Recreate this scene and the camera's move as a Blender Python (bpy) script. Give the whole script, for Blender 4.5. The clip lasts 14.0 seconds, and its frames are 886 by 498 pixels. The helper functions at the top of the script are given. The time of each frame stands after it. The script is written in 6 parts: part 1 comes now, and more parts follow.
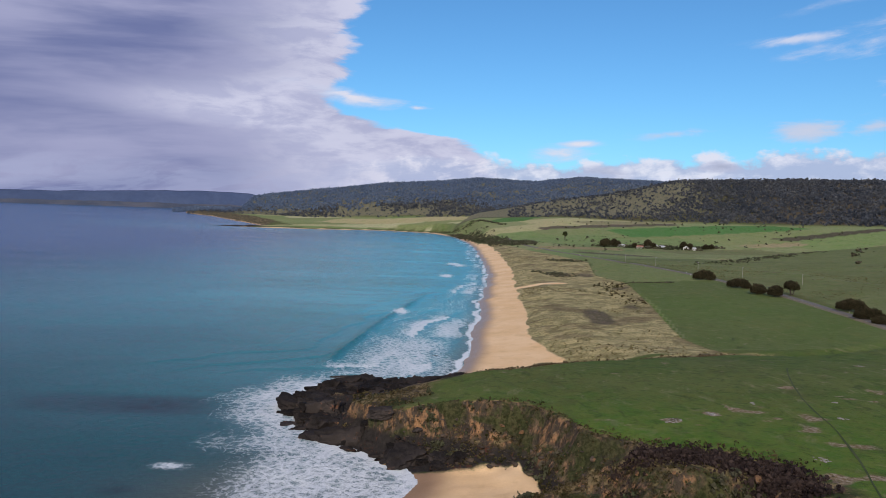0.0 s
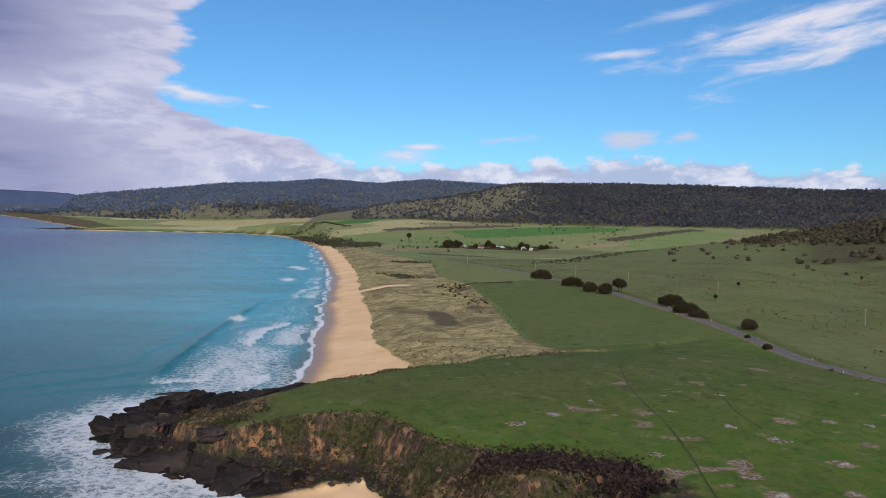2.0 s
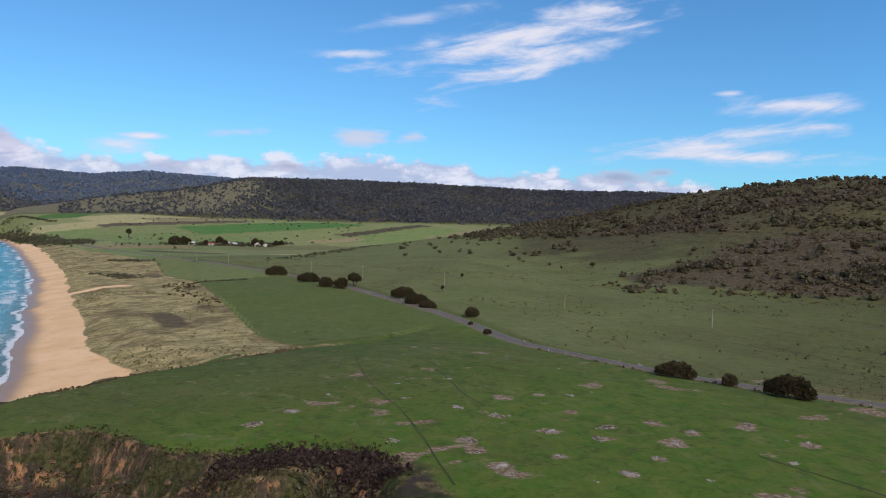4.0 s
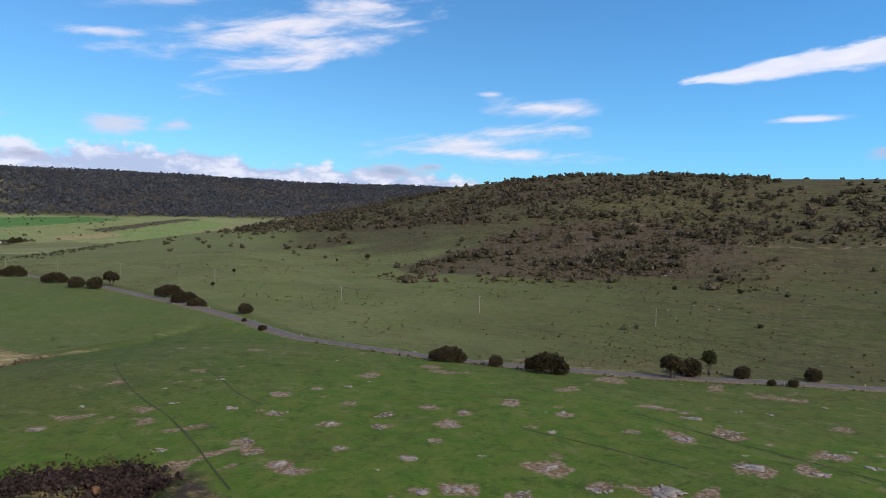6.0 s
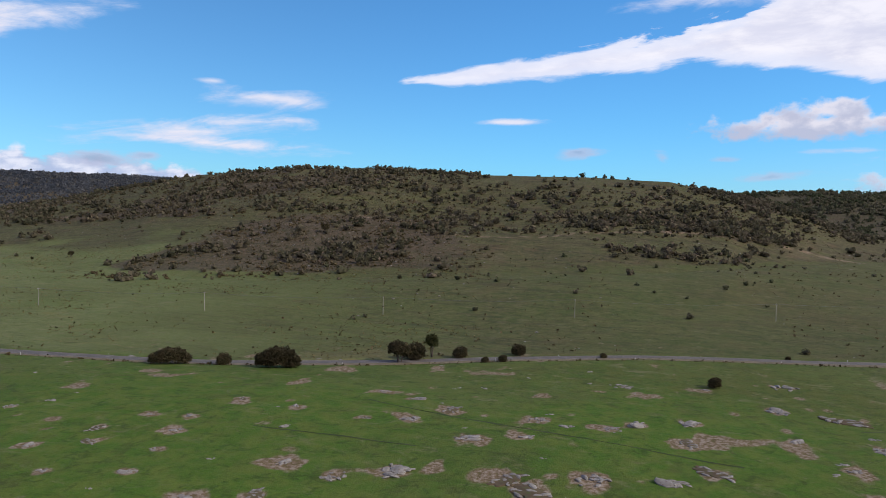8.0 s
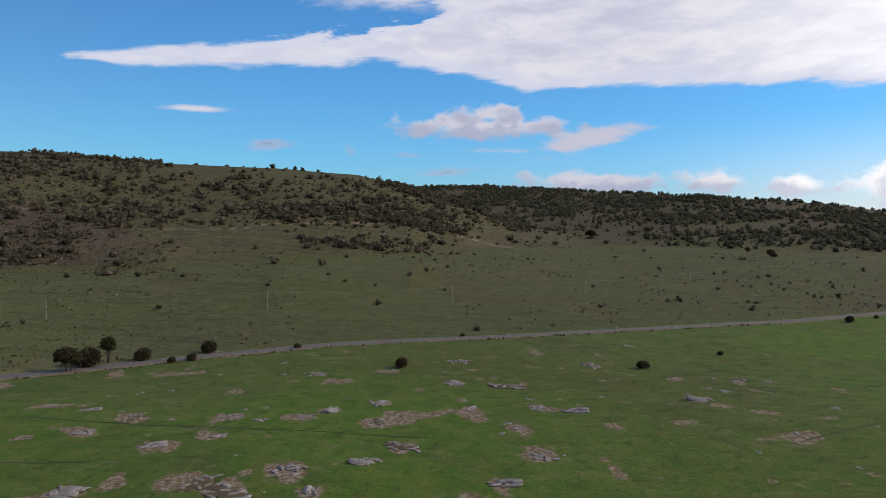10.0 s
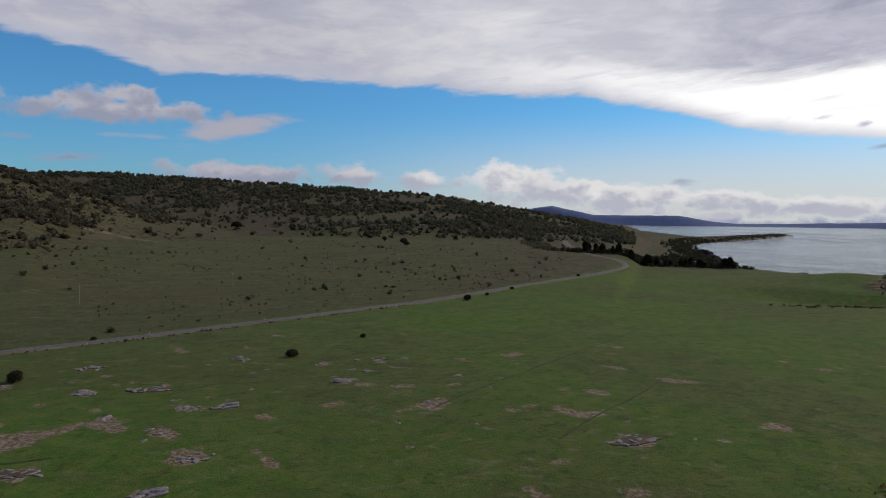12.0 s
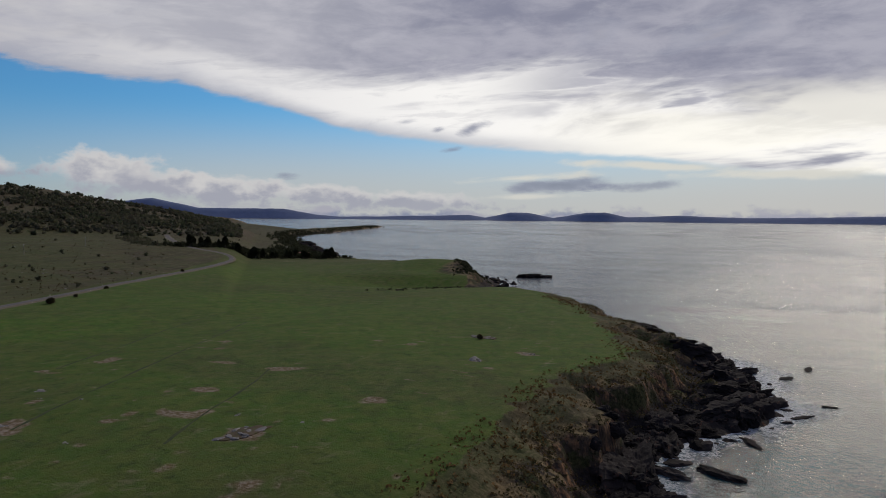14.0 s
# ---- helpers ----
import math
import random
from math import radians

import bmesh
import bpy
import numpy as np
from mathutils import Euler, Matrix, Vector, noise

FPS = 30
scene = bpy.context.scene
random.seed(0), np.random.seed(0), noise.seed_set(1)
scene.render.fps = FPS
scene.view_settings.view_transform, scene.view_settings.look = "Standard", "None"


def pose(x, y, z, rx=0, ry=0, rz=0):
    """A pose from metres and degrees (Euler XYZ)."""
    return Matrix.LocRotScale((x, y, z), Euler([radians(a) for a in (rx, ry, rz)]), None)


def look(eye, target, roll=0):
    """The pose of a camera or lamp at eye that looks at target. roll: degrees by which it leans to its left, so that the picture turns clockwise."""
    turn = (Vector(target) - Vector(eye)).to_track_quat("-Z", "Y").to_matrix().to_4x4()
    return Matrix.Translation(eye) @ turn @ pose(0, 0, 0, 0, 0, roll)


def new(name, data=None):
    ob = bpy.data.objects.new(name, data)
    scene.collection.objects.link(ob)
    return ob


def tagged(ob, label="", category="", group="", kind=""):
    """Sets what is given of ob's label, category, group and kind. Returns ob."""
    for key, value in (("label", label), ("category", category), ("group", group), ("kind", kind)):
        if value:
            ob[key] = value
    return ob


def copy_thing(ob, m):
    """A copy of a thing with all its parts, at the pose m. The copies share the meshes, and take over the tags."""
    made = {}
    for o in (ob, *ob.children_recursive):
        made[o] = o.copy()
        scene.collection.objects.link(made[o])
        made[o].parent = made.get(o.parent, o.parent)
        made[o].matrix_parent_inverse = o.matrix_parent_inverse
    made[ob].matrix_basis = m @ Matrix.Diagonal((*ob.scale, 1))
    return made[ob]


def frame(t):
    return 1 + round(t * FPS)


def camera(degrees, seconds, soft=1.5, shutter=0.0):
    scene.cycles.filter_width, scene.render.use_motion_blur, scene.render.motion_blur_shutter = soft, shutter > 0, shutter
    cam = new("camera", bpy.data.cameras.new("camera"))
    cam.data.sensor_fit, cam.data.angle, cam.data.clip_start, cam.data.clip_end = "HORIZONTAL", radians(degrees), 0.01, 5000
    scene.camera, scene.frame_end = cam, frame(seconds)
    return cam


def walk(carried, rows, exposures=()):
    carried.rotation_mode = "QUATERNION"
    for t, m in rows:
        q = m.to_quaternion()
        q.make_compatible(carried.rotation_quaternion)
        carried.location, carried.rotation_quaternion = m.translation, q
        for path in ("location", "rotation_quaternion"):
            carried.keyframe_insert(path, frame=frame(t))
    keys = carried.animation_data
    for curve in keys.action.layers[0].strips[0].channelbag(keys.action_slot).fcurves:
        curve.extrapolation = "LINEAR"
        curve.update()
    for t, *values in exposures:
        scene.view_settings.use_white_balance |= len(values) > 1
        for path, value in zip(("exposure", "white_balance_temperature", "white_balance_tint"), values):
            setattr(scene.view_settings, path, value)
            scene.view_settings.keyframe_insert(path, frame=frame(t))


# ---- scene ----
cam = camera(63.87, 14.0, 0.8)
PATH = [
    (0.0, (0.00, 0.00, 70.00), (87.216, -2.018, 0.173)),
    (0.5, (0.64, 3.60, 70.21), (87.310, -1.971, -2.040)),
    (1.0, (1.12, 6.59, 70.27), (87.465, -1.946, -4.464)),
    (1.5, (1.55, 8.62, 70.26), (87.616, -1.973, -7.861)),
    (2.0, (1.91, 9.43, 70.08), (87.791, -1.981, -12.300)),
    (2.5, (1.69, 10.09, 69.97), (87.850, -2.121, -17.371)),
    (3.0, (1.70, 10.05, 69.91), (88.011, -2.165, -22.805)),
    (3.5, (1.71, 10.08, 69.82), (88.131, -2.158, -28.355)),
    (4.0, (1.82, 10.24, 69.72), (88.209, -2.106, -33.434)),
    (4.5, (2.02, 10.52, 69.60), (88.244, -2.008, -38.040)),
    (5.0, (2.25, 10.85, 69.49), (88.251, -1.884, -42.414)),
    (5.5, (2.45, 11.14, 69.39), (88.245, -1.756, -46.796)),
    (6.0, (2.55, 11.31, 69.32), (88.241, -1.641, -51.427)),
    (6.5, (2.55, 11.35, 69.26), (88.238, -1.542, -56.306)),
    (7.0, (2.32, 11.33, 69.29), (88.233, -1.478, -61.854)),
    (7.5, (2.21, 11.33, 69.25), (88.221, -1.393, -67.436)),
    (8.0, (2.23, 11.36, 69.14), (88.200, -1.286, -73.053)),
    (8.5, (2.33, 11.38, 69.00), (88.169, -1.168, -78.791)),
    (9.0, (2.44, 11.37, 68.86), (88.127, -1.053, -84.737)),
    (9.5, (2.52, 11.30, 68.76), (88.072, -0.952, -90.979)),
    (10.0, (2.55, 11.16, 68.68), (88.004, -0.865, -97.515)),
    (10.5, (2.52, 11.16, 68.69), (87.922, -0.813, -104.404)),
    (11.0, (2.63, 11.14, 68.59), (87.840, -0.749, -111.299)),
    (11.5, (2.84, 11.04, 68.45), (87.767, -0.677, -118.240)),
    (12.0, (3.02, 11.01, 68.42), (87.681, -0.682, -125.447)),
    (12.5, (3.17, 10.98, 68.41), (87.603, -0.645, -132.873)),
    (13.0, (3.31, 11.01, 68.33), (87.545, -0.658, -140.464)),
    (13.5, (3.08, 10.72, 68.18), (87.489, -0.606, -148.173)),
    (14.0, (2.88, 10.41, 68.15), (87.454, -0.565, -156.386)),
]
EXPOSURES = [(0.0, -0.05), (3.0, -0.03), (6.0, 0.12), (7.0, 0.12), (9.5, -0.1), (11.5, -0.58), (14.0, -1.06)]
walk(cam, [(t, pose(*p, *r)) for t, p, r in PATH], EXPOSURES)

# ---- light ----
SUN_AZ, SUN_EL = 187.0, 32.0


def compass(az, el=0.0):
    a, e = radians(az), radians(el)
    return Vector((math.sin(a) * math.cos(e), math.cos(a) * math.cos(e), math.sin(e)))


sun = new("sun", bpy.data.lights.new("sun", "SUN"))
sun.data.energy, sun.data.angle, sun.data.color = 2.5, radians(3.0), (1.0, 0.89, 0.74)
sun.matrix_world = look(compass(SUN_AZ, SUN_EL) * 300, (0, 0, 0))


class Nodes:
    """Short hand for building node trees."""

    def __init__(self, tree):
        self.tree = tree
        tree.nodes.clear()

    def add(self, kind):
        return self.tree.nodes.new(kind)

    def put(self, socket, value):
        if isinstance(value, bpy.types.NodeSocket):
            self.tree.links.new(value, socket)
        elif value is not None:
            socket.default_value = value

    def m(self, op, a, b=None, c=None, clamp=False):
        n = self.add("ShaderNodeMath")
        n.operation, n.use_clamp = op, clamp
        for i, v in enumerate((a, b, c)):
            self.put(n.inputs[i], v)
        return n.outputs[0]

    def v(self, op, a, b=None, scale=None):
        n = self.add("ShaderNodeVectorMath")
        n.operation = op
        self.put(n.inputs[0], a)
        if b is not None:
            self.put(n.inputs[1], b)
        if scale is not None:
            self.put(n.inputs[3], scale)
        return n.outputs["Value"] if op in ("DOT_PRODUCT", "LENGTH") else n.outputs[0]

    def step(self, value, lo, hi, to0=0.0, to1=1.0, kind="SMOOTHSTEP"):
        n = self.add("ShaderNodeMapRange")
        n.interpolation_type, n.clamp = kind, True
        for i, q in enumerate((value, lo, hi, to0, to1)):
            self.put(n.inputs[i], q)
        return n.outputs[0]

    def noise(self, vector, scale, detail=4.0, rough=0.55, warp=0.0, colour=False):
        n = self.add("ShaderNodeTexNoise")
        self.put(n.inputs["Vector"], vector)
        self.put(n.inputs["Scale"], scale)
        self.put(n.inputs["Detail"], detail)
        self.put(n.inputs["Roughness"], rough)
        self.put(n.inputs["Distortion"], warp)
        return n.outputs["Color" if colour else "Fac"]

    def mix(self, fac, a, b, blend="MIX"):
        n = self.add("ShaderNodeMix")
        n.data_type, n.blend_type = "RGBA", blend
        self.put(n.inputs[0], fac)
        self.put(n.inputs[6], (*a, 1) if isinstance(a, tuple) and len(a) == 3 else a)
        self.put(n.inputs[7], (*b, 1) if isinstance(b, tuple) and len(b) == 3 else b)
        return n.outputs[2]

    def split(self, vector):
        n = self.add("ShaderNodeSeparateXYZ")
        self.put(n.inputs[0], vector)
        return n.outputs

    def join(self, x, y, z):
        n = self.add("ShaderNodeCombineXYZ")
        for i, q in enumerate((x, y, z)):
            self.put(n.inputs[i], q)
        return n.outputs[0]

    def bump(self, height, strength, distance):
        n = self.add("ShaderNodeBump")
        self.put(n.inputs["Height"], height)
        self.put(n.inputs["Strength"], strength)
        self.put(n.inputs["Distance"], distance)
        return n.outputs[0]


# Loose clouds: bearing, height angle, half width, half height, lean (degrees), cover, kind. 0: white fibres, 1: rosy grey, 2: heap with a grey base, 3: dark scud.
HIGH_CLOUDS = [(38.5, 14.9, 13.0, 1.75, 13, 0.95, 0), (41.5, 13.5, 10.0, 1.7, 20, 0.95, 0), (25.5, 13.2, 4.0, 0.45, 2, 0.7, 0), (31.0, 16.2, 6.0, 0.8, 12, 0.45, 0), (-8.2, 9.1, 6.6, 0.75, -9, 0.97, 0),
               (-2.6, 8.35, 0.8, 0.25, 0, 0.8, 0), (58.8, 9.65, 5.4, 0.95, -1, 0.95, 0), (52.6, 6.7, 10.5, 1.0, 6, 0.97, 0), (54.5, 5.95, 10.5, 0.7, -2, 0.97, 0), (57.0, 7.6, 6.0, 0.8, 5, 0.9, 0), (55.0, 10.6, 1.3, 0.3, 0, 0.7, 0),
               (78.5, 8.4, 3.2, 0.32, 1, 0.9, 0), (93.5, 17.3, 7.0, 1.1, 3, 0.97, 0), (20.5, 17.6, 3.0, 0.5, 5, 0.5, 0)]
LOW_CLOUDS = [(83.7, 6.1, 1.9, 0.55, 8, 0.7, 3), (101.0, 7.75, 8.6, 1.15, 0, 0.97, 2), (101.2, 8.7, 3.4, 1.05, 0, 0.95, 2), (108.8, 6.7, 6.2, 0.95, 13, 0.95, 1), (103.0, 5.9, 3.6, 0.3, 0, 0.6, 1), (90.0, 5.6, 0.8, 0.6, -30, 0.5, 3),
              (94.3, 5.5, 1.3, 0.3, 0, 0.5, 3), (97.4, 4.1, 3.2, 0.45, 6, 0.6, 3), (17.4, 6.7, 3.4, 0.5, 2, 0.6, 1), (26.6, 6.9, 3.3, 0.85, 10, 0.8, 1), (30.6, 7.0, 1.5, 0.6, 8, 0.7, 1), (8.6, 5.1, 3.2, 0.95, 0, 0.97, 0), (10.4, 5.9, 2.4, 0.35, 2, 0.9, 0)]
HEAPS = [(109.5, 3.4, 6.4, 1.05, 0, 0.97, 2), (118.3, 3.6, 3.4, 1.1, 0, 0.97, 2), (124.2, 3.2, 2.2, 1.0, 0, 0.97, 2), (131.2, 2.9, 5.8, 1.75, -3, 0.98, 2), (138.5, 2.0, 7.0, 1.5, -5, 0.98, 2), (146.5, 1.7, 7.0, 1.15, -2, 0.95, 2),
         (154.0, 1.4, 7.0, 0.9, -3, 0.9, 2), (13.0, 3.7, 3.2, 0.65, 0, 0.6, 3), (21.1, 4.3, 2.0, 0.5, 0, 0.8, 3), (46.8, 4.4, 2.8, 0.65, 0, 0.8, 3), (50.4, 4.8, 1.4, 0.4, 0, 0.7, 3)]
SOUTH_SCUD = [(158.6, 7.1, 2.3, 0.75, 20, 0.8, 3), (155.9, 7.0, 1.0, 0.4, 10, 0.7, 3), (153.2, 7.5, 1.4, 0.4, 8, 0.6, 3), (157.1, 5.4, 1.2, 0.3, 8, 0.6, 3), (143.9, 3.2, 1.2, 0.5, 0, 0.6, 3), (165.5, 2.7, 5.5, 0.7, 1, 0.75, 3),
              (172.0, 2.6, 4.6, 0.45, 3, 0.6, 3), (173.0, 4.1, 9.0, 0.45, -3, 0.9, 4), (163.0, 3.2, 6.0, 0.4, 3, 0.8, 4), (181.0, 3.4, 8.0, 0.5, 0, 0.9, 4), (163.0, 1.7, 5.0, 0.3, 2, 0.7, 4), (168.5, 14.2, 3.2, 1.5, 5, 0.4, 0), (177.5, 13.6, 5.0, 1.1, 8, 0.5, 0)]


def sky_world():
    world = bpy.data.worlds.new("sky")
    scene.world = world
    world.use_nodes = True
    k = Nodes(world.node_tree)
    d = k.add("ShaderNodeTexCoord").outputs["Generated"]
    sky = k.add("ShaderNodeTexSky")
    sky.sky_type, sky.sun_disc = "NISHITA", False
    sky.sun_elevation, sky.sun_rotation = radians(SUN_EL), radians(SUN_AZ)
    sky.altitude, sky.air_density, sky.dust_density, sky.ozone_density = 70.0, 1.0, 0.6, 1.6
    x, y, z = k.split(d)
    air = k.mix(1.0, sky.outputs[0], k.mix(k.m("MULTIPLY", k.step(z, 0.16, 0.02), k.step(y, 0.3, -0.8)), (0.50, 0.93, 1.27), (0.78, 0.92, 1.26)), "MULTIPLY")
    air = k.mix(1.0, air, k.mix(k.m("MULTIPLY", k.step(y, 0.75, 0.0), k.step(x, -0.2, 0.4)), (1.0, 1.0, 1.0), (1.06, 1.27, 1.36)), "MULTIPLY")
    air = k.mix(k.m("MULTIPLY", k.step(z, 0.16, 0.01, 0.0, 0.85), k.step(y, -0.35, -0.85)), air, (9.6, 9.7, 9.8))

    def chart(value, lo, hi, rows, least, most):
        """A broken line through rows of (place, height), as a function of value."""
        n = k.add("ShaderNodeValToRGB")
        while len(n.color_ramp.elements) < len(rows):
            n.color_ramp.elements.new(0.5)
        for e, (at, h) in zip(n.color_ramp.elements, rows):
            e.position = (at - lo) / (hi - lo)
            q = (h - least) / (most - least)
            e.color = (q, q, q, 1)
        k.put(n.inputs[0], k.step(value, lo, hi, kind="LINEAR"))
        return k.m("MULTIPLY_ADD", n.outputs[0], most - least, least)

    # bearing (its seam lies behind the viewer, in the middle of the cloud sheet) and height angle, in degrees
    seam = radians(80.0)
    ahead = k.m("ADD", k.m("MULTIPLY", x, math.sin(seam)), k.m("MULTIPLY", y, math.cos(seam)))
    right = k.m("SUBTRACT", k.m("MULTIPLY", x, math.cos(seam)), k.m("MULTIPLY", y, math.sin(seam)))
    az = k.m("MULTIPLY_ADD", k.m("ARCTAN2", right, ahead), 180 / math.pi, 80.0)
    el = k.m("MULTIPLY", k.m("ARCSINE", z), 180 / math.pi)
    here = k.join(az, el, 0.0)
    lumps = k.noise(k.v("MULTIPLY", here, (0.20, 0.62, 1.0)), 1.0, 9.0, 0.60, 0.25)
    wisps = k.noise(k.v("MULTIPLY", k.join(az, k.m("MULTIPLY_ADD", az, -0.12, el), 4.0), (0.17, 0.80, 1.0)), 1.0, 8.0, 0.60, 0.6)
    bands = k.noise(k.v("MULTIPLY", k.join(az, k.m("MULTIPLY_ADD", az, -0.05, el), 9.0), (0.045, 0.26, 1.0)), 1.0, 5.0, 0.55, 0.35)
    broad = k.noise(k.v("MULTIPLY", here, (0.055, 0.12, 1.0)), 1.0, 3.0, 0.5, 0.2)
    heads = k.noise(k.v("MULTIPLY", here, (0.42, 0.62, 1.0)), 1.0, 8.0, 0.56, 0.1)
    toward = k.v("DOT_PRODUCT", d, tuple(compass(SUN_AZ, SUN_EL)))
    glow = k.m("POWER", k.m("MAXIMUM", toward, 0.0), 5.0)
    # the great sheet of cloud: its lower edge over the hills and bay to the north, and its edge over the beach to the south
    low_edge = chart(az, 60, 260, [(60, 11.6), (69, 11.35), (74, 11.0), (81, 11.5), (86, 12.0), (93, 12.5), (98.5, 11.9), (104, 10.4), (114, 10.8), (127, 10.0), (136, 9.7), (143, 8.3), (148, 6.9), (153, 6.2), (160, 5.5),
                                   (166, 5.1), (174, 4.5), (180, 3.6), (190, 3.0), (215, 1.5), (240, -2.0), (260, -4.0)], -4, 14)
    top_edge = chart(az, 60, 110, [(60, 11.2), (69, 11.4), (75, 12.7), (83, 13.7), (88, 14.5), (92, 15.1), (95, 15.9), (98, 18.0), (102, 30.0), (106, 70.0), (110, 95.0)], 0, 95)
    fray = k.m("ADD", k.m("MULTIPLY", k.m("SUBTRACT", lumps, 0.5), 1.1), k.m("MULTIPLY", k.m("SUBTRACT", wisps, 0.5), 1.5))
    fray = k.m("MULTIPLY", fray, k.step(az, 125, 155, 1.0, 0.45))
    fray = k.m("MULTIPLY", fray, k.m("ADD", 1.0, k.m("MULTIPLY", k.step(az, 104, 96), k.step(el, 13.0, 15.5, 0.0, 2.5))))
    d_north = k.m("ADD", k.m("MINIMUM", k.m("SUBTRACT", el, low_edge), k.m("SUBTRACT", top_edge, el)), fray)
    d_north = k.m("SUBTRACT", d_north, k.step(az, 70, 60, 0.0, 9.0))
    side = chart(el, 0, 90, [(0, 5.5), (3, 5.0), (4.8, 3.6), (6.0, 1.8), (6.6, -3.8), (8.0, -8.2), (9.9, -9.0), (10.8, -7.4), (13.7, -7.8), (16.2, -6.4), (22, -4.0), (45, 40.0), (90, 90.0)], -10, 90)
    d_south = k.m("ADD", k.m("MULTIPLY", k.m("SUBTRACT", side, az), 0.6), k.m("ADD", k.m("MULTIPLY", k.m("SUBTRACT", lumps, 0.5), 3.8), k.m("MULTIPLY", k.m("SUBTRACT", wisps, 0.5), 1.6)))
    south = k.step(az, 45, 35)
    depth = k.m("MAXIMUM", d_north, d_south)
    # north: white rim, greyer further in; towards the sun bright bands
    inner = k.m("ADD", k.m("ADD", d_north, k.m("MULTIPLY", k.m("SUBTRACT", bands, 0.5), 14.0)), k.m("MULTIPLY", k.m("SUBTRACT", wisps, 0.5), 4.0))
    thick = k.m("MAXIMUM", k.m("MULTIPLY", k.step(inner, 2.2, 6.5), k.step(az, 118, 162, 0.28, 1.0)), k.step(el, 15.0, 24.0))
    thick = k.m("MAXIMUM", thick, k.m("MULTIPLY", k.m("MULTIPLY", k.step(bands, 0.52, 0.40), k.step(az, 156, 170)), 0.85))
    body = k.mix(k.step(d_north, 0.0, 1.6), (6.8, 7.2, 8.8), k.mix(k.step(az, 112, 158), k.mix(k.step(lumps, 0.35, 0.65), (6.6, 6.7, 8.1), (8.4, 8.3, 9.1)), (16.5, 16.3, 16.4)))
    body = k.mix(thick, body, k.mix(k.step(k.m("ADD", k.m("MULTIPLY", lumps, 0.5), k.m("MULTIPLY", broad, 0.5)), 0.42, 0.66), (4.1, 4.3, 6.0), (7.4, 7.4, 8.9)))
    body = k.mix(k.m("MULTIPLY", k.step(wisps, 0.46, 0.34), 0.35), body, (7.4, 7.5, 8.8))
    rays = k.m("MULTIPLY", k.step(bands, 0.44, 0.60), k.m("MULTIPLY", k.step(el, 11.5, 8.0), k.step(az, 158, 176)))
    body = k.mix(k.m("MULTIPLY", rays, 0.85), body, (17.5, 17.0, 15.6))
    body = k.mix(k.m("MULTIPLY", glow, k.step(thick, 0.0, 1.0, 0.60, 0.05)), body, (26.0, 25.2, 23.0))
    # south: violet grey with long soft bands, pale towards its edge
    grey = k.mix(k.step(k.m("ADD", k.m("MULTIPLY", bands, 0.65), k.m("MULTIPLY", broad, 0.35)), 0.36, 0.60), (1.55, 1.85, 3.7), (3.5, 3.65, 5.6))
    rim = k.step(k.m("ADD", k.m("SUBTRACT", d_south, k.m("MULTIPLY", k.step(el, 10.5, 7.0), 6.0)), k.m("MULTIPLY", k.m("SUBTRACT", bands, 0.5), 9.0)), 8.0, 1.0)
    grey = k.mix(k.m("MULTIPLY", rim, 0.8), grey, k.mix(k.step(lumps, 0.40, 0.60), (4.8, 5.0, 6.9), (6.7, 6.8, 8.4)))
    foot = k.m("MULTIPLY", k.step(el, 4.2, 2.2), k.step(wisps, 0.42, 0.55))
    grey = k.mix(k.m("MULTIPLY", foot, 0.30), grey, (4.0, 4.5, 6.6))
    body = k.mix(south, body, grey)
    colour = k.mix(k.step(depth, -0.12, k.step(south, 0.0, 1.0, 0.42, 0.9)), air, body)

    def cloud(base, a, e, wide, high, lean, most, sort):
        n = k.add("ShaderNodeMapping")
        n.vector_type = "TEXTURE"
        n.inputs[1].default_value, n.inputs[2].default_value, n.inputs[3].default_value = (a, e, 0), (0, 0, radians(lean)), (wide, high, 1)
        k.put(n.inputs[0], here)
        spot = n.outputs[0]
        if sort in (0, 4):
            rag = k.m("MULTIPLY_ADD", k.m("ADD", k.m("MULTIPLY", wisps, 0.6), k.m("MULTIPLY", lumps, 0.4)), 3.4, -1.7)
        else:
            rag = k.m("MULTIPLY_ADD", heads if sort == 2 else lumps, 2.4 if sort == 2 else 3.0, -1.2 if sort == 2 else -1.5)
        q = k.m("ADD", k.v("LENGTH", spot), rag)
        cover = k.m("MULTIPLY", k.step(q, 1.0, 0.45 if sort == 2 else (-0.05 if sort == 0 else 0.2)), most)
        if sort == 0:
            tone = k.mix(k.step(q, 0.75, -0.1), (5.8, 6.4, 8.3), (7.5, 7.4, 8.4))
        elif sort == 1:
            tone = k.mix(k.step(q, 0.6, -0.2), (5.6, 6.0, 7.6), (6.4, 6.2, 7.2))
        elif sort == 2:
            up = k.m("ADD", k.split(spot)[1], k.m("MULTIPLY_ADD", heads, 3.4, -1.7))
            tone = k.mix(k.step(up, -0.45, 0.55), k.mix(k.step(az, 112, 128), (4.6, 4.9, 6.4), (7.0, 7.2, 8.4)), k.mix(k.step(az, 112, 128), (7.2, 7.0, 7.9), (11.8, 11.6, 11.6)))
        elif sort == 3:
            tone = k.mix(k.step(q, 0.5, -0.3), (4.6, 5.0, 6.8), (3.3, 3.7, 5.3))
        else:
            tone = (13.5, 13.2, 12.0)
        return k.mix(cover, base, tone)

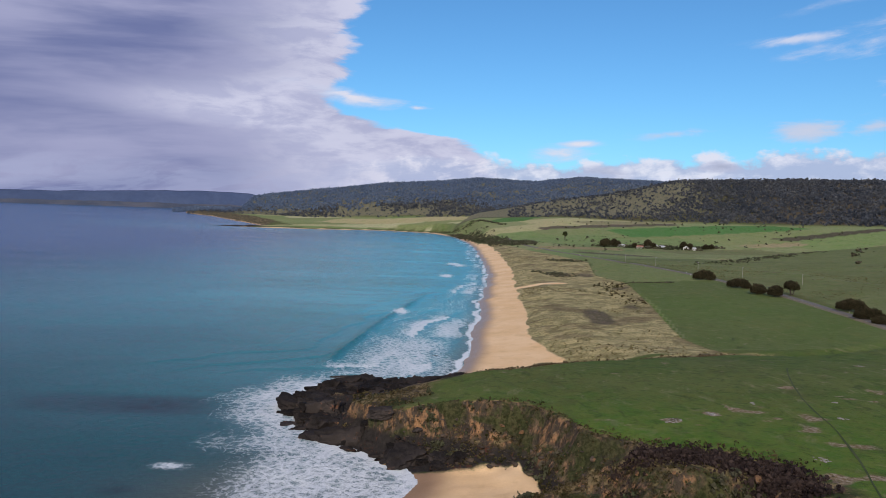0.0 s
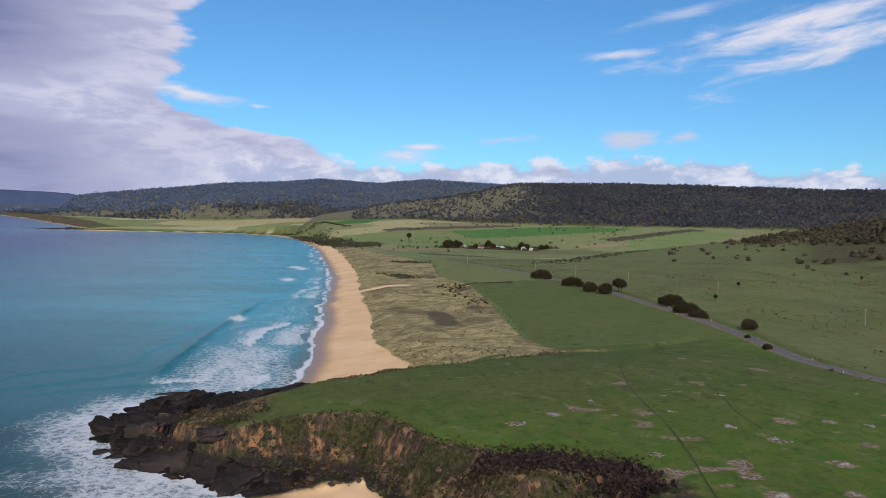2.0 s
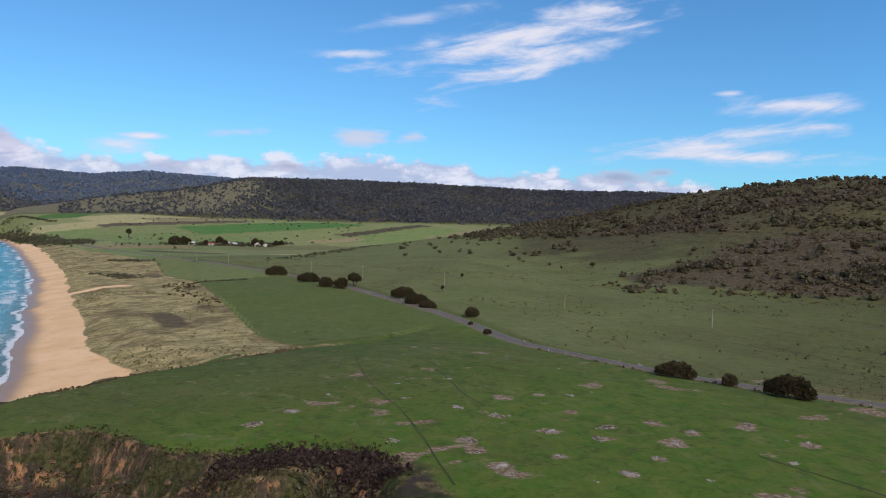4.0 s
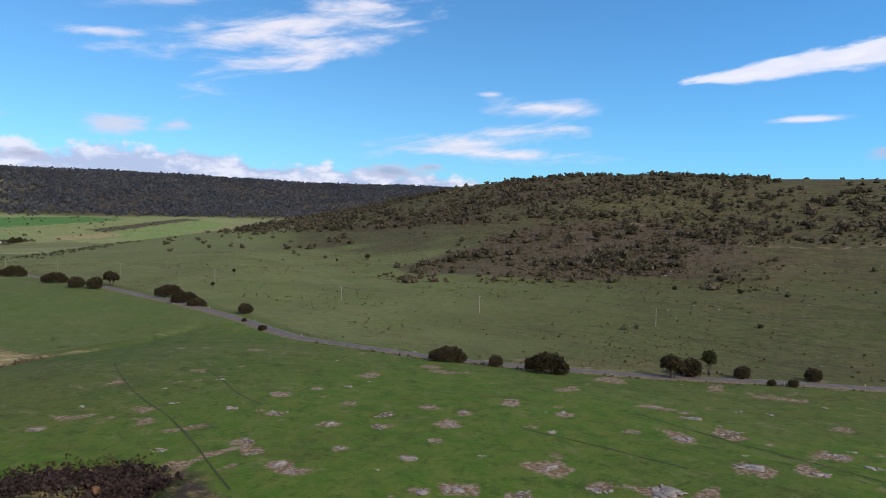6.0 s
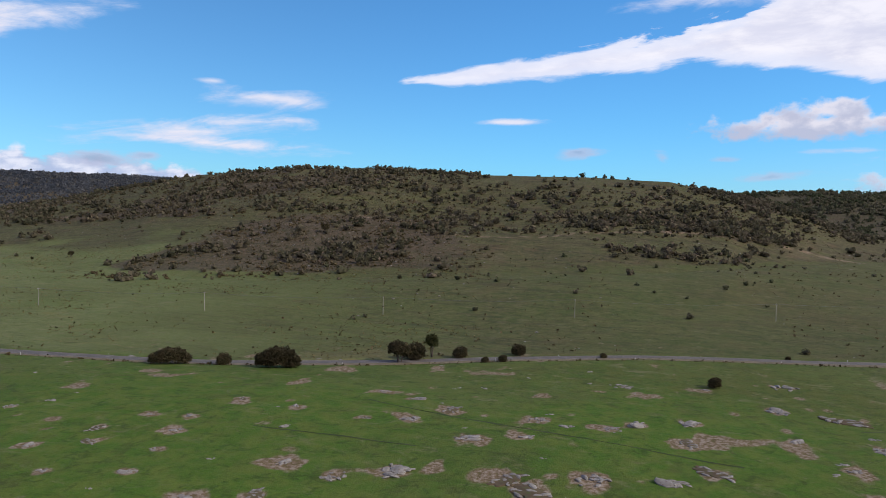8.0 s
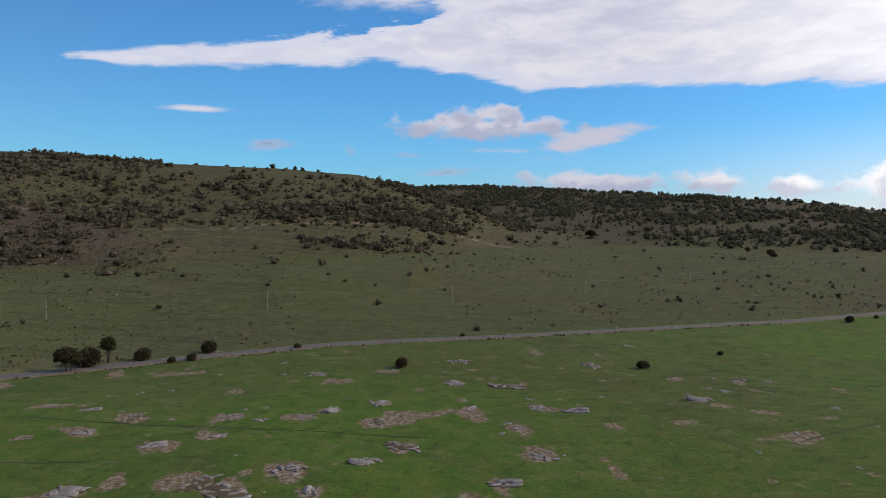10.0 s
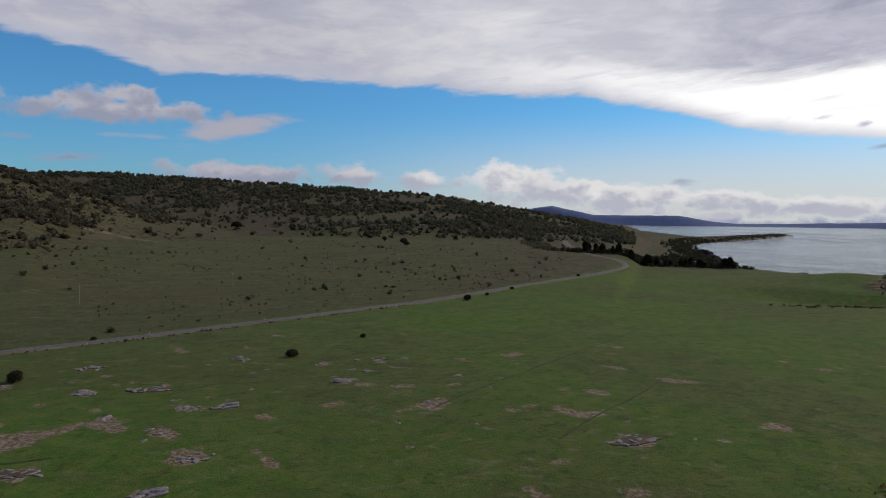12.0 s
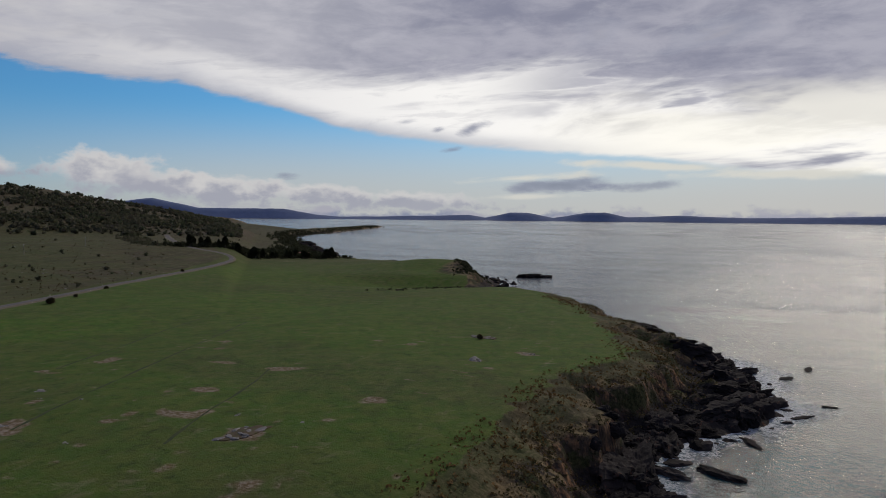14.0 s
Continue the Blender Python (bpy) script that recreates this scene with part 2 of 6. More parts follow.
    # low heaps along the skyline over the southern hills
    crown = chart(az, -30, 70, [(-30, 1.0), (-16, 3.4), (-2, 4.6), (4, 4.5), (8, 4.2), (13, 4.6), (20, 4.9), (27, 5.3), (33, 5.1), (38, 4.5), (45, 4.5), (50, 4.3), (55, 3.6), (60, 2.4), (70, 0.5)], 0, 6)
    stack = k.m("ADD", k.m("SUBTRACT", crown, el), k.m("MULTIPLY_ADD", heads, 3.6, -1.8))
    lit = k.m("ADD", k.m("MULTIPLY_ADD", heads, 5.0, -2.5), k.m("MULTIPLY", k.m("SUBTRACT", wisps, 0.5), 3.0))
    colour = k.mix(k.m("MULTIPLY", k.step(stack, -0.25, 0.5), k.step(az, -13, -1, 0.0, 0.92)), colour, k.mix(k.step(lit, -0.5, 0.8), (4.2, 4.8, 6.9), (7.5, 7.5, 8.7)))
    for row in HIGH_CLOUDS + LOW_CLOUDS + HEAPS + SOUTH_SCUD:
        colour = cloud(colour, *row)
    back = k.add("ShaderNodeBackground")
    k.put(back.inputs["Color"], colour)
    back.inputs["Strength"].default_value = 0.105
    out = k.add("ShaderNodeOutputWorld")
    k.tree.links.new(back.outputs[0], out.inputs["Surface"])


sky_world()

# ---- materials ----


def material(name):
    mat = bpy.data.materials.new(name)
    mat.use_nodes = True
    k = Nodes(mat.node_tree)
    shader = k.add("ShaderNodeBsdfPrincipled")
    out = k.add("ShaderNodeOutputMaterial")
    k.tree.links.new(shader.outputs[0], out.inputs["Surface"])
    return mat, k, shader.inputs


def mottled(name, a, b, scale, rough=0.8, c=None, relief=0.4, distance=0.05, per_object=0.0, per_island=0.0, metal=0.0, spec=0.3, leafy=False, fleck=(0.52, 0.66)):
    """A surface of two or three colours in patches and grain, with fine relief."""
    mat, k, s = material(name)
    p = k.add("ShaderNodeTexCoord").outputs["Object"]
    big, small = k.noise(p, scale, 4.0), k.noise(p, scale * 7.3, 5.0, 0.65)
    col = k.mix(k.step(big, 0.35, 0.65), a, b)
    if c:
        col = k.mix(k.step(small, *fleck), col, c)
    level = k.m("ADD", 0.75, k.m("MULTIPLY", small, 0.5))
    if per_object:
        level = k.m("MULTIPLY", level, k.m("ADD", 1.0 - per_object / 2, k.m("MULTIPLY", k.add("ShaderNodeObjectInfo").outputs["Random"], per_object)))
    if per_island:
        level = k.m("MULTIPLY", level, k.m("ADD", 1.0 - per_island / 2, k.m("MULTIPLY", k.add("ShaderNodeNewGeometry").outputs["Random Per Island"], per_island)))
    col = k.mix(1.0, col, k.join(level, level, level), "MULTIPLY")
    k.put(s["Base Color"], col)
    s["Roughness"].default_value, s["Metallic"].default_value = rough, metal
    s["Specular IOR Level"].default_value = spec
    k.put(s["Normal"], k.bump(small, relief, distance))
    if leafy:
        thin, both = k.add("ShaderNodeBsdfTranslucent"), k.add("ShaderNodeMixShader")
        k.put(thin.inputs["Color"], col)
        both.inputs[0].default_value = 0.42
        for node in list(k.tree.nodes):
            if node.type == "BSDF_PRINCIPLED":
                k.tree.links.new(node.outputs[0], both.inputs[1])
            elif node.type == "OUTPUT_MATERIAL":
                k.tree.links.new(both.outputs[0], node.inputs["Surface"])
        k.tree.links.new(thin.outputs[0], both.inputs[2])
    return mat


def attribute(k, name):
    n = k.add("ShaderNodeAttribute")
    n.attribute_name = name
    return n.outputs["Color"], n.outputs["Alpha"]


def ground_material():
    mat, k, s = material("land")
    p = k.add("ShaderNodeTexCoord").outputs["Object"]
    ca, lush = attribute(k, "cover")
    cb, forest = attribute(k, "bare")
    sand, dune, dry = k.split(ca)
    dirt, rock, wet = k.split(cb)
    huge, big = k.noise(p, 0.006, 4.0), k.noise(p, 0.03, 5.0, 0.6)
    mid, small = k.noise(p, 0.16, 5.0, 0.6), k.noise(p, 0.9, 5.0, 0.65)
    tuft = k.noise(p, 3.1, 3.0, 0.7)
    paddock, fenced = attribute(k, "paddock")
    columns = k.noise(k.v("MULTIPLY", p, (1.0, 1.0, 0.16)), 0.55, 5.0, 0.65)

    def ragged(mask, amount=0.5):
        return k.step(k.m("ADD", mask, k.m("MULTIPLY", k.m("SUBTRACT", k.m("ADD", k.m("MULTIPLY", mid, 0.6), k.m("MULTIPLY", small, 0.4)), 0.5), amount)), 0.3, 0.7)

    grass = k.mix(k.step(big, 0.36, 0.64), (0.066, 0.092, 0.022), (0.100, 0.108, 0.036))
    grass = k.mix(k.step(k.m("ADD", huge, k.m("MULTIPLY", mid, 0.5)), 0.72, 1.0), grass, (0.084, 0.082, 0.025))
    weed = k.noise(p, 0.24, 6.0, 0.72, 1.0)
    lushc = k.mix(k.step(mid, 0.35, 0.65), (0.062, 0.134, 0.012), (0.106, 0.150, 0.023))
    col = k.mix(lush, grass, lushc)
    col = k.mix(k.m("MULTIPLY", k.step(weed, 0.50, 0.68), 0.6), col, (0.030, 0.054, 0.011))
    blotch = k.noise(p, 0.055, 6.0, 0.68, 1.2)
    col = k.mix(k.m("MULTIPLY", k.step(blotch, 0.50, 0.66), 0.40), col, (0.060, 0.066, 0.022))
    col = k.mix(k.m("MULTIPLY", k.step(weed, 0.46, 0.30), 0.40), col, (0.105, 0.118, 0.034))
    crop = k.mix(k.m("MULTIPLY", k.step(mid, 0.35, 0.65), 0.45), paddock, k.mix(1.0, paddock, (0.58, 0.68, 0.52), "MULTIPLY"))
    crop = k.mix(k.m("MULTIPLY", k.step(big, 0.46, 0.62), 0.45), crop, k.mix(1.0, paddock, (0.62, 0.84, 0.50), "MULTIPLY"))
    tan = k.noise(k.v("MULTIPLY", p, (1.0, 0.45, 1.0)), 0.075, 7.0, 0.70, 0.8)
    crop = k.mix(k.m("MULTIPLY", k.step(tan, 0.54, 0.66), 0.5), crop, k.mix(1.0, paddock, (1.25, 0.98, 0.95), "MULTIPLY"))
    fleck = k.noise(k.v("MULTIPLY", p, (1.0, 0.6, 1.0)), 0.17, 8.0, 0.74, 0.6)
    col = k.mix(fenced, col, crop)
    col = k.mix(k.m("MULTIPLY", k.step(fleck, 0.55, 0.66), k.m("MULTIPLY", k.step(dune, 0.4, 0.0, 0.0, 0.6), k.m("SUBTRACT", 1.0, k.m("MULTIPLY", lush, 0.6)))), col, (0.215, 0.185, 0.110))
    col = k.mix(k.m("MULTIPLY", k.step(fleck, 0.44, 0.34), k.m("MULTIPLY", k.step(dune, 0.4, 0.0, 0.0, 0.6), k.m("SUBTRACT", 1.0, k.m("MULTIPLY", lush, 0.6)))), col, (0.026, 0.034, 0.011))
    brown = k.mix(k.step(k.m("ADD", k.m("MULTIPLY", mid, 0.5), k.m("MULTIPLY", small, 0.5)), 0.38, 0.62), (0.054, 0.057, 0.022), (0.126, 0.102, 0.054))
    brown = k.mix(k.m("MULTIPLY", k.step(weed, 0.50, 0.64), 0.7), brown, (0.030, 0.034, 0.012))
    brown = k.mix(k.m("MULTIPLY", k.step(big, 0.56, 0.70), 0.7), brown, (0.105, 0.068, 0.040))
    brown = k.mix(k.m("MULTIPLY", k.step(small, 0.64, 0.74), 0.6), brown, (0.180, 0.155, 0.110))
    col = k.mix(k.m("MULTIPLY", dry, k.step(big, 0.2, 0.6, 0.75, 1.0)), col, brown)
    ledges = k.noise(k.v("MULTIPLY", p, (1.0, 0.22, 1.0)), 0.10, 5.0, 0.65, 0.6)
    col = k.mix(k.m("MULTIPLY", k.m("MULTIPLY", dry, k.step(ledges, 0.50, 0.62)), 0.75), col, (0.046, 0.040, 0.022))
    col = k.mix(k.m("MULTIPLY", k.m("MULTIPLY", dry, k.step(ledges, 0.47, 0.36)), 0.55), col, (0.084, 0.098, 0.032))
    furrow = k.noise(k.v("MULTIPLY", p, (1.0, 0.30, 1.0)), 0.42, 6.0, 0.70, 0.8)
    open_ground = k.m("MULTIPLY", k.m("MAXIMUM", dry, k.m("MULTIPLY", fenced, 0.5)), k.step(dune, 0.4, 0.0))
    col = k.mix(k.m("MULTIPLY", k.m("MULTIPLY", open_ground, k.step(furrow, 0.54, 0.66)), 0.45), col, (0.036, 0.036, 0.016))
    col = k.mix(k.m("MULTIPLY", k.m("MULTIPLY", open_ground, k.step(furrow, 0.45, 0.33)), 0.5), col, (0.225, 0.180, 0.105))
    col = k.mix(ragged(forest, 0.6), col, k.mix(k.step(mid, 0.4, 0.6), (0.115, 0.118, 0.072), (0.190, 0.170, 0.105)))
    straw = k.mix(k.step(k.m("ADD", k.m("MULTIPLY", mid, 0.55), k.m("MULTIPLY", small, 0.45)), 0.40, 0.60), (0.230, 0.208, 0.092), (0.440, 0.362, 0.175))
    straw = k.mix(k.m("MULTIPLY", k.step(blotch, 0.44, 0.60), 0.75), straw, k.mix(small, (0.115, 0.112, 0.042), (0.200, 0.160, 0.074)))
    straw = k.mix(k.m("MULTIPLY", k.step(big, 0.50, 0.66), 0.7), straw, k.mix(small, (0.085, 0.056, 0.034), (0.130, 0.092, 0.045)))
    col = k.mix(ragged(dune), col, straw)
    brush = k.split(attribute(k, "brush")[0])[0]
    under = k.mix(k.step(weed, 0.40, 0.62), (0.046, 0.042, 0.024), k.mix(small, (0.090, 0.064, 0.044), (0.165, 0.118, 0.082)))
    col = k.mix(k.m("MULTIPLY", ragged(brush, 1.1), 0.85), col, under)
    col = k.mix(k.m("MULTIPLY", k.step(dirt, 0.15, 0.7), k.step(small, 0.3, 0.55, 0.55, 1.0)), col, k.mix(k.step(small, 0.42, 0.62), k.mix(mid, (0.140, 0.084, 0.046), (0.200, 0.130, 0.080)), (0.275, 0.225, 0.170)))
    stone = k.mix(k.step(mid, 0.4, 0.6), (0.050, 0.040, 0.030), (0.118, 0.072, 0.040))
    stone = k.mix(k.step(small, 0.5, 0.68), stone, (0.045, 0.040, 0.036))
    stone = k.mix(k.step(k.m("ADD", k.m("MULTIPLY", big, 0.5), k.m("MULTIPLY", mid, 0.5)), 0.53, 0.60), stone, k.mix(small, (0.035, 0.055, 0.014), (0.090, 0.085, 0.030)))
    lump = k.noise(p, 0.085, 4.0, 0.6, 0.5)
    height = k.split(p)[2]
    steep = k.step(k.split(k.add("ShaderNodeNewGeometry").outputs["True Normal"])[2], 0.86, 0.66)
    face = k.mix(k.step(columns, 0.44, 0.64), (0.046, 0.036, 0.030), k.mix(k.step(lump, 0.46, 0.56), (0.190, 0.125, 0.085), (0.360, 0.195, 0.095)))
    face = k.mix(k.m("MULTIPLY", k.step(small, 0.56, 0.70), 0.8), face, (0.175, 0.132, 0.092))
    face = k.mix(k.m("MULTIPLY", k.step(mid, 0.52, 0.62), 0.6), face, (0.056, 0.044, 0.035))
    face = k.mix(k.m("MULTIPLY", k.step(k.m("ADD", k.m("MULTIPLY", lump, 0.75), k.m("MULTIPLY", weed, 0.25)), 0.52, 0.45), 0.95), face, k.mix(k.step(small, 0.4, 0.6), (0.024, 0.032, 0.010), k.mix(mid, (0.070, 0.056, 0.030), (0.060, 0.074, 0.022))))
    growth = k.mix(k.step(k.m("ADD", k.m("MULTIPLY", lump, 0.7), k.m("MULTIPLY", weed, 0.3)), 0.44, 0.54), k.mix(weed, (0.018, 0.026, 0.009), (0.050, 0.062, 0.018)), k.mix(small, (0.120, 0.095, 0.045), (0.270, 0.200, 0.105)))
    stone = k.mix(k.step(k.m("ADD", k.m("MULTIPLY", weed, 0.5), k.m("MULTIPLY", mid, 0.5)), 0.43, 0.53), stone, growth)
    stone = k.mix(k.m("MULTIPLY", steep, 0.9), stone, face)
    tide = k.step(k.m("ADD", height, k.m("MULTIPLY", mid, 5.0)), 9.6, 7.4)
    stone = k.mix(tide, stone, k.mix(k.step(weed, 0.56, 0.68), k.mix(small, (0.014, 0.013, 0.013), (0.044, 0.037, 0.033)), (0.095, 0.040, 0.024)))
    col = k.mix(ragged(rock, 0.55), col, stone)
    beach = k.mix(k.step(big, 0.35, 0.65), (0.700, 0.470, 0.250), (0.770, 0.550, 0.325))
    beach = k.mix(k.m("MULTIPLY", k.step(mid, 0.5, 0.75), 0.35), beach, (0.460, 0.290, 0.150))
    beach = k.mix(wet, beach, (0.300, 0.190, 0.115))
    col = k.mix(k.step(k.m("ADD", sand, k.m("MULTIPLY", k.m("SUBTRACT", small, 0.5), 0.35)), 0.35, 0.65), col, beach)
    grain = k.m("ADD", 0.46, k.m("ADD", k.m("MULTIPLY", small, 0.64), k.m("MULTIPLY", tuft, 0.44)))
    grain = k.m("ADD", k.m("MULTIPLY", grain, k.m("SUBTRACT", 1.0, k.m("MULTIPLY", sand, 0.8))), k.m("MULTIPLY", sand, 0.8))
    col = k.mix(1.0, col, k.join(grain, grain, grain), "MULTIPLY")
    k.put(s["Base Color"], col)
    k.put(s["Roughness"], k.m("SUBTRACT", 0.95, k.m("MULTIPLY", k.m("MULTIPLY", wet, sand), 0.65)))
    s["Specular IOR Level"].default_value = 0.15
    relief = k.m("ADD", k.m("MULTIPLY", small, 0.6), k.m("MULTIPLY", tuft, 0.4))
    relief = k.m("ADD", relief, k.m("MULTIPLY", k.m("MULTIPLY", rock, columns), 3.0))
    k.put(s["Normal"], k.bump(relief, k.m("SUBTRACT", 0.85, k.m("MULTIPLY", sand, 0.6)), 0.6))
    return mat


def water_material():
    mat, k, s = material("sea_water")
    p = k.add("ShaderNodeTexCoord").outputs["Object"]
    c, kelp = attribute(k, "surf")
    foam, shallow, silt = k.split(c)
    swell = k.noise(k.v("MULTIPLY", p, (1.0, 0.45, 1.0)), 0.05, 4.0, 0.6)
    chop = k.noise(p, 0.35, 5.0, 0.65)
    ripple = k.noise(p, 1.7, 4.0, 0.7)
    patch = k.noise(k.v("MULTIPLY", p, (0.35, 1.0, 1.0)), 0.012, 4.0, 0.6)
    # Reflected sky is put into the water colour: bluer away from HUB.
    sea_blue = k.mix(k.step(patch, 0.3, 0.7), (0.006, 0.070, 0.180), (0.008, 0.088, 0.210))
    # Set darker towards the north, which lowers the water's brightness there.
    sea_blue = k.mix(k.split(attribute(k, "wave")[0])[2], sea_blue, (0.002, 0.014, 0.026))
    col = k.mix(k.split(attribute(k, "wave")[0])[1], sea_blue, (0.002, 0.062, 0.074))
    col = k.mix(k.m("MULTIPLY", shallow, k.step(patch, 0.25, 0.75, 0.8, 1.0)), col, (0.075, 0.350, 0.430))
    col = k.mix(silt, col, (0.150, 0.130, 0.088))
    col = k.mix(k.m("MULTIPLY", kelp, k.step(chop, 0.3, 0.6, 0.6, 1.0)), col, (0.003, 0.014, 0.024))
    crest = k.split(attribute(k, "wave")[0])[0]
    col = k.mix(k.m("MULTIPLY", crest, 0.85), col, (0.004, 0.125, 0.140))
    bent = k.v("ADD", p, k.v("SCALE", k.v("SUBTRACT", k.noise(p, 0.16, 4.0, 0.6, 0.2, True), (0.5, 0.5, 0.5)), None, 9.0))

    def web(scale, thin):
        n = k.add("ShaderNodeTexVoronoi")
        n.voronoi_dimensions, n.feature = "2D", "DISTANCE_TO_EDGE"
        k.put(n.inputs["Vector"], bent)
        n.inputs["Scale"].default_value = scale
        return k.step(n.outputs["Distance"], 0.0, thin, 1.0, 0.0, "LINEAR")

    lace = k.m("ABSOLUTE", k.m("SUBTRACT", k.noise(p, 0.30, 9.0, 0.74, 0.35), 0.5))
    cells = k.m("ADD", k.m("ADD", k.m("MULTIPLY", web(0.26, 0.36), 0.36), k.m("MULTIPLY", web(0.80, 0.36), 0.30)), k.step(lace, 0.0, 0.14, 0.42, 0.0, "LINEAR"))
    col = k.mix(k.m("MULTIPLY", k.step(foam, 0.05, 0.8), 0.50), col, (0.42, 0.56, 0.62))
    streak = k.noise(k.v("MULTIPLY", p, (1.0, 0.25, 1.0)), 0.10, 4.0, 0.6, 0.4)
    cover = k.m("ADD", k.m("MULTIPLY", foam, 1.15), k.m("ADD", k.m("MULTIPLY", k.m("SUBTRACT", cells, 0.5), 1.0), k.m("MULTIPLY", k.m("SUBTRACT", streak, 0.5), 0.9)))
    white = k.m("MULTIPLY", k.step(cover, 0.36, 1.05), k.step(foam, 0.02, 0.12))
    col = k.mix(k.m("MULTIPLY", white, 0.82), col, (0.74, 0.77, 0.80))
    k.put(s["Base Color"], col)
    k.put(s["Roughness"], k.m("ADD", k.step(patch, 0.35, 0.65, 0.13, 0.21), k.m("MULTIPLY", white, 0.6)))
    s["IOR"].default_value = 1.29
    k.put(s["Specular IOR Level"], k.m("SUBTRACT", k.m("MULTIPLY_ADD", k.split(attribute(k, "wave")[0])[2], 0.36, 0.28), k.m("MULTIPLY", white, 0.2)))
    long = k.noise(k.v("MULTIPLY", p, (0.4, 1.0, 1.0)), 0.018, 3.0, 0.5)
    height = k.m("ADD", k.m("ADD", k.m("ADD", k.m("MULTIPLY", swell, 2.2), k.m("MULTIPLY", long, 5.0)), k.m("MULTIPLY", chop, 1.0)), k.m("ADD", k.m("MULTIPLY", ripple, 0.24), k.m("MULTIPLY", white, 0.25)))
    k.put(s["Normal"], k.bump(height, 0.7, 1.0))
    return mat


LAND, WATER = ground_material(), water_material()
LEAF = mottled("bush_leaf", (0.040, 0.052, 0.020), (0.075, 0.078, 0.032), 0.5, 0.75, (0.105, 0.095, 0.045), 0.5, 0.08, 0.35, 0.8, spec=0.08, leafy=True)
# Distance haze is put into both leaf colours, bluest in the farthest wood.
GUM_FAR = mottled("hazy_gum_leaf", (0.130, 0.180, 0.275), (0.160, 0.210, 0.295), 0.006, 0.9, (0.180, 0.215, 0.280), 0.2, 0.4, 0.0, 0.35, spec=0.02, leafy=True)
GUM_MID = mottled("hazy_grey_gum_leaf", (0.080, 0.092, 0.112), (0.112, 0.120, 0.132), 0.008, 0.9, (0.160, 0.152, 0.138), 0.2, 0.4, 0.0, 0.5, spec=0.02, leafy=True)
GUM = mottled("gum_leaf", (0.074, 0.088, 0.046), (0.128, 0.122, 0.078), 0.02, 0.8, (0.155, 0.130, 0.098), 0.3, 0.2, 0.0, 0.7, spec=0.04, leafy=True)
BRACKEN = mottled("bracken_leaf", (0.085, 0.074, 0.038), (0.145, 0.112, 0.064), 0.05, 0.9, (0.190, 0.150, 0.095), 0.4, 0.1, 0.0, 0.7, spec=0.03, leafy=True)
HILL_LEAF = mottled("hill_shrub_leaf", (0.080, 0.080, 0.048), (0.136, 0.118, 0.080), 0.02, 0.85, (0.180, 0.140, 0.105), 0.3, 0.2, 0.0, 0.8, spec=0.03, leafy=True)
BARK = mottled("bark", (0.09, 0.07, 0.055), (0.16, 0.13, 0.105), 1.5, 0.9)
BROWNROCK = mottled("brown_cliff_rock", (0.055, 0.043, 0.034), (0.100, 0.070, 0.050), 0.22, 0.85, (0.045, 0.038, 0.030), 0.9, 0.3, 0.4)
BASALT = mottled("dark_shore_rock", (0.017, 0.015, 0.015), (0.046, 0.038, 0.035), 0.25, 0.85, (0.105, 0.055, 0.036), 1.0, 0.7, 0.9, spec=0.07, fleck=(0.60, 0.70))
OCHRE = mottled("ochre_cliff_rock", (0.150, 0.085, 0.045), (0.240, 0.125, 0.055), 0.22, 0.85, (0.060, 0.045, 0.035), 0.9, 0.3, 0.4)
LICHEN = mottled("lichen_field_rock", (0.200, 0.188, 0.172), (0.320, 0.300, 0.275), 0.6, 0.9, (0.110, 0.075, 0.056), 0.8, 0.12, 0.3)
SOIL = mottled("bare_red_soil", (0.085, 0.062, 0.034), (0.130, 0.092, 0.055), 0.35, 0.95, (0.075, 0.088, 0.025), 0.6, 0.1, 0.3)
TAR = mottled("worn_asphalt", (0.105, 0.094, 0.086), (0.145, 0.128, 0.115), 0.3, 0.85, (0.070, 0.068, 0.066), 0.3, 0.02)
GRAVEL = mottled("gravel_verge", (0.135, 0.112, 0.075), (0.190, 0.155, 0.110), 0.5, 0.95, (0.075, 0.085, 0.030), 0.5, 0.05)
PAINT = mottled("worn_road_paint", (0.34, 0.33, 0.31), (0.24, 0.23, 0.21), 0.4, 0.8)
POSTWHITE = mottled("white_post_paint", (0.70, 0.70, 0.68), (0.62, 0.61, 0.58), 1.0, 0.7)
POLEWOOD = mottled("weathered_pole", (0.30, 0.28, 0.25), (0.38, 0.36, 0.33), 1.0, 0.85)
WIRE = mottled("wire_metal", (0.20, 0.20, 0.21), (0.25, 0.25, 0.26), 1.0, 0.5, metal=0.8)
# Aerial haze is painted as blue into the base colours of the backdrops.
HAZE_DARK = mottled("distant_dark_hazy_hill", (0.050, 0.075, 0.150), (0.065, 0.092, 0.170), 0.004, 0.95, None, 0.1, 1.0)
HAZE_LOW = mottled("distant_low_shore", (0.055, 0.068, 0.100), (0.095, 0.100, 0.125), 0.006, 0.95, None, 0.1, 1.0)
HAZE_HILL = mottled("distant_hazy_hill", (0.120, 0.165, 0.285), (0.145, 0.190, 0.310), 0.004, 0.95, None, 0.1, 1.0)

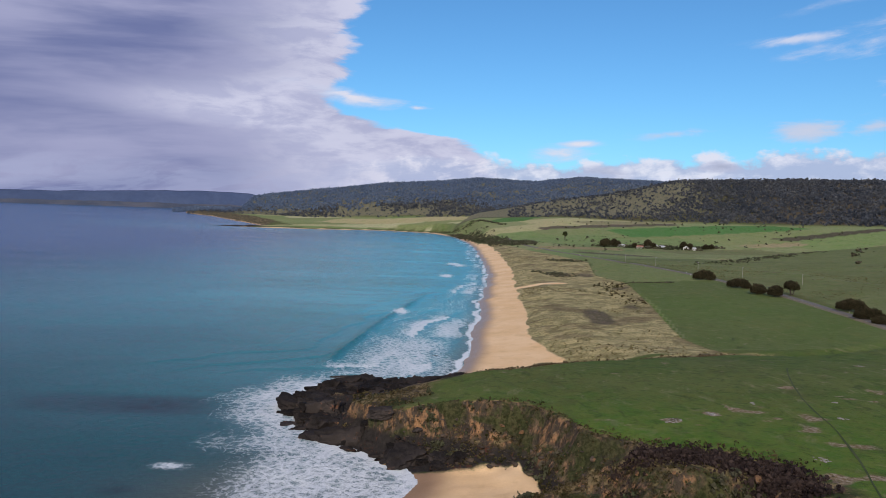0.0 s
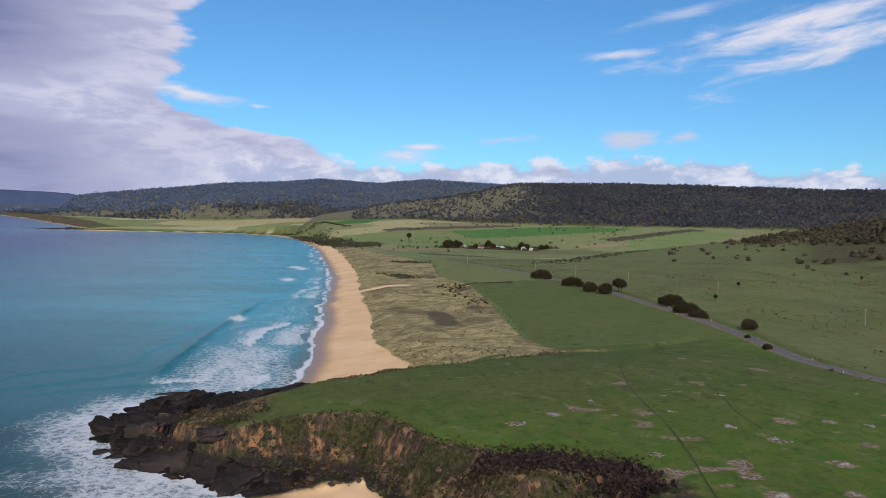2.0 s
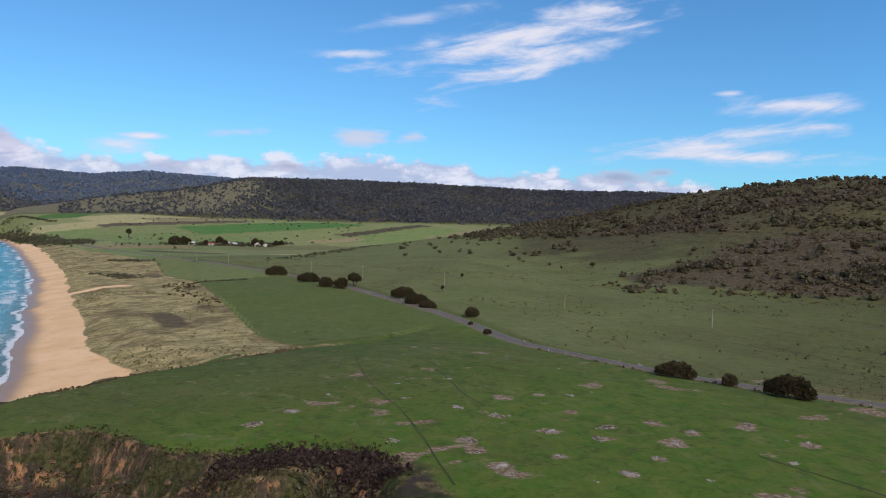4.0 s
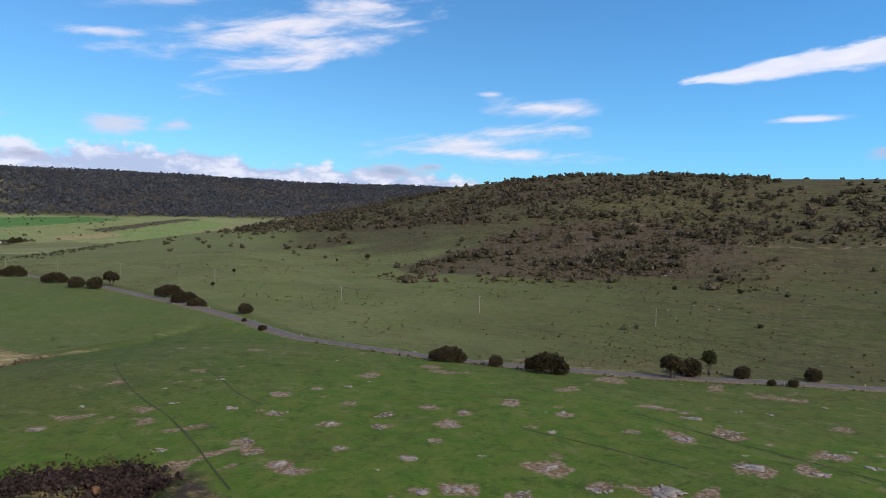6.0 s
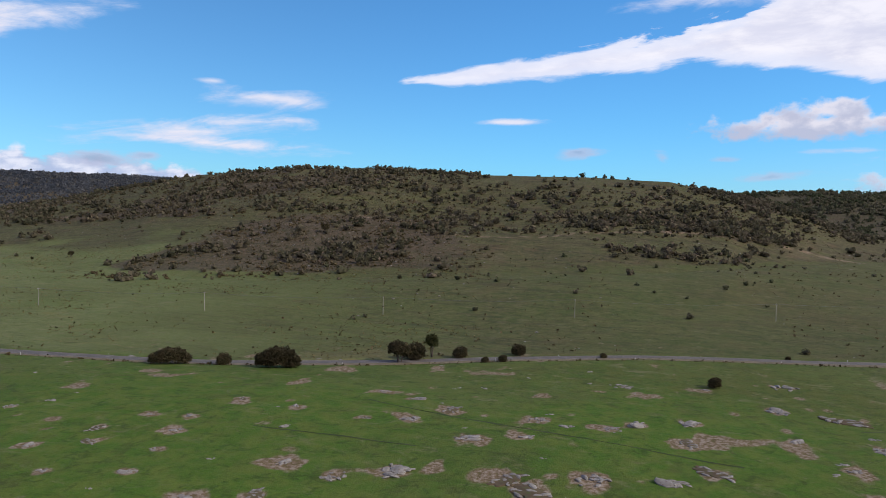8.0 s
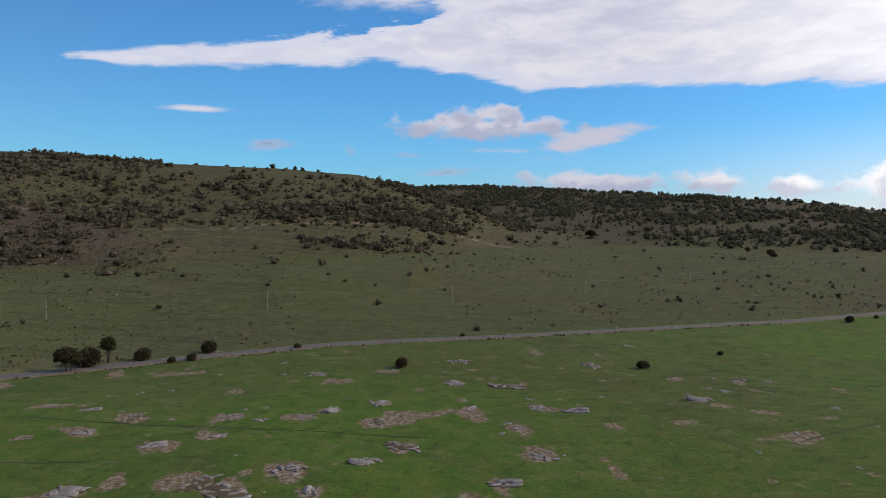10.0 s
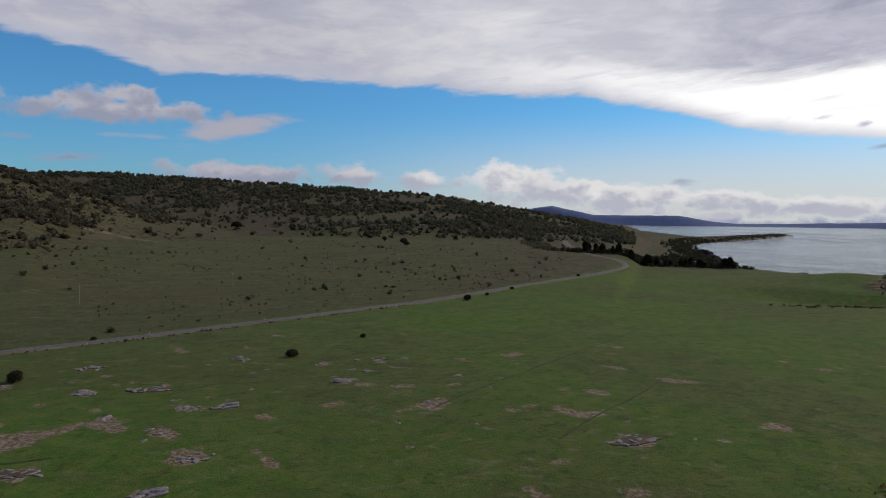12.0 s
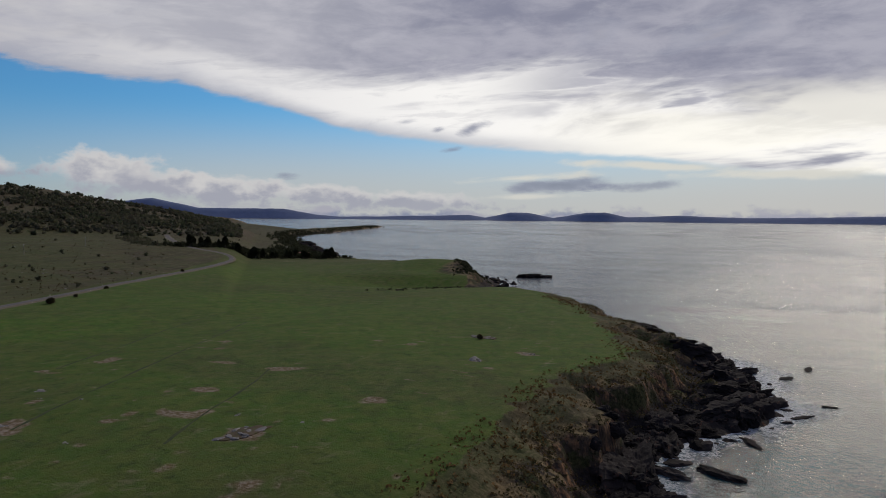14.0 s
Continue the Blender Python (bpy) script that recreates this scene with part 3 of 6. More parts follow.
# ---- plan ----
# The coast from the far spit in the south, along the beach, round the rocky headland and away to the north.
COAST = [(-1900, 5200), (-1240, 3420), (-1060, 3250), (-880, 3000), (-700, 2780), (-906, 2668), (-805, 2612), (-662, 2560), (-467, 2590), (-235, 2720), (-55, 2600), (30, 2240), (60, 1800),
         (65, 1514), (61, 1132), (51, 819), (37, 638), (25, 493), (18, 401), (14, 345), (5, 299), (-11, 283), (-30, 284), (-45, 274), (-54, 250),
         (-44, 226), (-24, 209), (-8, 196), (-5, 180), (-8, 168), (-16, 140), (-24, 90), (-14, 20), (0, -60), (14, -130), (22, -170), (29, -194), (18, -219),
         (0, -245), (-8, -273), (2, -310), (9, -348), (29, -372), (56, -412), (98, -470), (150, -535), (196, -572), (214, -610), (228, -650), (252, -712), (300, -770), (370, -815), (480, -872),
         (600, -950), (714, -1074), (880, -1270), (1061, -1500), (1330, -1860), (1560, -2330), (1575, -2900), (1640, -2960), (1760, -2500), (2200, -2700), (3400, -3900)]
# The brink of the cliffs and the foot of the dunes behind the beach.
BRINK = [(-1200, 5200), (-1060, 3460), (-900, 3300), (-760, 3080), (-600, 2800), (-700, 2680), (-640, 2620), (-460, 2640), (-210, 2780), (-10, 2640), (62, 2280), (92, 1800),
         (98, 1514), (92, 1160), (81, 890), (69, 715), (56, 532), (47, 384), (53, 304), (36, 259), (2, 238), (-25, 234), (-30, 222), (-14, 209),
         (4, 209), (25, 201), (33, 188), (40, 172), (52, 164), (68, 158), (76, 142), (72, 90), (60, 20), (55, -60), (57, -110), (58, -160), (58, -215), (44, -258),
         (54, -305), (74, -352), (98, -405), (142, -472), (190, -528), (236, -565), (252, -620), (272, -672), (318, -735), (390, -780), (500, -815),
         (640, -900), (770, -1060), (930, -1260), (1110, -1490), (1390, -1860), (1610, -2330), (1600, -2860), (1720, -2470), (2200, -2600), (3400, -3800)]
HUB = (2.5, 11.0, 69.0)
# Ridges: bearing, height angle of the crest, distance and height angle of the foot, distance of the crest, all seen from HUB.
RIDGE_FAR = [(-30.0, -1.6, 3560, -0.80, 4300), (-21.0, -1.0, 3560, -0.80, 4300), (-19.3, -0.45, 3560, -0.80, 4300), (-17.1, 0.62, 3540, -0.72, 4300), (-12.9, 1.23, 3500, -0.62, 4300), (-8.5, 1.81, 3350, -0.55, 4300), (-5.0, 2.31, 3250, -0.45, 4350),
             (-0.9, 2.60, 3100, -0.22, 4400), (2.7, 2.99, 3000, -0.05, 4400), (7.2, 2.82, 3000, 0.0, 4400), (10.7, 3.27, 3000, 0.0, 4400), (15.9, 3.08, 3000, 0.0, 4400), (26.0, 2.6, 3000, 0.0, 4400), (34.0, 1.0, 3000, 0.0, 4400)]
RIDGE_MID = [(-2.0, -0.5, 2500, -0.4, 3000), (4.0, 0.5, 2450, -0.1, 3000), (9.2, 1.55, 2300, 0.1, 2950), (12.5, 2.0, 2200, 0.0, 2950), (15.0, 2.5, 2150, -0.05, 2950), (18.0, 3.2, 2100, -0.05, 2950), (25.7, 3.36, 2050, 0.0, 2950),
             (31.5, 3.33, 2000, 0.15, 2900), (41.0, 3.12, 2000, 0.2, 2850), (48.8, 3.18, 2000, 0.2, 2800), (60.0, 2.9, 2000, 0.2, 2800), (75.0, 1.5, 2000, 0.2, 2800)]
RIDGE_NEAR = [(10.0, -3.2, 1000, -3.05, 1500), (22.0, -2.4, 1000, -2.8, 1500), (29.0, -1.5, 980, -2.5, 1500), (35.3, -0.50, 900, -2.1, 1500), (41.4, 0.67, 760, -3.2, 1400), (46.0, 1.6, 660, -3.8, 1350), (50.2, 2.62, 590, -4.2, 1300), (54.7, 3.62, 560, -4.35, 1250), (61.4, 4.35, 545, -4.35, 1200), (68.0, 4.50, 540, -4.2, 1200),
              (74.6, 4.22, 540, -4.05, 1150), (84.4, 4.20, 560, -3.5, 1150), (90.7, 3.80, 600, -3.2, 1150), (94.8, 2.92, 640, -2.8, 1150), (98.9, 1.80, 760, -2.2, 1150), (102.9, 0.10, 860, -1.9, 1160), (110.0, -1.0, 1040, -1.65, 1300), (118.0, -1.5, 1100, -1.75, 1400)]
RIDGE_NORTH = [(80.0, 2.0, 1250, -1.2, 2000), (90.0, 2.75, 1250, -1.2, 2000), (100.6, 3.05, 1200, -1.2, 1950), (109.2, 2.75, 1120, -1.45, 1900), (117.0, 2.42, 1080, -1.6, 1850), (122.8, 2.06, 1060, -1.7, 1800), (127.5, 1.62, 1060, -1.75, 1800), (131.6, 0.88, 1080, -1.8, 1850),
               (135.5, 0.22, 1120, -1.8, 1900), (139.6, -0.45, 1200, -1.75, 2000), (144.0, -1.1, 1300, -1.7, 2100)]
ROAD = [(150, 1700), (172, 1420), (209, 1085), (232, 930), (253, 738), (258, 640), (259, 528), (250, 420), (238, 342), (218, 275), (213, 250), (221, 200), (235, 158), (258, 108), (285, 68), (308, 22), (324, -36),
        (338, -105), (353, -166), (384, -258), (436, -402), (472, -520), (500, -575), (533, -618), (566, -636), (620, -650), (720, -720), (860, -850)]
CREASE = [(124, 252), (115, 232), (108, 210), (104, 196), (101, 178), (96, 163), (92, 151), (87, 139), (82, 124)]

# Stony places in the pasture.
SPOTS_SOUTH = [(116, 173), (101, 145), (98, 138), (96, 128), (95, 123), (135, 175), (148, 174), (123, 142), (112, 126), (139, 138), (130, 132), (117, 110), (154, 135), (156, 125), (131, 115), (133, 85), (144, 120),
               (116, 81), (176, 122), (175, 105), (129, 72), (138, 62), (205, 90), (199, 78), (175, 72), (172, 83), (190, 65), (165, 54), (85, 154), (159, 267), (174, 240), (105, 96), (110, 92), (121, 160), (62, 184), (74, 190)]
SPOTS_NORTH = [(189, 40), (172, 41), (188, 21), (195, 15), (202, 2), (182, 3), (161, -1), (151, 7), (247, 21), (253, -5), (267, -32), (193, -22), (229, -23), (222, -40), (257, -79), (188, -50), (192, -42), (172, -30), (151, -31),
               (136, -19), (137, 61), (141, 39), (136, 33), (135, 18), (147, 22), (231, -99), (225, -119), (196, -91), (298, -109), (106, -116), (106, -270), (91, -220), (77, -241)]


def lattice(ix, iy, seed):
    h = (ix.astype(np.int64) * 374761393 + iy.astype(np.int64) * 668265263 + seed * 974711) & 0xFFFFFFFF
    h = ((h ^ (h >> 13)) * 1274126177) & 0xFFFFFFFF
    return ((h ^ (h >> 16)) & 0xFFFF) / 65535.0


def rough2(x, y, size, octaves=4, seed=1):
    """Layered noise between -1 and 1 over the plan; size in metres."""
    total, amp, norm = np.zeros_like(x), 1.0, 0.0
    for o in range(octaves):
        u, v = x / size * 2 ** o, y / size * 2 ** o
        i, j = np.floor(u), np.floor(v)
        a, b = u - i, v - j
        a, b = a * a * (3 - 2 * a), b * b * (3 - 2 * b)
        s = seed + 17 * o
        n = (lattice(i, j, s) * (1 - a) + lattice(i + 1, j, s) * a) * (1 - b) + (lattice(i, j + 1, s) * (1 - a) + lattice(i + 1, j + 1, s) * a) * b
        total, norm = total + amp * (2 * n - 1), norm + amp
        amp *= 0.5
    return total / norm


def ease(x, lo, hi):
    s = np.clip((x - lo) / (hi - lo), 0, 1)
    return s * s * (3 - 2 * s)


def to_line(x, y, line):
    best = np.full(x.shape, 1e9)
    for (ax, ay), (bx, by) in zip(line, line[1:]):
        ux, uy = bx - ax, by - ay
        s = np.clip(((x - ax) * ux + (y - ay) * uy) / (ux * ux + uy * uy), 0, 1)
        best = np.minimum(best, (x - ax - s * ux) ** 2 + (y - ay - s * uy) ** 2)
    return np.sqrt(best)


def inland(x, y, line):
    """Whether a place lies on the land's side of a line that runs from south to north."""
    ring = line + [(9000, line[-1][1]), (9000, line[0][1])]
    odd = np.zeros(x.shape, bool)
    for (ax, ay), (bx, by) in zip(ring, ring[1:] + ring[:1]):
        if ay != by:
            odd ^= ((ay > y) != (by > y)) & (x < (bx - ax) * (y - ay) / (by - ay) + ax)
    return odd


def polar(x, y):
    return np.hypot(x - HUB[0], y - HUB[1]), np.degrees(np.arctan2(x - HUB[0], y - HUB[1]))


def ridge(r, az, rows, start, low):
    t = np.array(rows)
    crest, foot, foot_el, top = (np.interp(az, t[:, 0], t[:, i]) for i in (1, 2, 3, 4))
    z_foot, z_top = HUB[2] + foot * np.tan(np.radians(foot_el)), HUB[2] + top * np.tan(np.radians(crest))
    s = np.clip((r - foot) / (top - foot), 0, 1)
    climb = 0.55 * s + 0.45 * s * s * (3 - 2 * s)
    climb = np.where(s >= 1, 1, climb - 0.25 * s * s * (1 - s))
    z = np.where(r < foot, low + (z_foot - low) * ease(r, start, foot) ** 1.3, z_foot + (z_top - z_foot) * climb)
    z = np.where(r > top, z_top - (r - top) * 0.06, z)
    fade = ease(az, t[0, 0], t[0, 0] + 5) * ease(az, t[-1, 0], t[-1, 0] - 5)
    return low - 20 + (z - low + 20) * fade, s * fade, (z_top - z_foot) * fade


HILL_TRACK = [(741, 333), (735, 300), (713, 258), (683, 214), (680, 180), (702, 128), (738, 84), (786, 13), (820, -40), (854, -80), (862, -150), (850, -230)]
# Paddocks that stand out on the flats: centre, half length, half width, turn, colour.
FIELDS = [(650, 1770, 230, 85, 8, (0.085, 0.195, 0.050)), (-190, 3010, 330, 120, -18, (0.440, 0.370, 0.200)), (235, 2300, 60, 170, -20, (0.075, 0.170, 0.040)), (440, 1905, 190, 32, 6, (0.110, 0.085, 0.062)),
          (255, 1345, 80, 60, -10, (0.300, 0.235, 0.125)), (690, 1490, 70, 26, 10, (0.330, 0.265, 0.150)), (70, 2560, 170, 90, -30, (0.150, 0.185, 0.070)), (880, 1600, 150, 26, 14, (0.085, 0.070, 0.045)), (520, 1330, 130, 60, 20, (0.185, 0.195, 0.085))]


def hill_zones(az, el, n):
    """The near hill by bearing and height angle from HUB: bracken on the spur, thick scrub, and banded slopes."""
    spur = ease(az - 48.5 - (el + 3.7) * 2.5 + 2.5 * n, -1.0, 1.5) * ease(az + 4 * n, 76, 71) * ease(el + 0.6 * n, -4.5, -4.0) * ease(el + 0.5 * n, 1.0, 0.2)
    thicket = ease(az + 3 * n, 68, 72) * ease(az, 106, 101) * ease(el + 0.5 * n, -0.9, -0.3) * ease(el - 0.5 * n, np.where((az > 76) & (az < 93), 3.6, 4.6), np.where((az > 76) & (az < 93), 3.0, 4.4))
    slopes = ease(az, 33, 37) * ease(az + 3 * n, 72, 69) * ease(el - (-1.15 + np.clip(az - 35, 0, 13) * 0.085 + np.clip(az - 48, 0, 12) * 0.03) + 0.4 * n, -0.1, 0.4) * (1 - 0.6 * spur)
    return spur, thicket, slopes


def window2(v, lo, hi):
    return ease(v, lo, lo * 1.15) * ease(v, hi, hi * 0.85)


def sea_level(r):
    s = np.clip((r - 2850) / 1900, 0, 1)
    return 51 * (1 - (1 - s) ** 2)


def notches(x, y, r, seed):
    """Small inlets that break up the rocky shores."""
    return 6.5 * rough2(x, y, 13, 3, seed) * (r < 460) * np.maximum(ease(y, 180, 200) * ease(y, 300, 285) * ease(x, 5, -12), ease(y, -130, -170))


def terrain(x, y):
    """Height of the land, and what covers it."""
    r, az = polar(x, y)
    jx, jy = rough2(x, y, 34, 4, 5) * 5 + notches(x, y, r, 6), rough2(x, y, 34, 4, 9) * 5 + notches(x, y, r, 10)
    cx, cy = x + jx * (r < 1500), y + jy * (r < 1500)
    land, over = inland(cx, cy, COAST), inland(cx, cy, BRINK)
    dc, db = to_line(cx, cy, COAST), to_line(cx, cy, BRINK)
    sandy = ease(y, 268, 300) * np.where(y > 2000, ease(x, -760, -640), 1.0)
    cove = ease(y, 128, 150) * ease(y, 193, 183) * ease(x, -16, -6)
    plain = 9 + 7 * ease(x, 100, 235)
    plain = plain + (17.5 + 1.5 * ease(x, 20, 90) - 3 * ease(x, 160, 260) - plain) * ease(y, 350, 235)
    plain = plain - 2.5 * ease(y, -150, -420)
    nose = ease(y, 185, 200) * ease(y, 300, 280)
    plain = plain * (1 - nose * 0.45 * ease(x, 20, -34))
    plain = plain - 11.5 * np.exp(-((y + 552 - 0.25 * (x - 240)) / 50) ** 4) * ease(x, 420, 270)
    plain = plain + 10.0 * np.exp(-((x - 312) / 72) ** 2 - ((y + 682) / 46) ** 2)
    plain += rough2(x, y, 120, 3, 3) * 1.3 + rough2(x, y, 18, 3, 21) * 0.28
    z = plain.copy()
    tops = []
    for rows, start, seed, gully in ((RIDGE_FAR, np.interp(az, [-6, 5], [2650, 1800]), 31, 0.16), (RIDGE_MID, 1350, 41, 0.13), (RIDGE_NEAR, 300, 51, 0.12), (RIDGE_NORTH, 300, 61, 0.10)):
        h, s, rise = ridge(r, az, rows, start, plain)
        h = h + rise * gully * rough2(x, y, 420, 4, seed) * np.sin(np.pi * np.clip(s, 0, 1)) + rise * 0.012 * rough2(x, y, 60, 3, seed + 3) * (s > 0.02)
        tops.append(s * ease(h - z, 0.0, 5.0))
        z = np.maximum(z, h)
    far, mid, near, north = tops
    # from the brink down to the water
    shelf = dc / (dc + db + 1e-6)
    shelf = np.clip(shelf + 1.05 * shelf * (1 - shelf) * rough2(x, y, 13, 3, 73) * (1 - sandy) * (r < 700), 0, 1)
    shelf = np.clip(shelf + 1.15 * shelf * (1 - shelf) * rough2(x, y, 31, 2, 75) * (1 - sandy) * (r < 700), 0, 1)
    brink = (4.0 + 0.6 * rough2(x, y, 15, 2, 71)) * sandy + (1 - sandy) * np.minimum(z, 30)
    craggy = rough2(x, y, 13, 4, 77) + 0.9 * np.minimum(rough2(x, y, 24, 3, 78), 0.15)
    cliff = np.where(shelf < 0.42, 2.6 * (shelf / 0.42), 2.6 + (brink - 2.6) * (0.50 * ease(shelf, 0.42, 0.86) + 0.50 * ease(shelf, 0.80, 0.98))) + (craggy * (2.8 + 3.0 * ease(shelf, 0.45, 0.7)) + 3.2 * (0.35 - np.abs(rough2(x, y, 9, 3, 79)))) * ease(shelf, 0.04, 0.4) * (1 - 0.8 * ease(shelf, 0.8, 1.0))
    covez = np.where(shelf < 0.62, 3.4 * shelf / 0.62, 3.4 + (brink - 3.4) * (0.45 * ease(shelf, 0.62, 0.88) + 0.55 * ease(shelf, 0.84, 0.98))) + (craggy * 2.6 + 2.4 * (0.3 - np.abs(rough2(x, y, 9, 3, 79)))) * ease(shelf, 0.62, 0.8) * (1 - 0.8 * ease(shelf, 0.85, 1.0))
    # north of the field the ground rolls over to a tussock slope before the rocks
    slope = np.where(shelf < 0.34, 3.0 * shelf / 0.34, 3.0 + (brink - 3.0) * (0.56 * ease(shelf, 0.34, 0.60) + 0.44 * np.clip((shelf - 0.48) / 0.52, 0, 1) ** 1.1)) + (craggy * (2.2 + 1.6 * ease(shelf, 0.32, 0.45)) + 2.8 * (0.3 - np.abs(rough2(x, y, 9, 3, 79)))) * ease(shelf, 0.04, 0.2) * (1 - 0.85 * ease(shelf, 0.54, 0.70))
    rolled = ease(y, -30, -80) * ease(y, -620, -520)
    cliff = cliff * (1 - rolled) + slope * rolled
    cliff = cliff * (1 - cove) + covez * cove
    strand = 4.0 * shelf ** 0.85
    z_out = strand * sandy + cliff * (1 - sandy)
    dunes = ease(y, 300, 345) * ease(y, 1500, 1300)
    hump = dunes * ease(db, 0, 14) * ease(db, 150, 70) * (3.0 + 2.2 * rough2(x, y, 26, 4, 81))
    z_in = np.minimum(z, brink + (np.maximum(z, brink) - brink) * ease(db, 0, 45) + hump * 0.6)
    z_in = np.where(sandy > 0.02, z_in, z)
    lvl = sea_level(r)
    z = np.where(over, z_in, np.where(land, np.minimum(z_out, np.maximum(z, 1.0)), -0.25 - 0.05 * dc))
    z = np.maximum(z, -7.0) + np.where(land, np.where(r > 2850, np.maximum(lvl - z + 2 + 0.10 * np.minimum(dc, 60), 0), 0), lvl * 0.995)
    # bed of the road, cut level
    droad = to_line(x, y, ROAD)
    z = z - 0.4 * np.exp(-(droad / 6.5) ** 4)
    # creek between the headland and the flats
    creek = to_line(x, y, [(0, 246), (20, 252), (46, 270), (70, 281), (104, 300), (126, 315), (158, 312), (215, 336)])
    z = z - 1.5 * np.exp(-(creek / 5.0) ** 2) * land

    sand = np.where(land & ~over, sandy * ease(shelf, 1.25, 0.98), 0.0)
    sand = np.maximum(sand, np.where(land & ~over, cove * ease(shelf, 0.68, 0.58), 0))
    sand = np.maximum(sand, np.where(over, sandy * ease(db, 7 + 5 * rough2(x, y, 25, 3, 15), 0), 0))
    path = to_line(x, y, [(62, 650), (76, 655), (96, 660), (110, 668)])
    sand = np.maximum(sand, 0.75 * over * sandy * ease(path + 5 * rough2(x, y, 22, 3, 17), 16, 4))
    sand = sand * np.where(y > 1700, ease(dc, 26, 12), 1.0)
    sand = np.maximum(sand, (~land) * 1.0)
    edge_x = np.interp(y, [300, 322, 366, 494, 661, 748, 930, 1181, 1600], [150, 128, 124, 146, 167, 160, 189, 165, 120])
    dune = over * ease(y, 296, 316) * ease(x, edge_x + 4, edge_x - 4) * ease(y, 1750, 1500)
    dune = np.maximum(dune, np.exp(-((creek - 3) / 5.0) ** 2) * 0.75 * over * ease(x, 190, 120))
    scrub = over * (r < 520) * ease(db, 11 + 9 * rough2(x, y, 20, 3, 91) + 9 * ease(y, 0, -120), 0) * (1 - sandy)
    dry = np.clip(ease(near, 0.0, 0.22) + ease(north, 0.0, 0.1) + (0.6 + 0.35 * ease(y, 100, -100)) * ease(droad, 3, 12) * (x > np.interp(y, [-900, -600, -250, 18, 164, 258, 430, 640, 1000], [860, 523, 374, 311, 241, 222, 252, 261, 220])) * (r < 1500), 0, 1)
    forest = np.clip(0.85 * ease(far, 0.02, 0.1) + 0.8 * ease(mid, 0.05, 0.3) * ease(az, 24, 17) + 0.2 * ease(north, 0.15, 0.4), 0, 1)
    # paddocks on the far flats: long cells, each with its own crop
    u, w = (x * 0.94 + y * 0.34) / 330, (y * 0.94 - x * 0.34) / 150
    crop = lattice(np.floor(u + 0.35 * np.floor(w)), np.floor(w), 97)
    flats = ease(r, 900, 1100) * (1 - ease(mid + far, 0.01, 0.06)) * over * (r < 3600)
    lush = (0.35 + 0.65 * ease(rough2(x, y, 150, 3, 99), -0.35, 0.45)) * ease(r, 900, 500) * (1 - dry)
    lush = np.clip(lush + 0.45 * ease(y, 40, 90) * ease(y, 230, 160) * ease(x, 230, 190) * over, 0, 1)
    lush = np.maximum(lush, 0.35 * np.exp(-((x - 170) / 60) ** 2 - ((y - 400) / 90) ** 2))
    lush = lush * (1 - 0.3 * ease(y, 150, 235) * ease(x, 175, 110))
    lush = np.maximum(lush, 0.9 * np.exp(-((x - 185) / 85) ** 2 - ((y - 5) / 95) ** 2) * ease(rough2(x, y, 45, 3, 161), -0.6, 0.0))
    lush = np.maximum(lush, 0.75 * over * ~inland(x, y, ROAD) * ease(y, -40, -140) * ease(r, 900, 700) * (1 - sandy))
    dry = np.clip(dry + 0.8 * ease(mid, 0.02, 0.1), 0, 1) * (1 - 0.7 * flats * (az < 40))
    tones = np.array([(0.070, 0.150, 0.030), (0.120, 0.150, 0.050), (0.150, 0.165, 0.075), (0.400, 0.330, 0.190), (0.105, 0.135, 0.045), (0.060, 0.130, 0.030), (0.170, 0.120, 0.085), (0.130, 0.160, 0.065), (0.440, 0.390, 0.260), (0.095, 0.125, 0.040)])
    paddock = 0.5 * tones[np.minimum((crop * 10).astype(int), 9)] + 0.5 * np.array((0.215, 0.225, 0.105))
    # Sunlight lying on the flats is put into the crop colours.
    paddock = paddock * 1.35
    fenced = flats * ease(az, 46, 34) * (1 - ease(near, 0.0, 0.1))
    for fx, fy, long, wide, turn, tint in FIELDS:
        c, s = math.cos(radians(turn)), math.sin(radians(turn))
        u, w = ((x - fx) * c + (y - fy) * s) / long, ((y - fy) * c - (x - fx) * s) / wide
        inside = (np.maximum(np.abs(u), np.abs(w)) < 1) & (r > 1100)
        paddock = np.where(inside[..., None], np.array(tint), paddock)
        fenced = np.where(inside & over, np.maximum(fenced, 0.9), fenced)
    beyond = inland(x, y, ROAD) & (r < 1700)
    green = beyond * ease(az, 9, 11) * ease(az + 12 * rough2(x, y, 110, 4, 159), 80, 44) * np.maximum(ease(near + 0.15 * rough2(x, y, 60, 3, 149), 0.36, 0.16), ease(az, 43, 36)) * ease(droad, 4, 14) * (0.88 + 0.25 * rough2(x, y, 40, 3, 151))
    green = np.where(fenced > 0.4, 0, np.clip(green, 0, 0.95))
    # The meadow's green is lifted likewise, as if in sunshine.
    paddock = np.where((green > fenced)[..., None], np.array((0.160, 0.182, 0.068)), paddock)
    fenced = np.maximum(fenced, green)
    # two cropped fields between the dunes and the road
    crops = ~inland(x, y, ROAD) & (x > edge_x + 2) & (y > 330) & (y < 1000)
    paddock = np.where(crops[..., None], np.where((y > 640 + 0.1 * (x - 160))[..., None], np.array((0.185, 0.215, 0.080)), np.array((0.110, 0.138, 0.042))), paddock)
    fenced = np.where(crops, 0.80, fenced)
    dry = dry * (1 - 0.9 * green)
    dry = dry * (1 - 0.55 * (inland(x, y, ROAD) & (near < 0.06)) * ease(az, 76, 92) * ease(az, 138, 124))
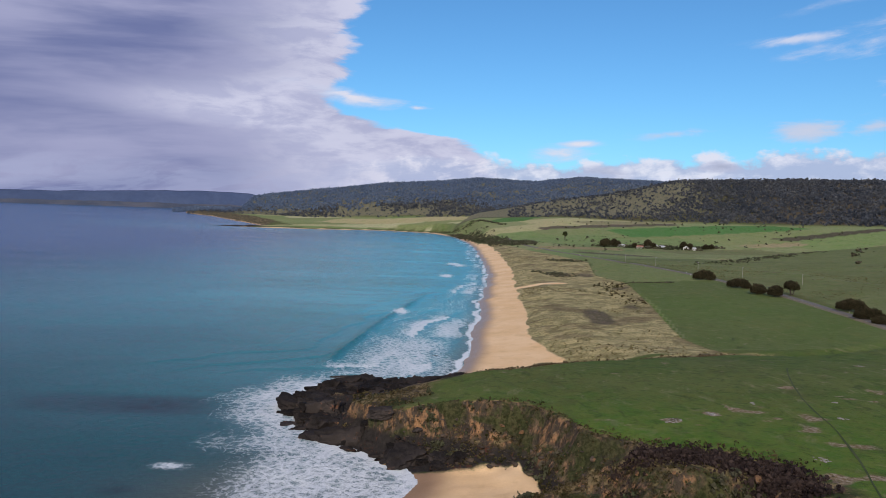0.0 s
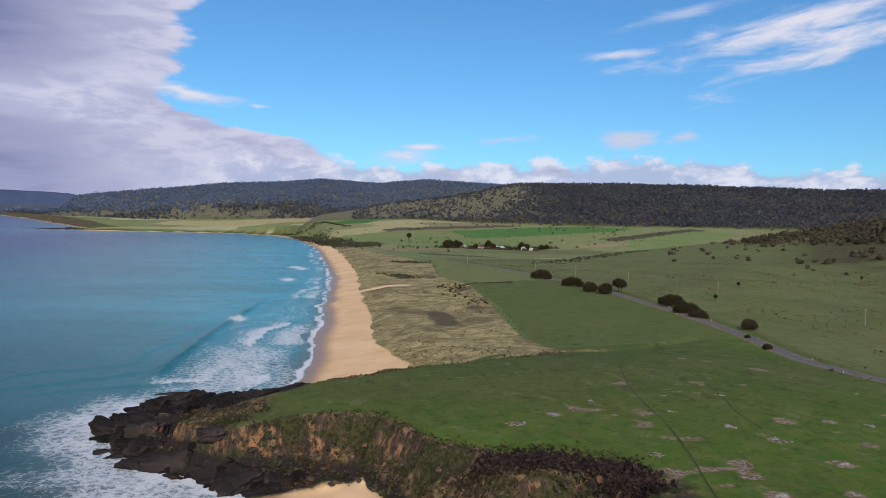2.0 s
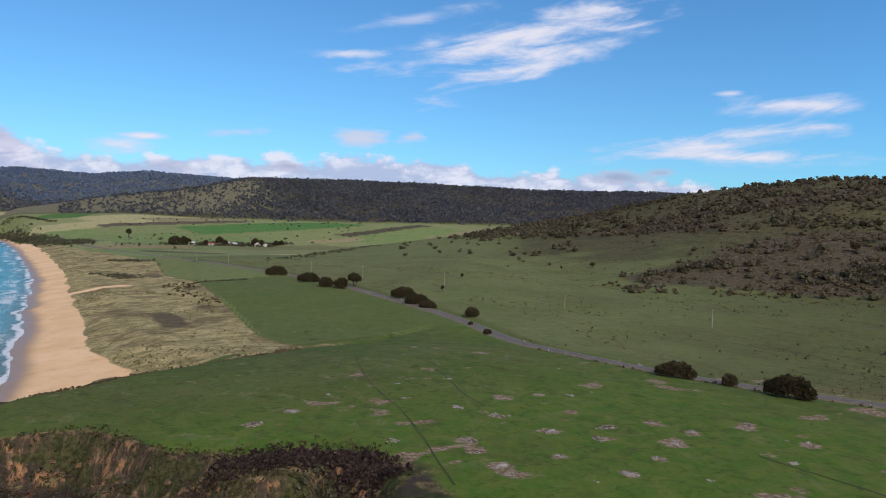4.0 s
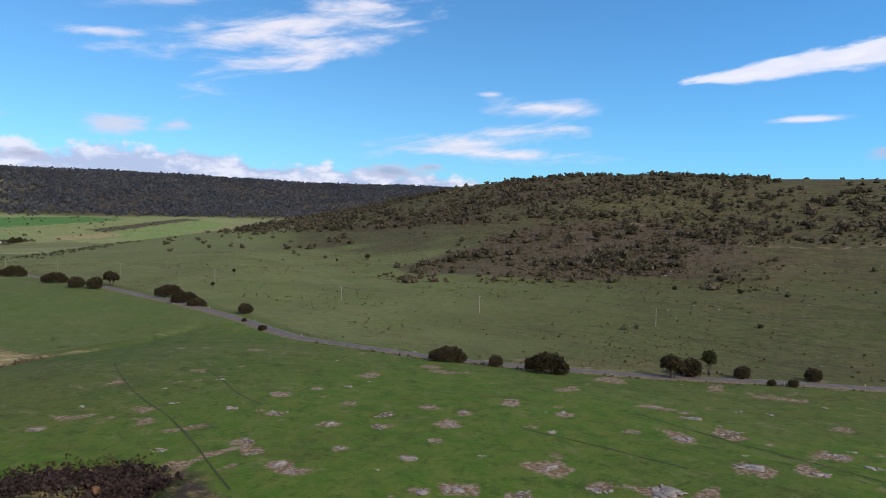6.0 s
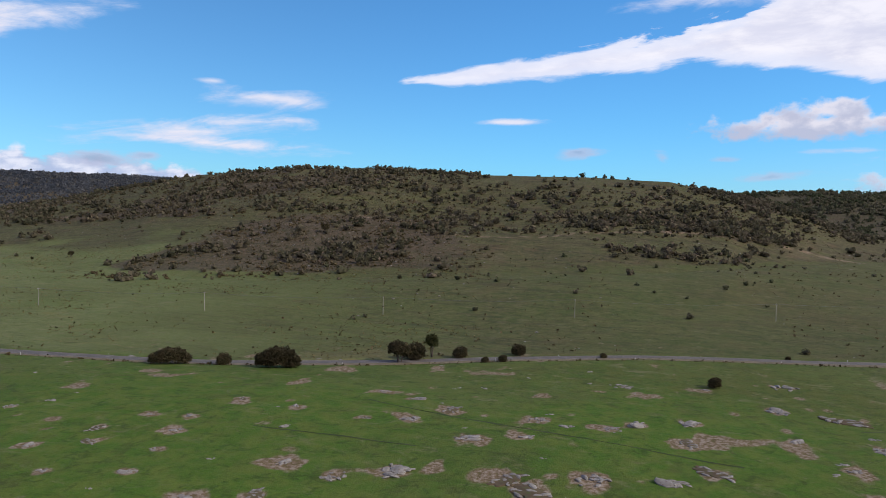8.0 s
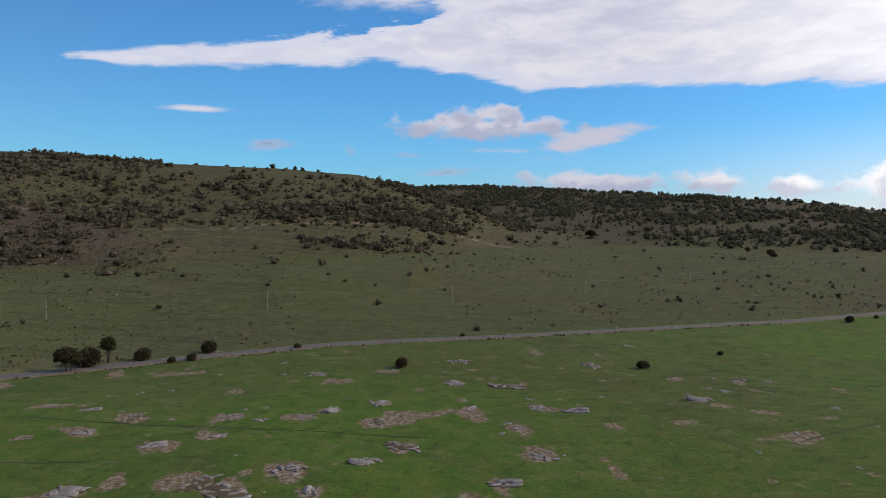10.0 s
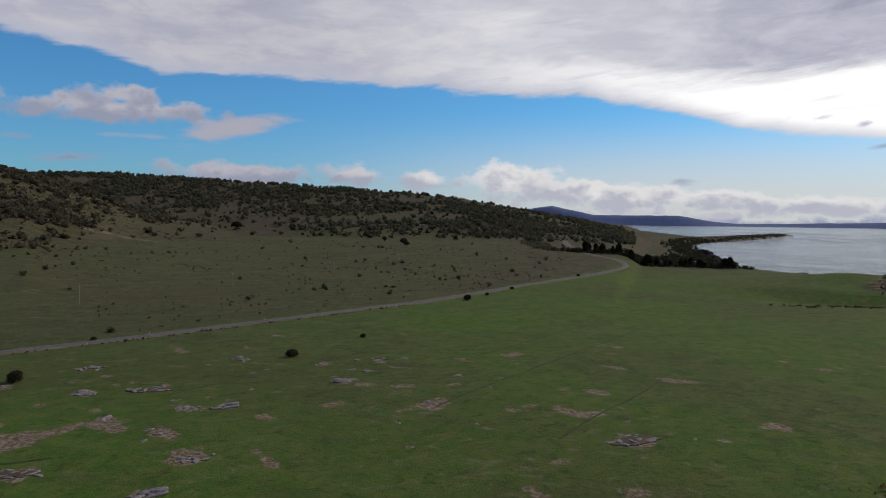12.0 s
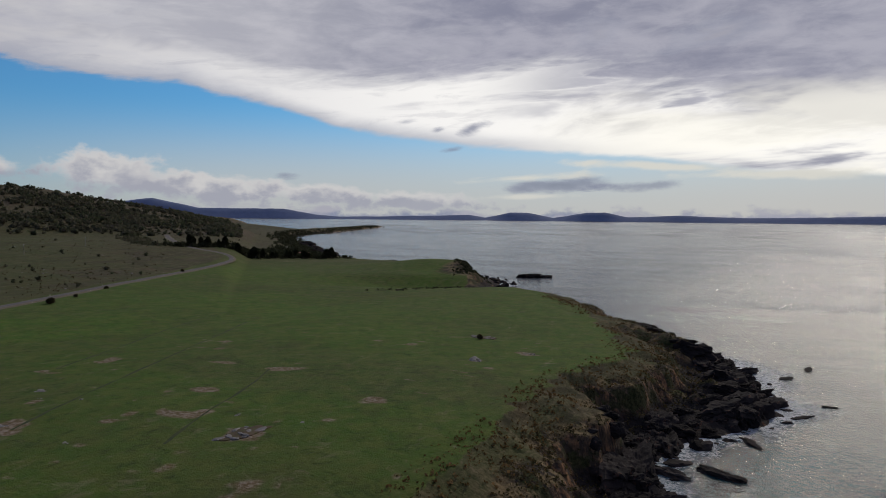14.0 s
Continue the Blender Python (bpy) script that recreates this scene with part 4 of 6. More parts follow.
    strip = (inland(x, y, ROAD) & (r < 500)) * ease(droad + 14 * rough2(x, y, 40, 3, 177), 42, 10) * window2(az, 54, 80) * 0.55
    paddock = np.where((strip > fenced)[..., None], np.array((0.230, 0.200, 0.105)), paddock)
    fenced = np.maximum(fenced, strip)
    dry = np.clip(dry + 0.3 * over * ~inland(x, y, ROAD) * np.exp(-((x - 300) / 70) ** 2 - ((y + 230) / 95) ** 2) * ease(rough2(x, y, 50, 3, 163), -0.4, 0.2), 0, 1)
    # Brown patches, which also stand in for cloud shade on the northern field.
    dry = np.clip(dry + 0.22 * over * (1 - sandy) * ~inland(x, y, ROAD) * ease(y, -20, -120) * ease(rough2(x * 0.5, y, 60, 4, 153), -0.1, 0.3), 0, 1)
    dry = np.maximum(dry, 0.9 * over * ease(y, -700, -790) * ease(x, 480, 560) * (r < 3500))
    track = to_line(x, y, HILL_TRACK)
    dirt = 0.55 * ease(np.abs(track - 2.2) + 0.8 * rough2(x, y, 20, 2, 135), 2.4, 0.8) + 0.4 * np.exp(-((x - 560) / 40) ** 2 - ((y + 372) / 26) ** 2) * ease(rough2(x, y, 16, 3, 131), -0.3, 0.2)
    dirt = dirt + 0.28 * ease(rough2(x, y, 75, 4, 133), 0.22, 0.5) * ease(near, 0.02, 0.1) * ease(near, 0.6, 0.3)
    dirt = dirt + 0.65 * ease(rough2(x * 0.7, y, 11, 3, 137), 0.36, 0.58) * window2(r, 110, 330) * over * (y < 260) * (x > 80)
    close = (r > 90) & (r < 340)
    if close.any():
        qx, qy = x[close], y[close]
        bare_soil = np.zeros(qx.shape)
        for i, (ox, oy) in enumerate(SPOTS_SOUTH + SPOTS_NORTH):
            w = (3.2 + 2.6 * ((i * 37) % 11) / 11) * (0.62 if oy > 95 else 1.0)
            bare_soil = np.maximum(bare_soil, np.exp(-((qx - ox) ** 2 + (qy - oy) ** 2) / (w * w)))
        dirt[close] = dirt[close] + 0.7 * ease(bare_soil + 0.85 * rough2(qx * 0.6, qy, 4.5, 4, 143), 0.30, 0.70) * over[close]
    umber = 1.2 * np.exp(-((x - 99 - 0.08 * (y - 450)) / 9) ** 2 - ((y - 450) / 38) ** 2) + 0.7 * np.exp(-((x - 131) / 9) ** 2 - ((y - 490) / 22) ** 2)
    umber = umber + 0.6 * dune * ease(rough2(x, y, 30, 3, 157), 0.25, 0.5) * ease(x, edge_x - 60, edge_x - 15)
    umber = umber + 0.75 * np.exp(-(creek / 4.5) ** 2) * over * ease(x, 175, 130)
    umber = umber + 0.9 * np.exp(-((y - 1150 - 0.6 * (270 - x)) / 34) ** 2) * window2(x, 200, 360) * over
    n = rough2(x + 0.5 * y, y * 0.6, 95, 4, 221) + 0.35 * rough2(x, y, 28, 3, 223)
    spur, thicket, slopes = hill_zones(az, np.degrees(np.arctan2(z - HUB[2], r)), n)
    hill = ease(near, 0.0, 0.08) * (r < 1500)
    brush = hill * np.clip(spur * (0.55 + 0.45 * ease(n, -0.3, 0.1)) + 0.55 * thicket * ease(n, -0.05, 0.25) + 0.7 * slopes * ease(n, -0.08, 0.2), 0, 1) + 0.5 * ease(north, 0.02, 0.2)
    grassy = hill * np.clip(1 - brush * 1.4, 0, 1) * window2(az, 30, 106)
    dry = dry * (1 - 0.15 * grassy)
    brush = np.clip(brush + (0.30 + 0.2 * ease(y, 0, -100)) * ease(rough2(x, y, 55, 4, 147), 0.12, 0.45) * ease(dry, 0.3, 0.6) * (y < 420) * ease(az, 40, 55) + ease(mid, 0.02, 0.1) * 0.8 * ease(az, 18, 27) + 0.12 * ease(far, 0.02, 0.1) + umber, 0, 1)
    rock = np.where(land & ~over, (1 - sandy) * (1 - cove * ease(shelf, 0.68, 0.58)), 0.0)
    rock = rock * (1 - 0.75 * rolled * ease(shelf + 0.12 * rough2(x, y, 12, 3, 155), 0.62, 0.88))
    dry = np.maximum(dry, 0.9 * rolled * (land & ~over))
    rock = np.maximum(rock, scrub * (1 - 0.7 * rolled) * (1 - 0.6 * ease(y, 120, 160)))
    rock = np.maximum(rock, over * nose * ease(x + 9 * rough2(x, y, 14, 3, 141), 0, -16))
    rock = np.maximum(rock, np.exp(-((x - 258) / 34) ** 4 - ((y + 672) / 62) ** 4) * over)
    wet = np.where(land, ease(dc, 13, 3), 1.0)
    return z, (sand, dune, dry, lush), (dirt, rock, wet, forest), (paddock[..., 0], paddock[..., 1], paddock[..., 2], fenced), brush


def polar_grid(az_steps, rings):
    a, r = np.meshgrid(np.radians(az_steps), rings)
    return HUB[0] + r * np.sin(a), HUB[1] + r * np.cos(a), r


def grid_mesh(name, x, y, z, closed):
    n, m = x.shape
    verts = np.stack([x, y, z], -1).reshape(-1, 3)
    idx = np.arange(n * m).reshape(n, m)
    right = np.roll(idx, -1, 1) if closed else idx[:, 1:]
    left = idx if closed else idx[:, :-1]
    quads = np.stack([left[:-1], left[1:], right[1:], right[:-1]], -1).reshape(-1, 4)
    return flat_mesh(name, verts, quads)


def flat_mesh(name, verts, faces, smooth=True):
    """A mesh from arrays; all faces have the same number of corners."""
    faces = np.asarray(faces, np.int32)
    me = bpy.data.meshes.new(name)
    me.vertices.add(len(verts))
    me.vertices.foreach_set("co", np.asarray(verts, np.float32).ravel())
    me.loops.add(faces.size)
    me.loops.foreach_set("vertex_index", faces.ravel())
    me.polygons.add(len(faces))
    me.polygons.foreach_set("loop_start", np.arange(0, faces.size, faces.shape[1], dtype=np.int32))
    me.polygons.foreach_set("use_smooth", np.full(len(faces), smooth))
    me.update(calc_edges=True)
    return me


def colours(me, name, four):
    layer = me.color_attributes.new(name, "FLOAT_COLOR", "POINT")
    layer.data.foreach_set("color", np.stack([np.clip(c, 0, 1).ravel() for c in four], -1).astype(np.float32).ravel())


BEARINGS = np.concatenate([np.arange(-38, 202, 0.27), np.arange(202, 322, 3.0)])
RINGS = np.concatenate([[0.5, 20, 50, 75], np.geomspace(90, 140, 20), np.geomspace(141, 300, 130), np.geomspace(303, 4900, 240)])


def build_land():
    x, y, r = polar_grid(BEARINGS, RINGS)
    z, cover, bare, paddock, brush = terrain(x, y)
    me = grid_mesh("ground", x, y, z, True)
    colours(me, "cover", cover)
    colours(me, "bare", bare)
    colours(me, "paddock", paddock)
    colours(me, "brush", (brush, brush, brush, brush * 0 + 1))
    me.materials.append(LAND)
    tagged(new("ground", me), "grassy coastal farmland with sandy beach, cliffs and wooded hills", "ground", kind="structure")


def build_sea():
    az = np.concatenate([np.arange(-40, 20, 0.27), np.arange(20, 130, 2.0), np.arange(130, 202, 0.4), np.arange(202, 320, 3.0)])
    rings = np.concatenate([[0.5, 30, 60, 90, 120], np.geomspace(140, 700, 300), np.geomspace(705, 4880, 130)])
    x, y, r = polar_grid(az, rings)
    jx = (rough2(x, y, 34, 4, 5) * 5 + notches(x, y, r, 6)) * (r < 1500)
    jy = (rough2(x, y, 34, 4, 9) * 5 + notches(x, y, r, 10)) * (r < 1500)
    dc = to_line(x + jx, y + jy, COAST) * np.where(inland(x + jx, y + jy, COAST), -1, 1)
    off = dc + 9 * rough2(x, y, 40, 3, 103)
    beach = ease(y, 280, 320) * (x > -300)
    tip = ease(y, 120, 150) * ease(y, 330, 280)
    rocky = ease(y, 60, -60)
    width = 22 + 36 * ease(y, 900, 300)
    # broken waves: sharp towards the beach, foam trailing out to sea
    phase = off / (0.42 * width) + 0.8 * rough2(x, y, 90, 3, 107) + y / 260
    lines = (1 - (phase - np.floor(phase))) ** 1.2
    rollers = ease(rough2(x * 1.2, y * 0.8, 60, 3, 109) + 0.25 * ease(y, 480, 380), -0.10, 0.18)
    foam = beach * ease(x, -62, -40) * ease(off, width * 1.15, width * 0.5) * (0.35 + 0.65 * ease(dc, 4, 16)) * (0.12 + 0.80 * lines * (0.20 + 0.80 * rollers)) * ease(y, 2600, 900)
    foam = np.maximum(foam, beach * ease(np.abs(dc + 3 * rough2(x, y, 16, 3, 105) - 1.2), 2.6, 0.6) * 0.95 * ease(y, 2700, 1500))
    for bx, by in ((-29, 500), (4, 812), (14, 1010), (22, 985)):
        foam = np.maximum(foam, np.exp(-((x - bx) / (3.0 + by / 200)) ** 2 - ((y - by) / (5 + by / 60)) ** 2))
    foam = np.maximum(foam, 0.62 * np.exp(-((x + 30) / 24) ** 4 - ((y - 180) / 26) ** 4) * (dc > 0))
    foam = np.maximum(foam, tip * (ease(off, 36, 9) * 0.58 + 0.35 * ease(off, 9, 1)))
    foam = np.maximum(foam, 0.52 * np.exp(-((x + 18) / 24) ** 4 - ((y - 345) / 60) ** 4) * (dc > 0))
    foam = np.maximum(foam, rocky * (ease(off, 22, 2) * 0.46) * (r < 1000))
    foam = np.maximum(foam, 0.8 * np.exp(-((x + 72) / 4.5) ** 2 - ((y - 188) / 2.5) ** 2))
    teal = ease(r, 1500, 250) * ease(y, -500, 100)
    shallow = (ease(dc, 640, 10) ** 1.1 * ease(y, 190, 620) + 0.30 * ease(dc, 150, 5) * ease(y, 150, 330)) * ease(y, 3200, 1400)
    silt = np.exp(-((x + 32) / 34) ** 2 - ((y - 168) / 26) ** 2) * 0.8
    silt = np.maximum(silt, 0.55 * ease(dc, 16, 2) * beach)
    kelp = np.exp(-((x + 112) / 34) ** 4 - ((y - 246) / 12) ** 4) * (0.65 + 0.5 * rough2(x, y, 16, 3, 113))
    kelp = np.maximum(kelp, 0.7 * np.exp(-((x + 78) / 4) ** 2 - ((y - 170) / 2.5) ** 2))
    swell = 0.55 * ease(off, width * 2.4, width) * ease(off, 4, 14) * beach * lines * ease(y, 1500, 500)
    # one long unbroken swell standing up outside the surf
    fd = to_line(x, y, [(-52, 318), (-49, 341), (-44, 389), (-37, 452), (-26, 524), (-11, 623)])
    seaward = np.where(x < np.interp(y, [318, 341, 389, 452, 524, 623], [-52, -49, -44, -37, -26, -11]), 1.0, -1.0)
    front = np.exp(-(fd / np.where(seaward > 0, 3.8, 1.3)) ** 2) * ease(y, 305, 335) * ease(y, 640, 520)
    z = sea_level(r) + swell + 1.7 * front + 0.12 * rough2(x, y, 22, 3, 119) * ease(r, 1500, 300)
    me = grid_mesh("sea", x, y, z, True)
    colours(me, "surf", (foam, shallow, silt, kelp))
    colours(me, "wave", (front, teal, ease(y, 100, -150), front * 0 + 1))
    me.materials.append(WATER)
    tagged(new("sea", me), "blue-green bay with white surf along the shore", "sea", kind="structure")


def build_far_hills(name, rows, label, mat, near=4690):
    """Hills across the bay: a long ridge with its front slope, seen from HUB at the water's far edge."""
    t = np.array(rows)
    az = np.arange(t[0, 0], t[-1, 0], 0.12)
    crest = np.interp(az, t[:, 0], t[:, 1]) + 0.035 * rough2(az, az * 0, 1.2, 3, 7)
    cols = []
    for r, share in ((near, -0.15), (near + 10, 0.0), (near + 40, 0.25), (near + 70, 0.62), (near + 100, 0.9), (near + 130, 1.0), (near + 160, 0.8), (near + 180, -0.2)):
        base = HUB[2] + 4700 * math.tan(radians(-0.23))
        top = HUB[2] + (near + 130) * np.tan(np.radians(crest))
        a = np.radians(az)
        cols.append(np.stack([HUB[0] + r * np.sin(a), HUB[1] + r * np.cos(a), base + (top - base) * share + (3 * rough2(az, az * 0 + r, 0.8, 3, 9) if 0 < share < 1 else 0)], -1))
    v = np.stack(cols)
    me = grid_mesh(name, v[..., 0], v[..., 1], v[..., 2], False)
    me.materials.append(mat)
    tagged(new(name, me), label, "hills", kind="structure")


build_land()
build_sea()
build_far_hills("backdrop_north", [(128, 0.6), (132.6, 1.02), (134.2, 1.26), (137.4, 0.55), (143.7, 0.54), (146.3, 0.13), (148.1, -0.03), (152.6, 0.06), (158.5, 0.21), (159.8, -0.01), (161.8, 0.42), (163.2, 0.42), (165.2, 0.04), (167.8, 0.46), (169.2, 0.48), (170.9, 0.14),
                                   (174.7, 0.31), (179.8, 0.14), (188.3, 0.34), (196, 0.2)], "long hills across the bay with blue haze in their colour", HAZE_HILL)
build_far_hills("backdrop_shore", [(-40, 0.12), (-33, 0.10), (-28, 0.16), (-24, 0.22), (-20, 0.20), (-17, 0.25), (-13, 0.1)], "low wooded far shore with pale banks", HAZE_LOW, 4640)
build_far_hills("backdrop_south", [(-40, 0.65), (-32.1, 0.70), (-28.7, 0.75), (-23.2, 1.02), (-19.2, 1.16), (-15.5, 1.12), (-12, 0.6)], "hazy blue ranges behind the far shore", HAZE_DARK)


def height_at(x, y):
    """Ground heights at lists of places."""
    return terrain(np.asarray(x, float), np.asarray(y, float))[0]

# ---- helpers for things ----


def part(name, data, mat, parent, label=""):
    """One mesh object under a thing or a part. data: a bmesh or a mesh."""
    if isinstance(data, bmesh.types.BMesh):
        me = bpy.data.meshes.new(name)
        data.to_mesh(me)
        data.free()
    else:
        me = data
    if mat and not me.materials:
        me.materials.append(mat)
    ob = new(name, me)
    ob.parent = parent
    return tagged(ob, label)


def ico(level):
    bm = bmesh.new()
    bmesh.ops.create_icosphere(bm, subdivisions=level, radius=1.0)
    v = np.array([q.co[:] for q in bm.verts])
    f = np.array([[w.index for w in p.verts] for p in bm.faces])
    bm.free()
    return v, f


ICO = {n: ico(n) for n in (1, 2, 3, 4)}


def tube(bm, a, b, ra, rb, sides=8):
    """A tapered round bar from a to b, closed at both ends."""
    a, b = Vector(a), Vector(b)
    turn = (b - a).to_track_quat("Z", "Y").to_matrix()
    rings = []
    for c, q in ((a, ra), (b, rb)):
        rings.append([bm.verts.new(c + turn @ Vector((q * math.cos(2 * math.pi * i / sides), q * math.sin(2 * math.pi * i / sides), 0))) for i in range(sides)])
    for i in range(sides):
        bm.faces.new((rings[0][i], rings[0][(i + 1) % sides], rings[1][(i + 1) % sides], rings[1][i]))
    bm.faces.new(rings[0][::-1])
    bm.faces.new(rings[1])


def box(bm, lo, hi, m=None):
    made = bmesh.ops.create_cube(bm, size=1.0)["verts"]
    for q in made:
        co = Vector([lo[i] + (q.co[i] + 0.5) * (hi[i] - lo[i]) for i in range(3)])
        q.co = m @ co if m else co


def clumps(places, radii, seed, level=1, flat=0.75, jitter=0.35):
    """Many leafy clumps as one pair of arrays: verts, triangles."""
    rng = np.random.default_rng(seed)
    v, f = ICO[level]
    n = len(places)
    spin = rng.uniform(0, 2 * np.pi, n)
    c, s = np.cos(spin)[:, None], np.sin(spin)[:, None]
    shape = v[None] * (1 + rng.uniform(-jitter, jitter, (n, len(v), 1)))
    x, y = shape[..., 0] * c - shape[..., 1] * s, shape[..., 0] * s + shape[..., 1] * c
    squash = flat * rng.uniform(0.75, 1.3, (n, 1))
    pts = np.stack([x, y, shape[..., 2] * squash], -1) * np.asarray(radii)[:, None, None] + np.asarray(places)[:, None, :]
    tris = f[None] + (np.arange(n) * len(v))[:, None, None]
    return pts.reshape(-1, 3), tris.reshape(-1, 3)


def sprigs(places, radii, seed, count, blade, tall):
    """Ragged shrubs and tree crowns out of leafy blades: verts, quads."""
    rng = np.random.default_rng(seed)
    q = np.repeat(np.asarray(radii), count)[:, None]
    n = len(q)
    d = rng.normal(0, 1, (n, 3))
    d /= np.linalg.norm(d, axis=1)[:, None]
    d[:, 2] *= tall
    c = np.repeat(np.asarray(places), count, 0) + d * q * rng.uniform(0.25, 0.95, (n, 1))
    a = rng.normal(0, 1, (n, 3))
    a /= np.linalg.norm(a, axis=1)[:, None]
    e = np.cross(a, rng.normal(0, 1, (n, 3)))
    e /= np.linalg.norm(e, axis=1)[:, None]
    w = q * blade * rng.uniform(0.6, 1.3, (n, 1))
    v = np.stack([c - e * w * 0.55, c + a * w * 0.3 + e * w * 0.5, c + a * w + e * w * 0.15, c + a * w * 0.7 - e * w * 0.5], 1)
    return v.reshape(-1, 3), np.arange(n * 4).reshape(-1, 4)


def leaf_sprays(centres, size, count, rng, spread):
    """Small bent leaf blades round each centre: verts, quads."""
    n = len(centres) * count
    c = np.repeat(centres, count, 0) + rng.normal(0, spread, (n, 3))
    d = rng.normal(0, 1, (n, 3))
    d[:, 2] = np.abs(d[:, 2]) * 0.7
    d /= np.linalg.norm(d, axis=1)[:, None]
    e = np.cross(d, rng.normal(0, 1, (n, 3)))
    e /= np.linalg.norm(e, axis=1)[:, None]
    q = size * rng.uniform(0.6, 1.3, (n, 1))
    v = np.stack([c - e * q * 0.45, c + d * q * 0.1 + e * q * 0.5, c + d * q + e * q * 0.2, c + d * q * 0.8 - e * q * 0.35], 1)
    return v.reshape(-1, 3), np.arange(n * 4).reshape(-1, 4)


def bush(name, label, category, lobes, blade, mat, seed, limbs=5, stem=0.18):
    """A shrub or small tree: stems, and a crown of leafy lobes (x, y, z, rx, ry, rz)."""
    rng = np.random.default_rng(seed)
    thing = tagged(new(name), label, category, name.replace("_", " ") + "s")
    bm = bmesh.new()
    for x, y, z, rx, ry, rz in lobes:
        foot = Vector((x * 0.35, y * 0.35, -0.4))
        knee = Vector((x * 0.7, y * 0.7, max(0.3, (z - rz) * 0.7)))
        tube(bm, foot, knee, stem * 1.3, stem, 7)
        for _ in range(limbs):
            tube(bm, knee, Vector((x + rng.uniform(-0.6, 0.6) * rx, y + rng.uniform(-0.6, 0.6) * ry, z + rng.uniform(-0.1, 0.6) * rz)), stem * 0.8, stem * 0.25, 5)
    part("trunk", bm, BARK, thing)
    cs = []
    for x, y, z, rx, ry, rz in lobes:
        n = int(60 * (rx * ry * rz) ** 0.6) + 40
        d = rng.normal(0, 1, (n, 3))
        d /= np.linalg.norm(d, axis=1)[:, None]
        d[:, 2] = np.where(d[:, 2] < -0.45, -d[:, 2], d[:, 2])
        lump = 1 + 0.22 * np.sin(d[:, :1] * 5 + seed) * np.sin(d[:, 1:2] * 4 + 2 * seed) + rng.uniform(-0.28, 0.10, (n, 1))
        cs.append(np.array([x, y, z]) + d * lump * np.array([rx, ry, rz]))
    v, f = leaf_sprays(np.concatenate(cs), blade, 9, rng, blade * 0.75)
    me = flat_mesh("crown", v, f, False)
    crown = part("crown", me, mat, thing)
    cv, cf = ICO[2]
    bm = bmesh.new()
    for x, y, z, rx, ry, rz in lobes:
        ring = [bm.verts.new((x + q[0] * rx * 0.74, y + q[1] * ry * 0.74, z + q[2] * rz * 0.74)) for q in cv * rng.uniform(0.86, 1.08, (len(cv), 1))]
        for t in cf:
            bm.faces.new([ring[i] for i in t])
    part("inner_foliage", bm, mat, crown)
    return thing


def settle(thing, x, y, turn=0.0, scale=1.0, sink=0.0, squash=1.0):
    z = float(height_at([x], [y])[0])
    m = pose(x, y, z - sink, 0, 0, turn) @ Matrix.Diagonal((scale, scale, scale * squash, 1))
    return m


def place(thing, spots, seed, turns=None):
    """Sets a thing at the first of the spots (x, y, scale) and copies of it at the rest."""
    rng = random.Random(seed)
    zs = height_at([s[0] for s in spots], [s[1] for s in spots])
    made = []
    for i, ((x, y, size), z) in enumerate(zip(spots, zs)):
        m = pose(x, y, float(z) - 0.1, 0, 0, turns[i] if turns else rng.uniform(0, 360)) @ Matrix.Diagonal((size, size, size * rng.uniform(0.9, 1.1), 1))
        if i == 0:
            thing.matrix_basis = m
            made.append(thing)
        else:
            keep = thing.matrix_basis.copy()
            thing.matrix_basis = Matrix()
            made.append(copy_thing(thing, m))
            thing.matrix_basis = keep
    return made


# ---- road ----


def smooth_line(line, step):
    """Even steps along a softened line."""
    p = np.array(line, float)
    for _ in range(3):
        q = np.empty((2 * len(p) - 2, 2))
        q[0::2], q[1::2] = p[:-1] * 0.75 + p[1:] * 0.25, p[:-1] * 0.25 + p[1:] * 0.75
        p = np.vstack([p[:1], q, p[-1:]])
    d = np.concatenate([[0], np.cumsum(np.hypot(*np.diff(p, axis=0).T))])
    s = np.arange(0, d[-1], step)
    return np.stack([np.interp(s, d, p[:, 0]), np.interp(s, d, p[:, 1])], -1)


def ribbon(name, line, offsets, drops, step, mat, lift, label, category, wobble=0.0, seed=3, kind="structure", smooth_z=True):
    p = smooth_line(line, step)
    t = np.gradient(p, axis=0)
    t /= np.linalg.norm(t, axis=1)[:, None]
    side = np.stack([t[:, 1], -t[:, 0]], -1)
    z = height_at(p[:, 0], p[:, 1])
    if smooth_z:
        k = np.ones(7) / 7
        z = np.convolve(np.pad(z, 3, mode="edge"), k, "valid")
    rows = []
    for i, (o, d) in enumerate(zip(offsets, drops)):
        w = o + wobble * rough2(p[:, 0] + 31 * i, p[:, 1], 9, 3, seed + i)
        q = p + side * w[:, None]
        rows.append(np.stack([q[:, 0], q[:, 1], z + lift + d], -1))
    v = np.stack(rows, 1)
    me = grid_mesh(name, v[..., 0], v[..., 1], v[..., 2], False)
    me.flip_normals()
    me.materials.append(mat)
    return tagged(new(name, me), label, category, kind=kind)


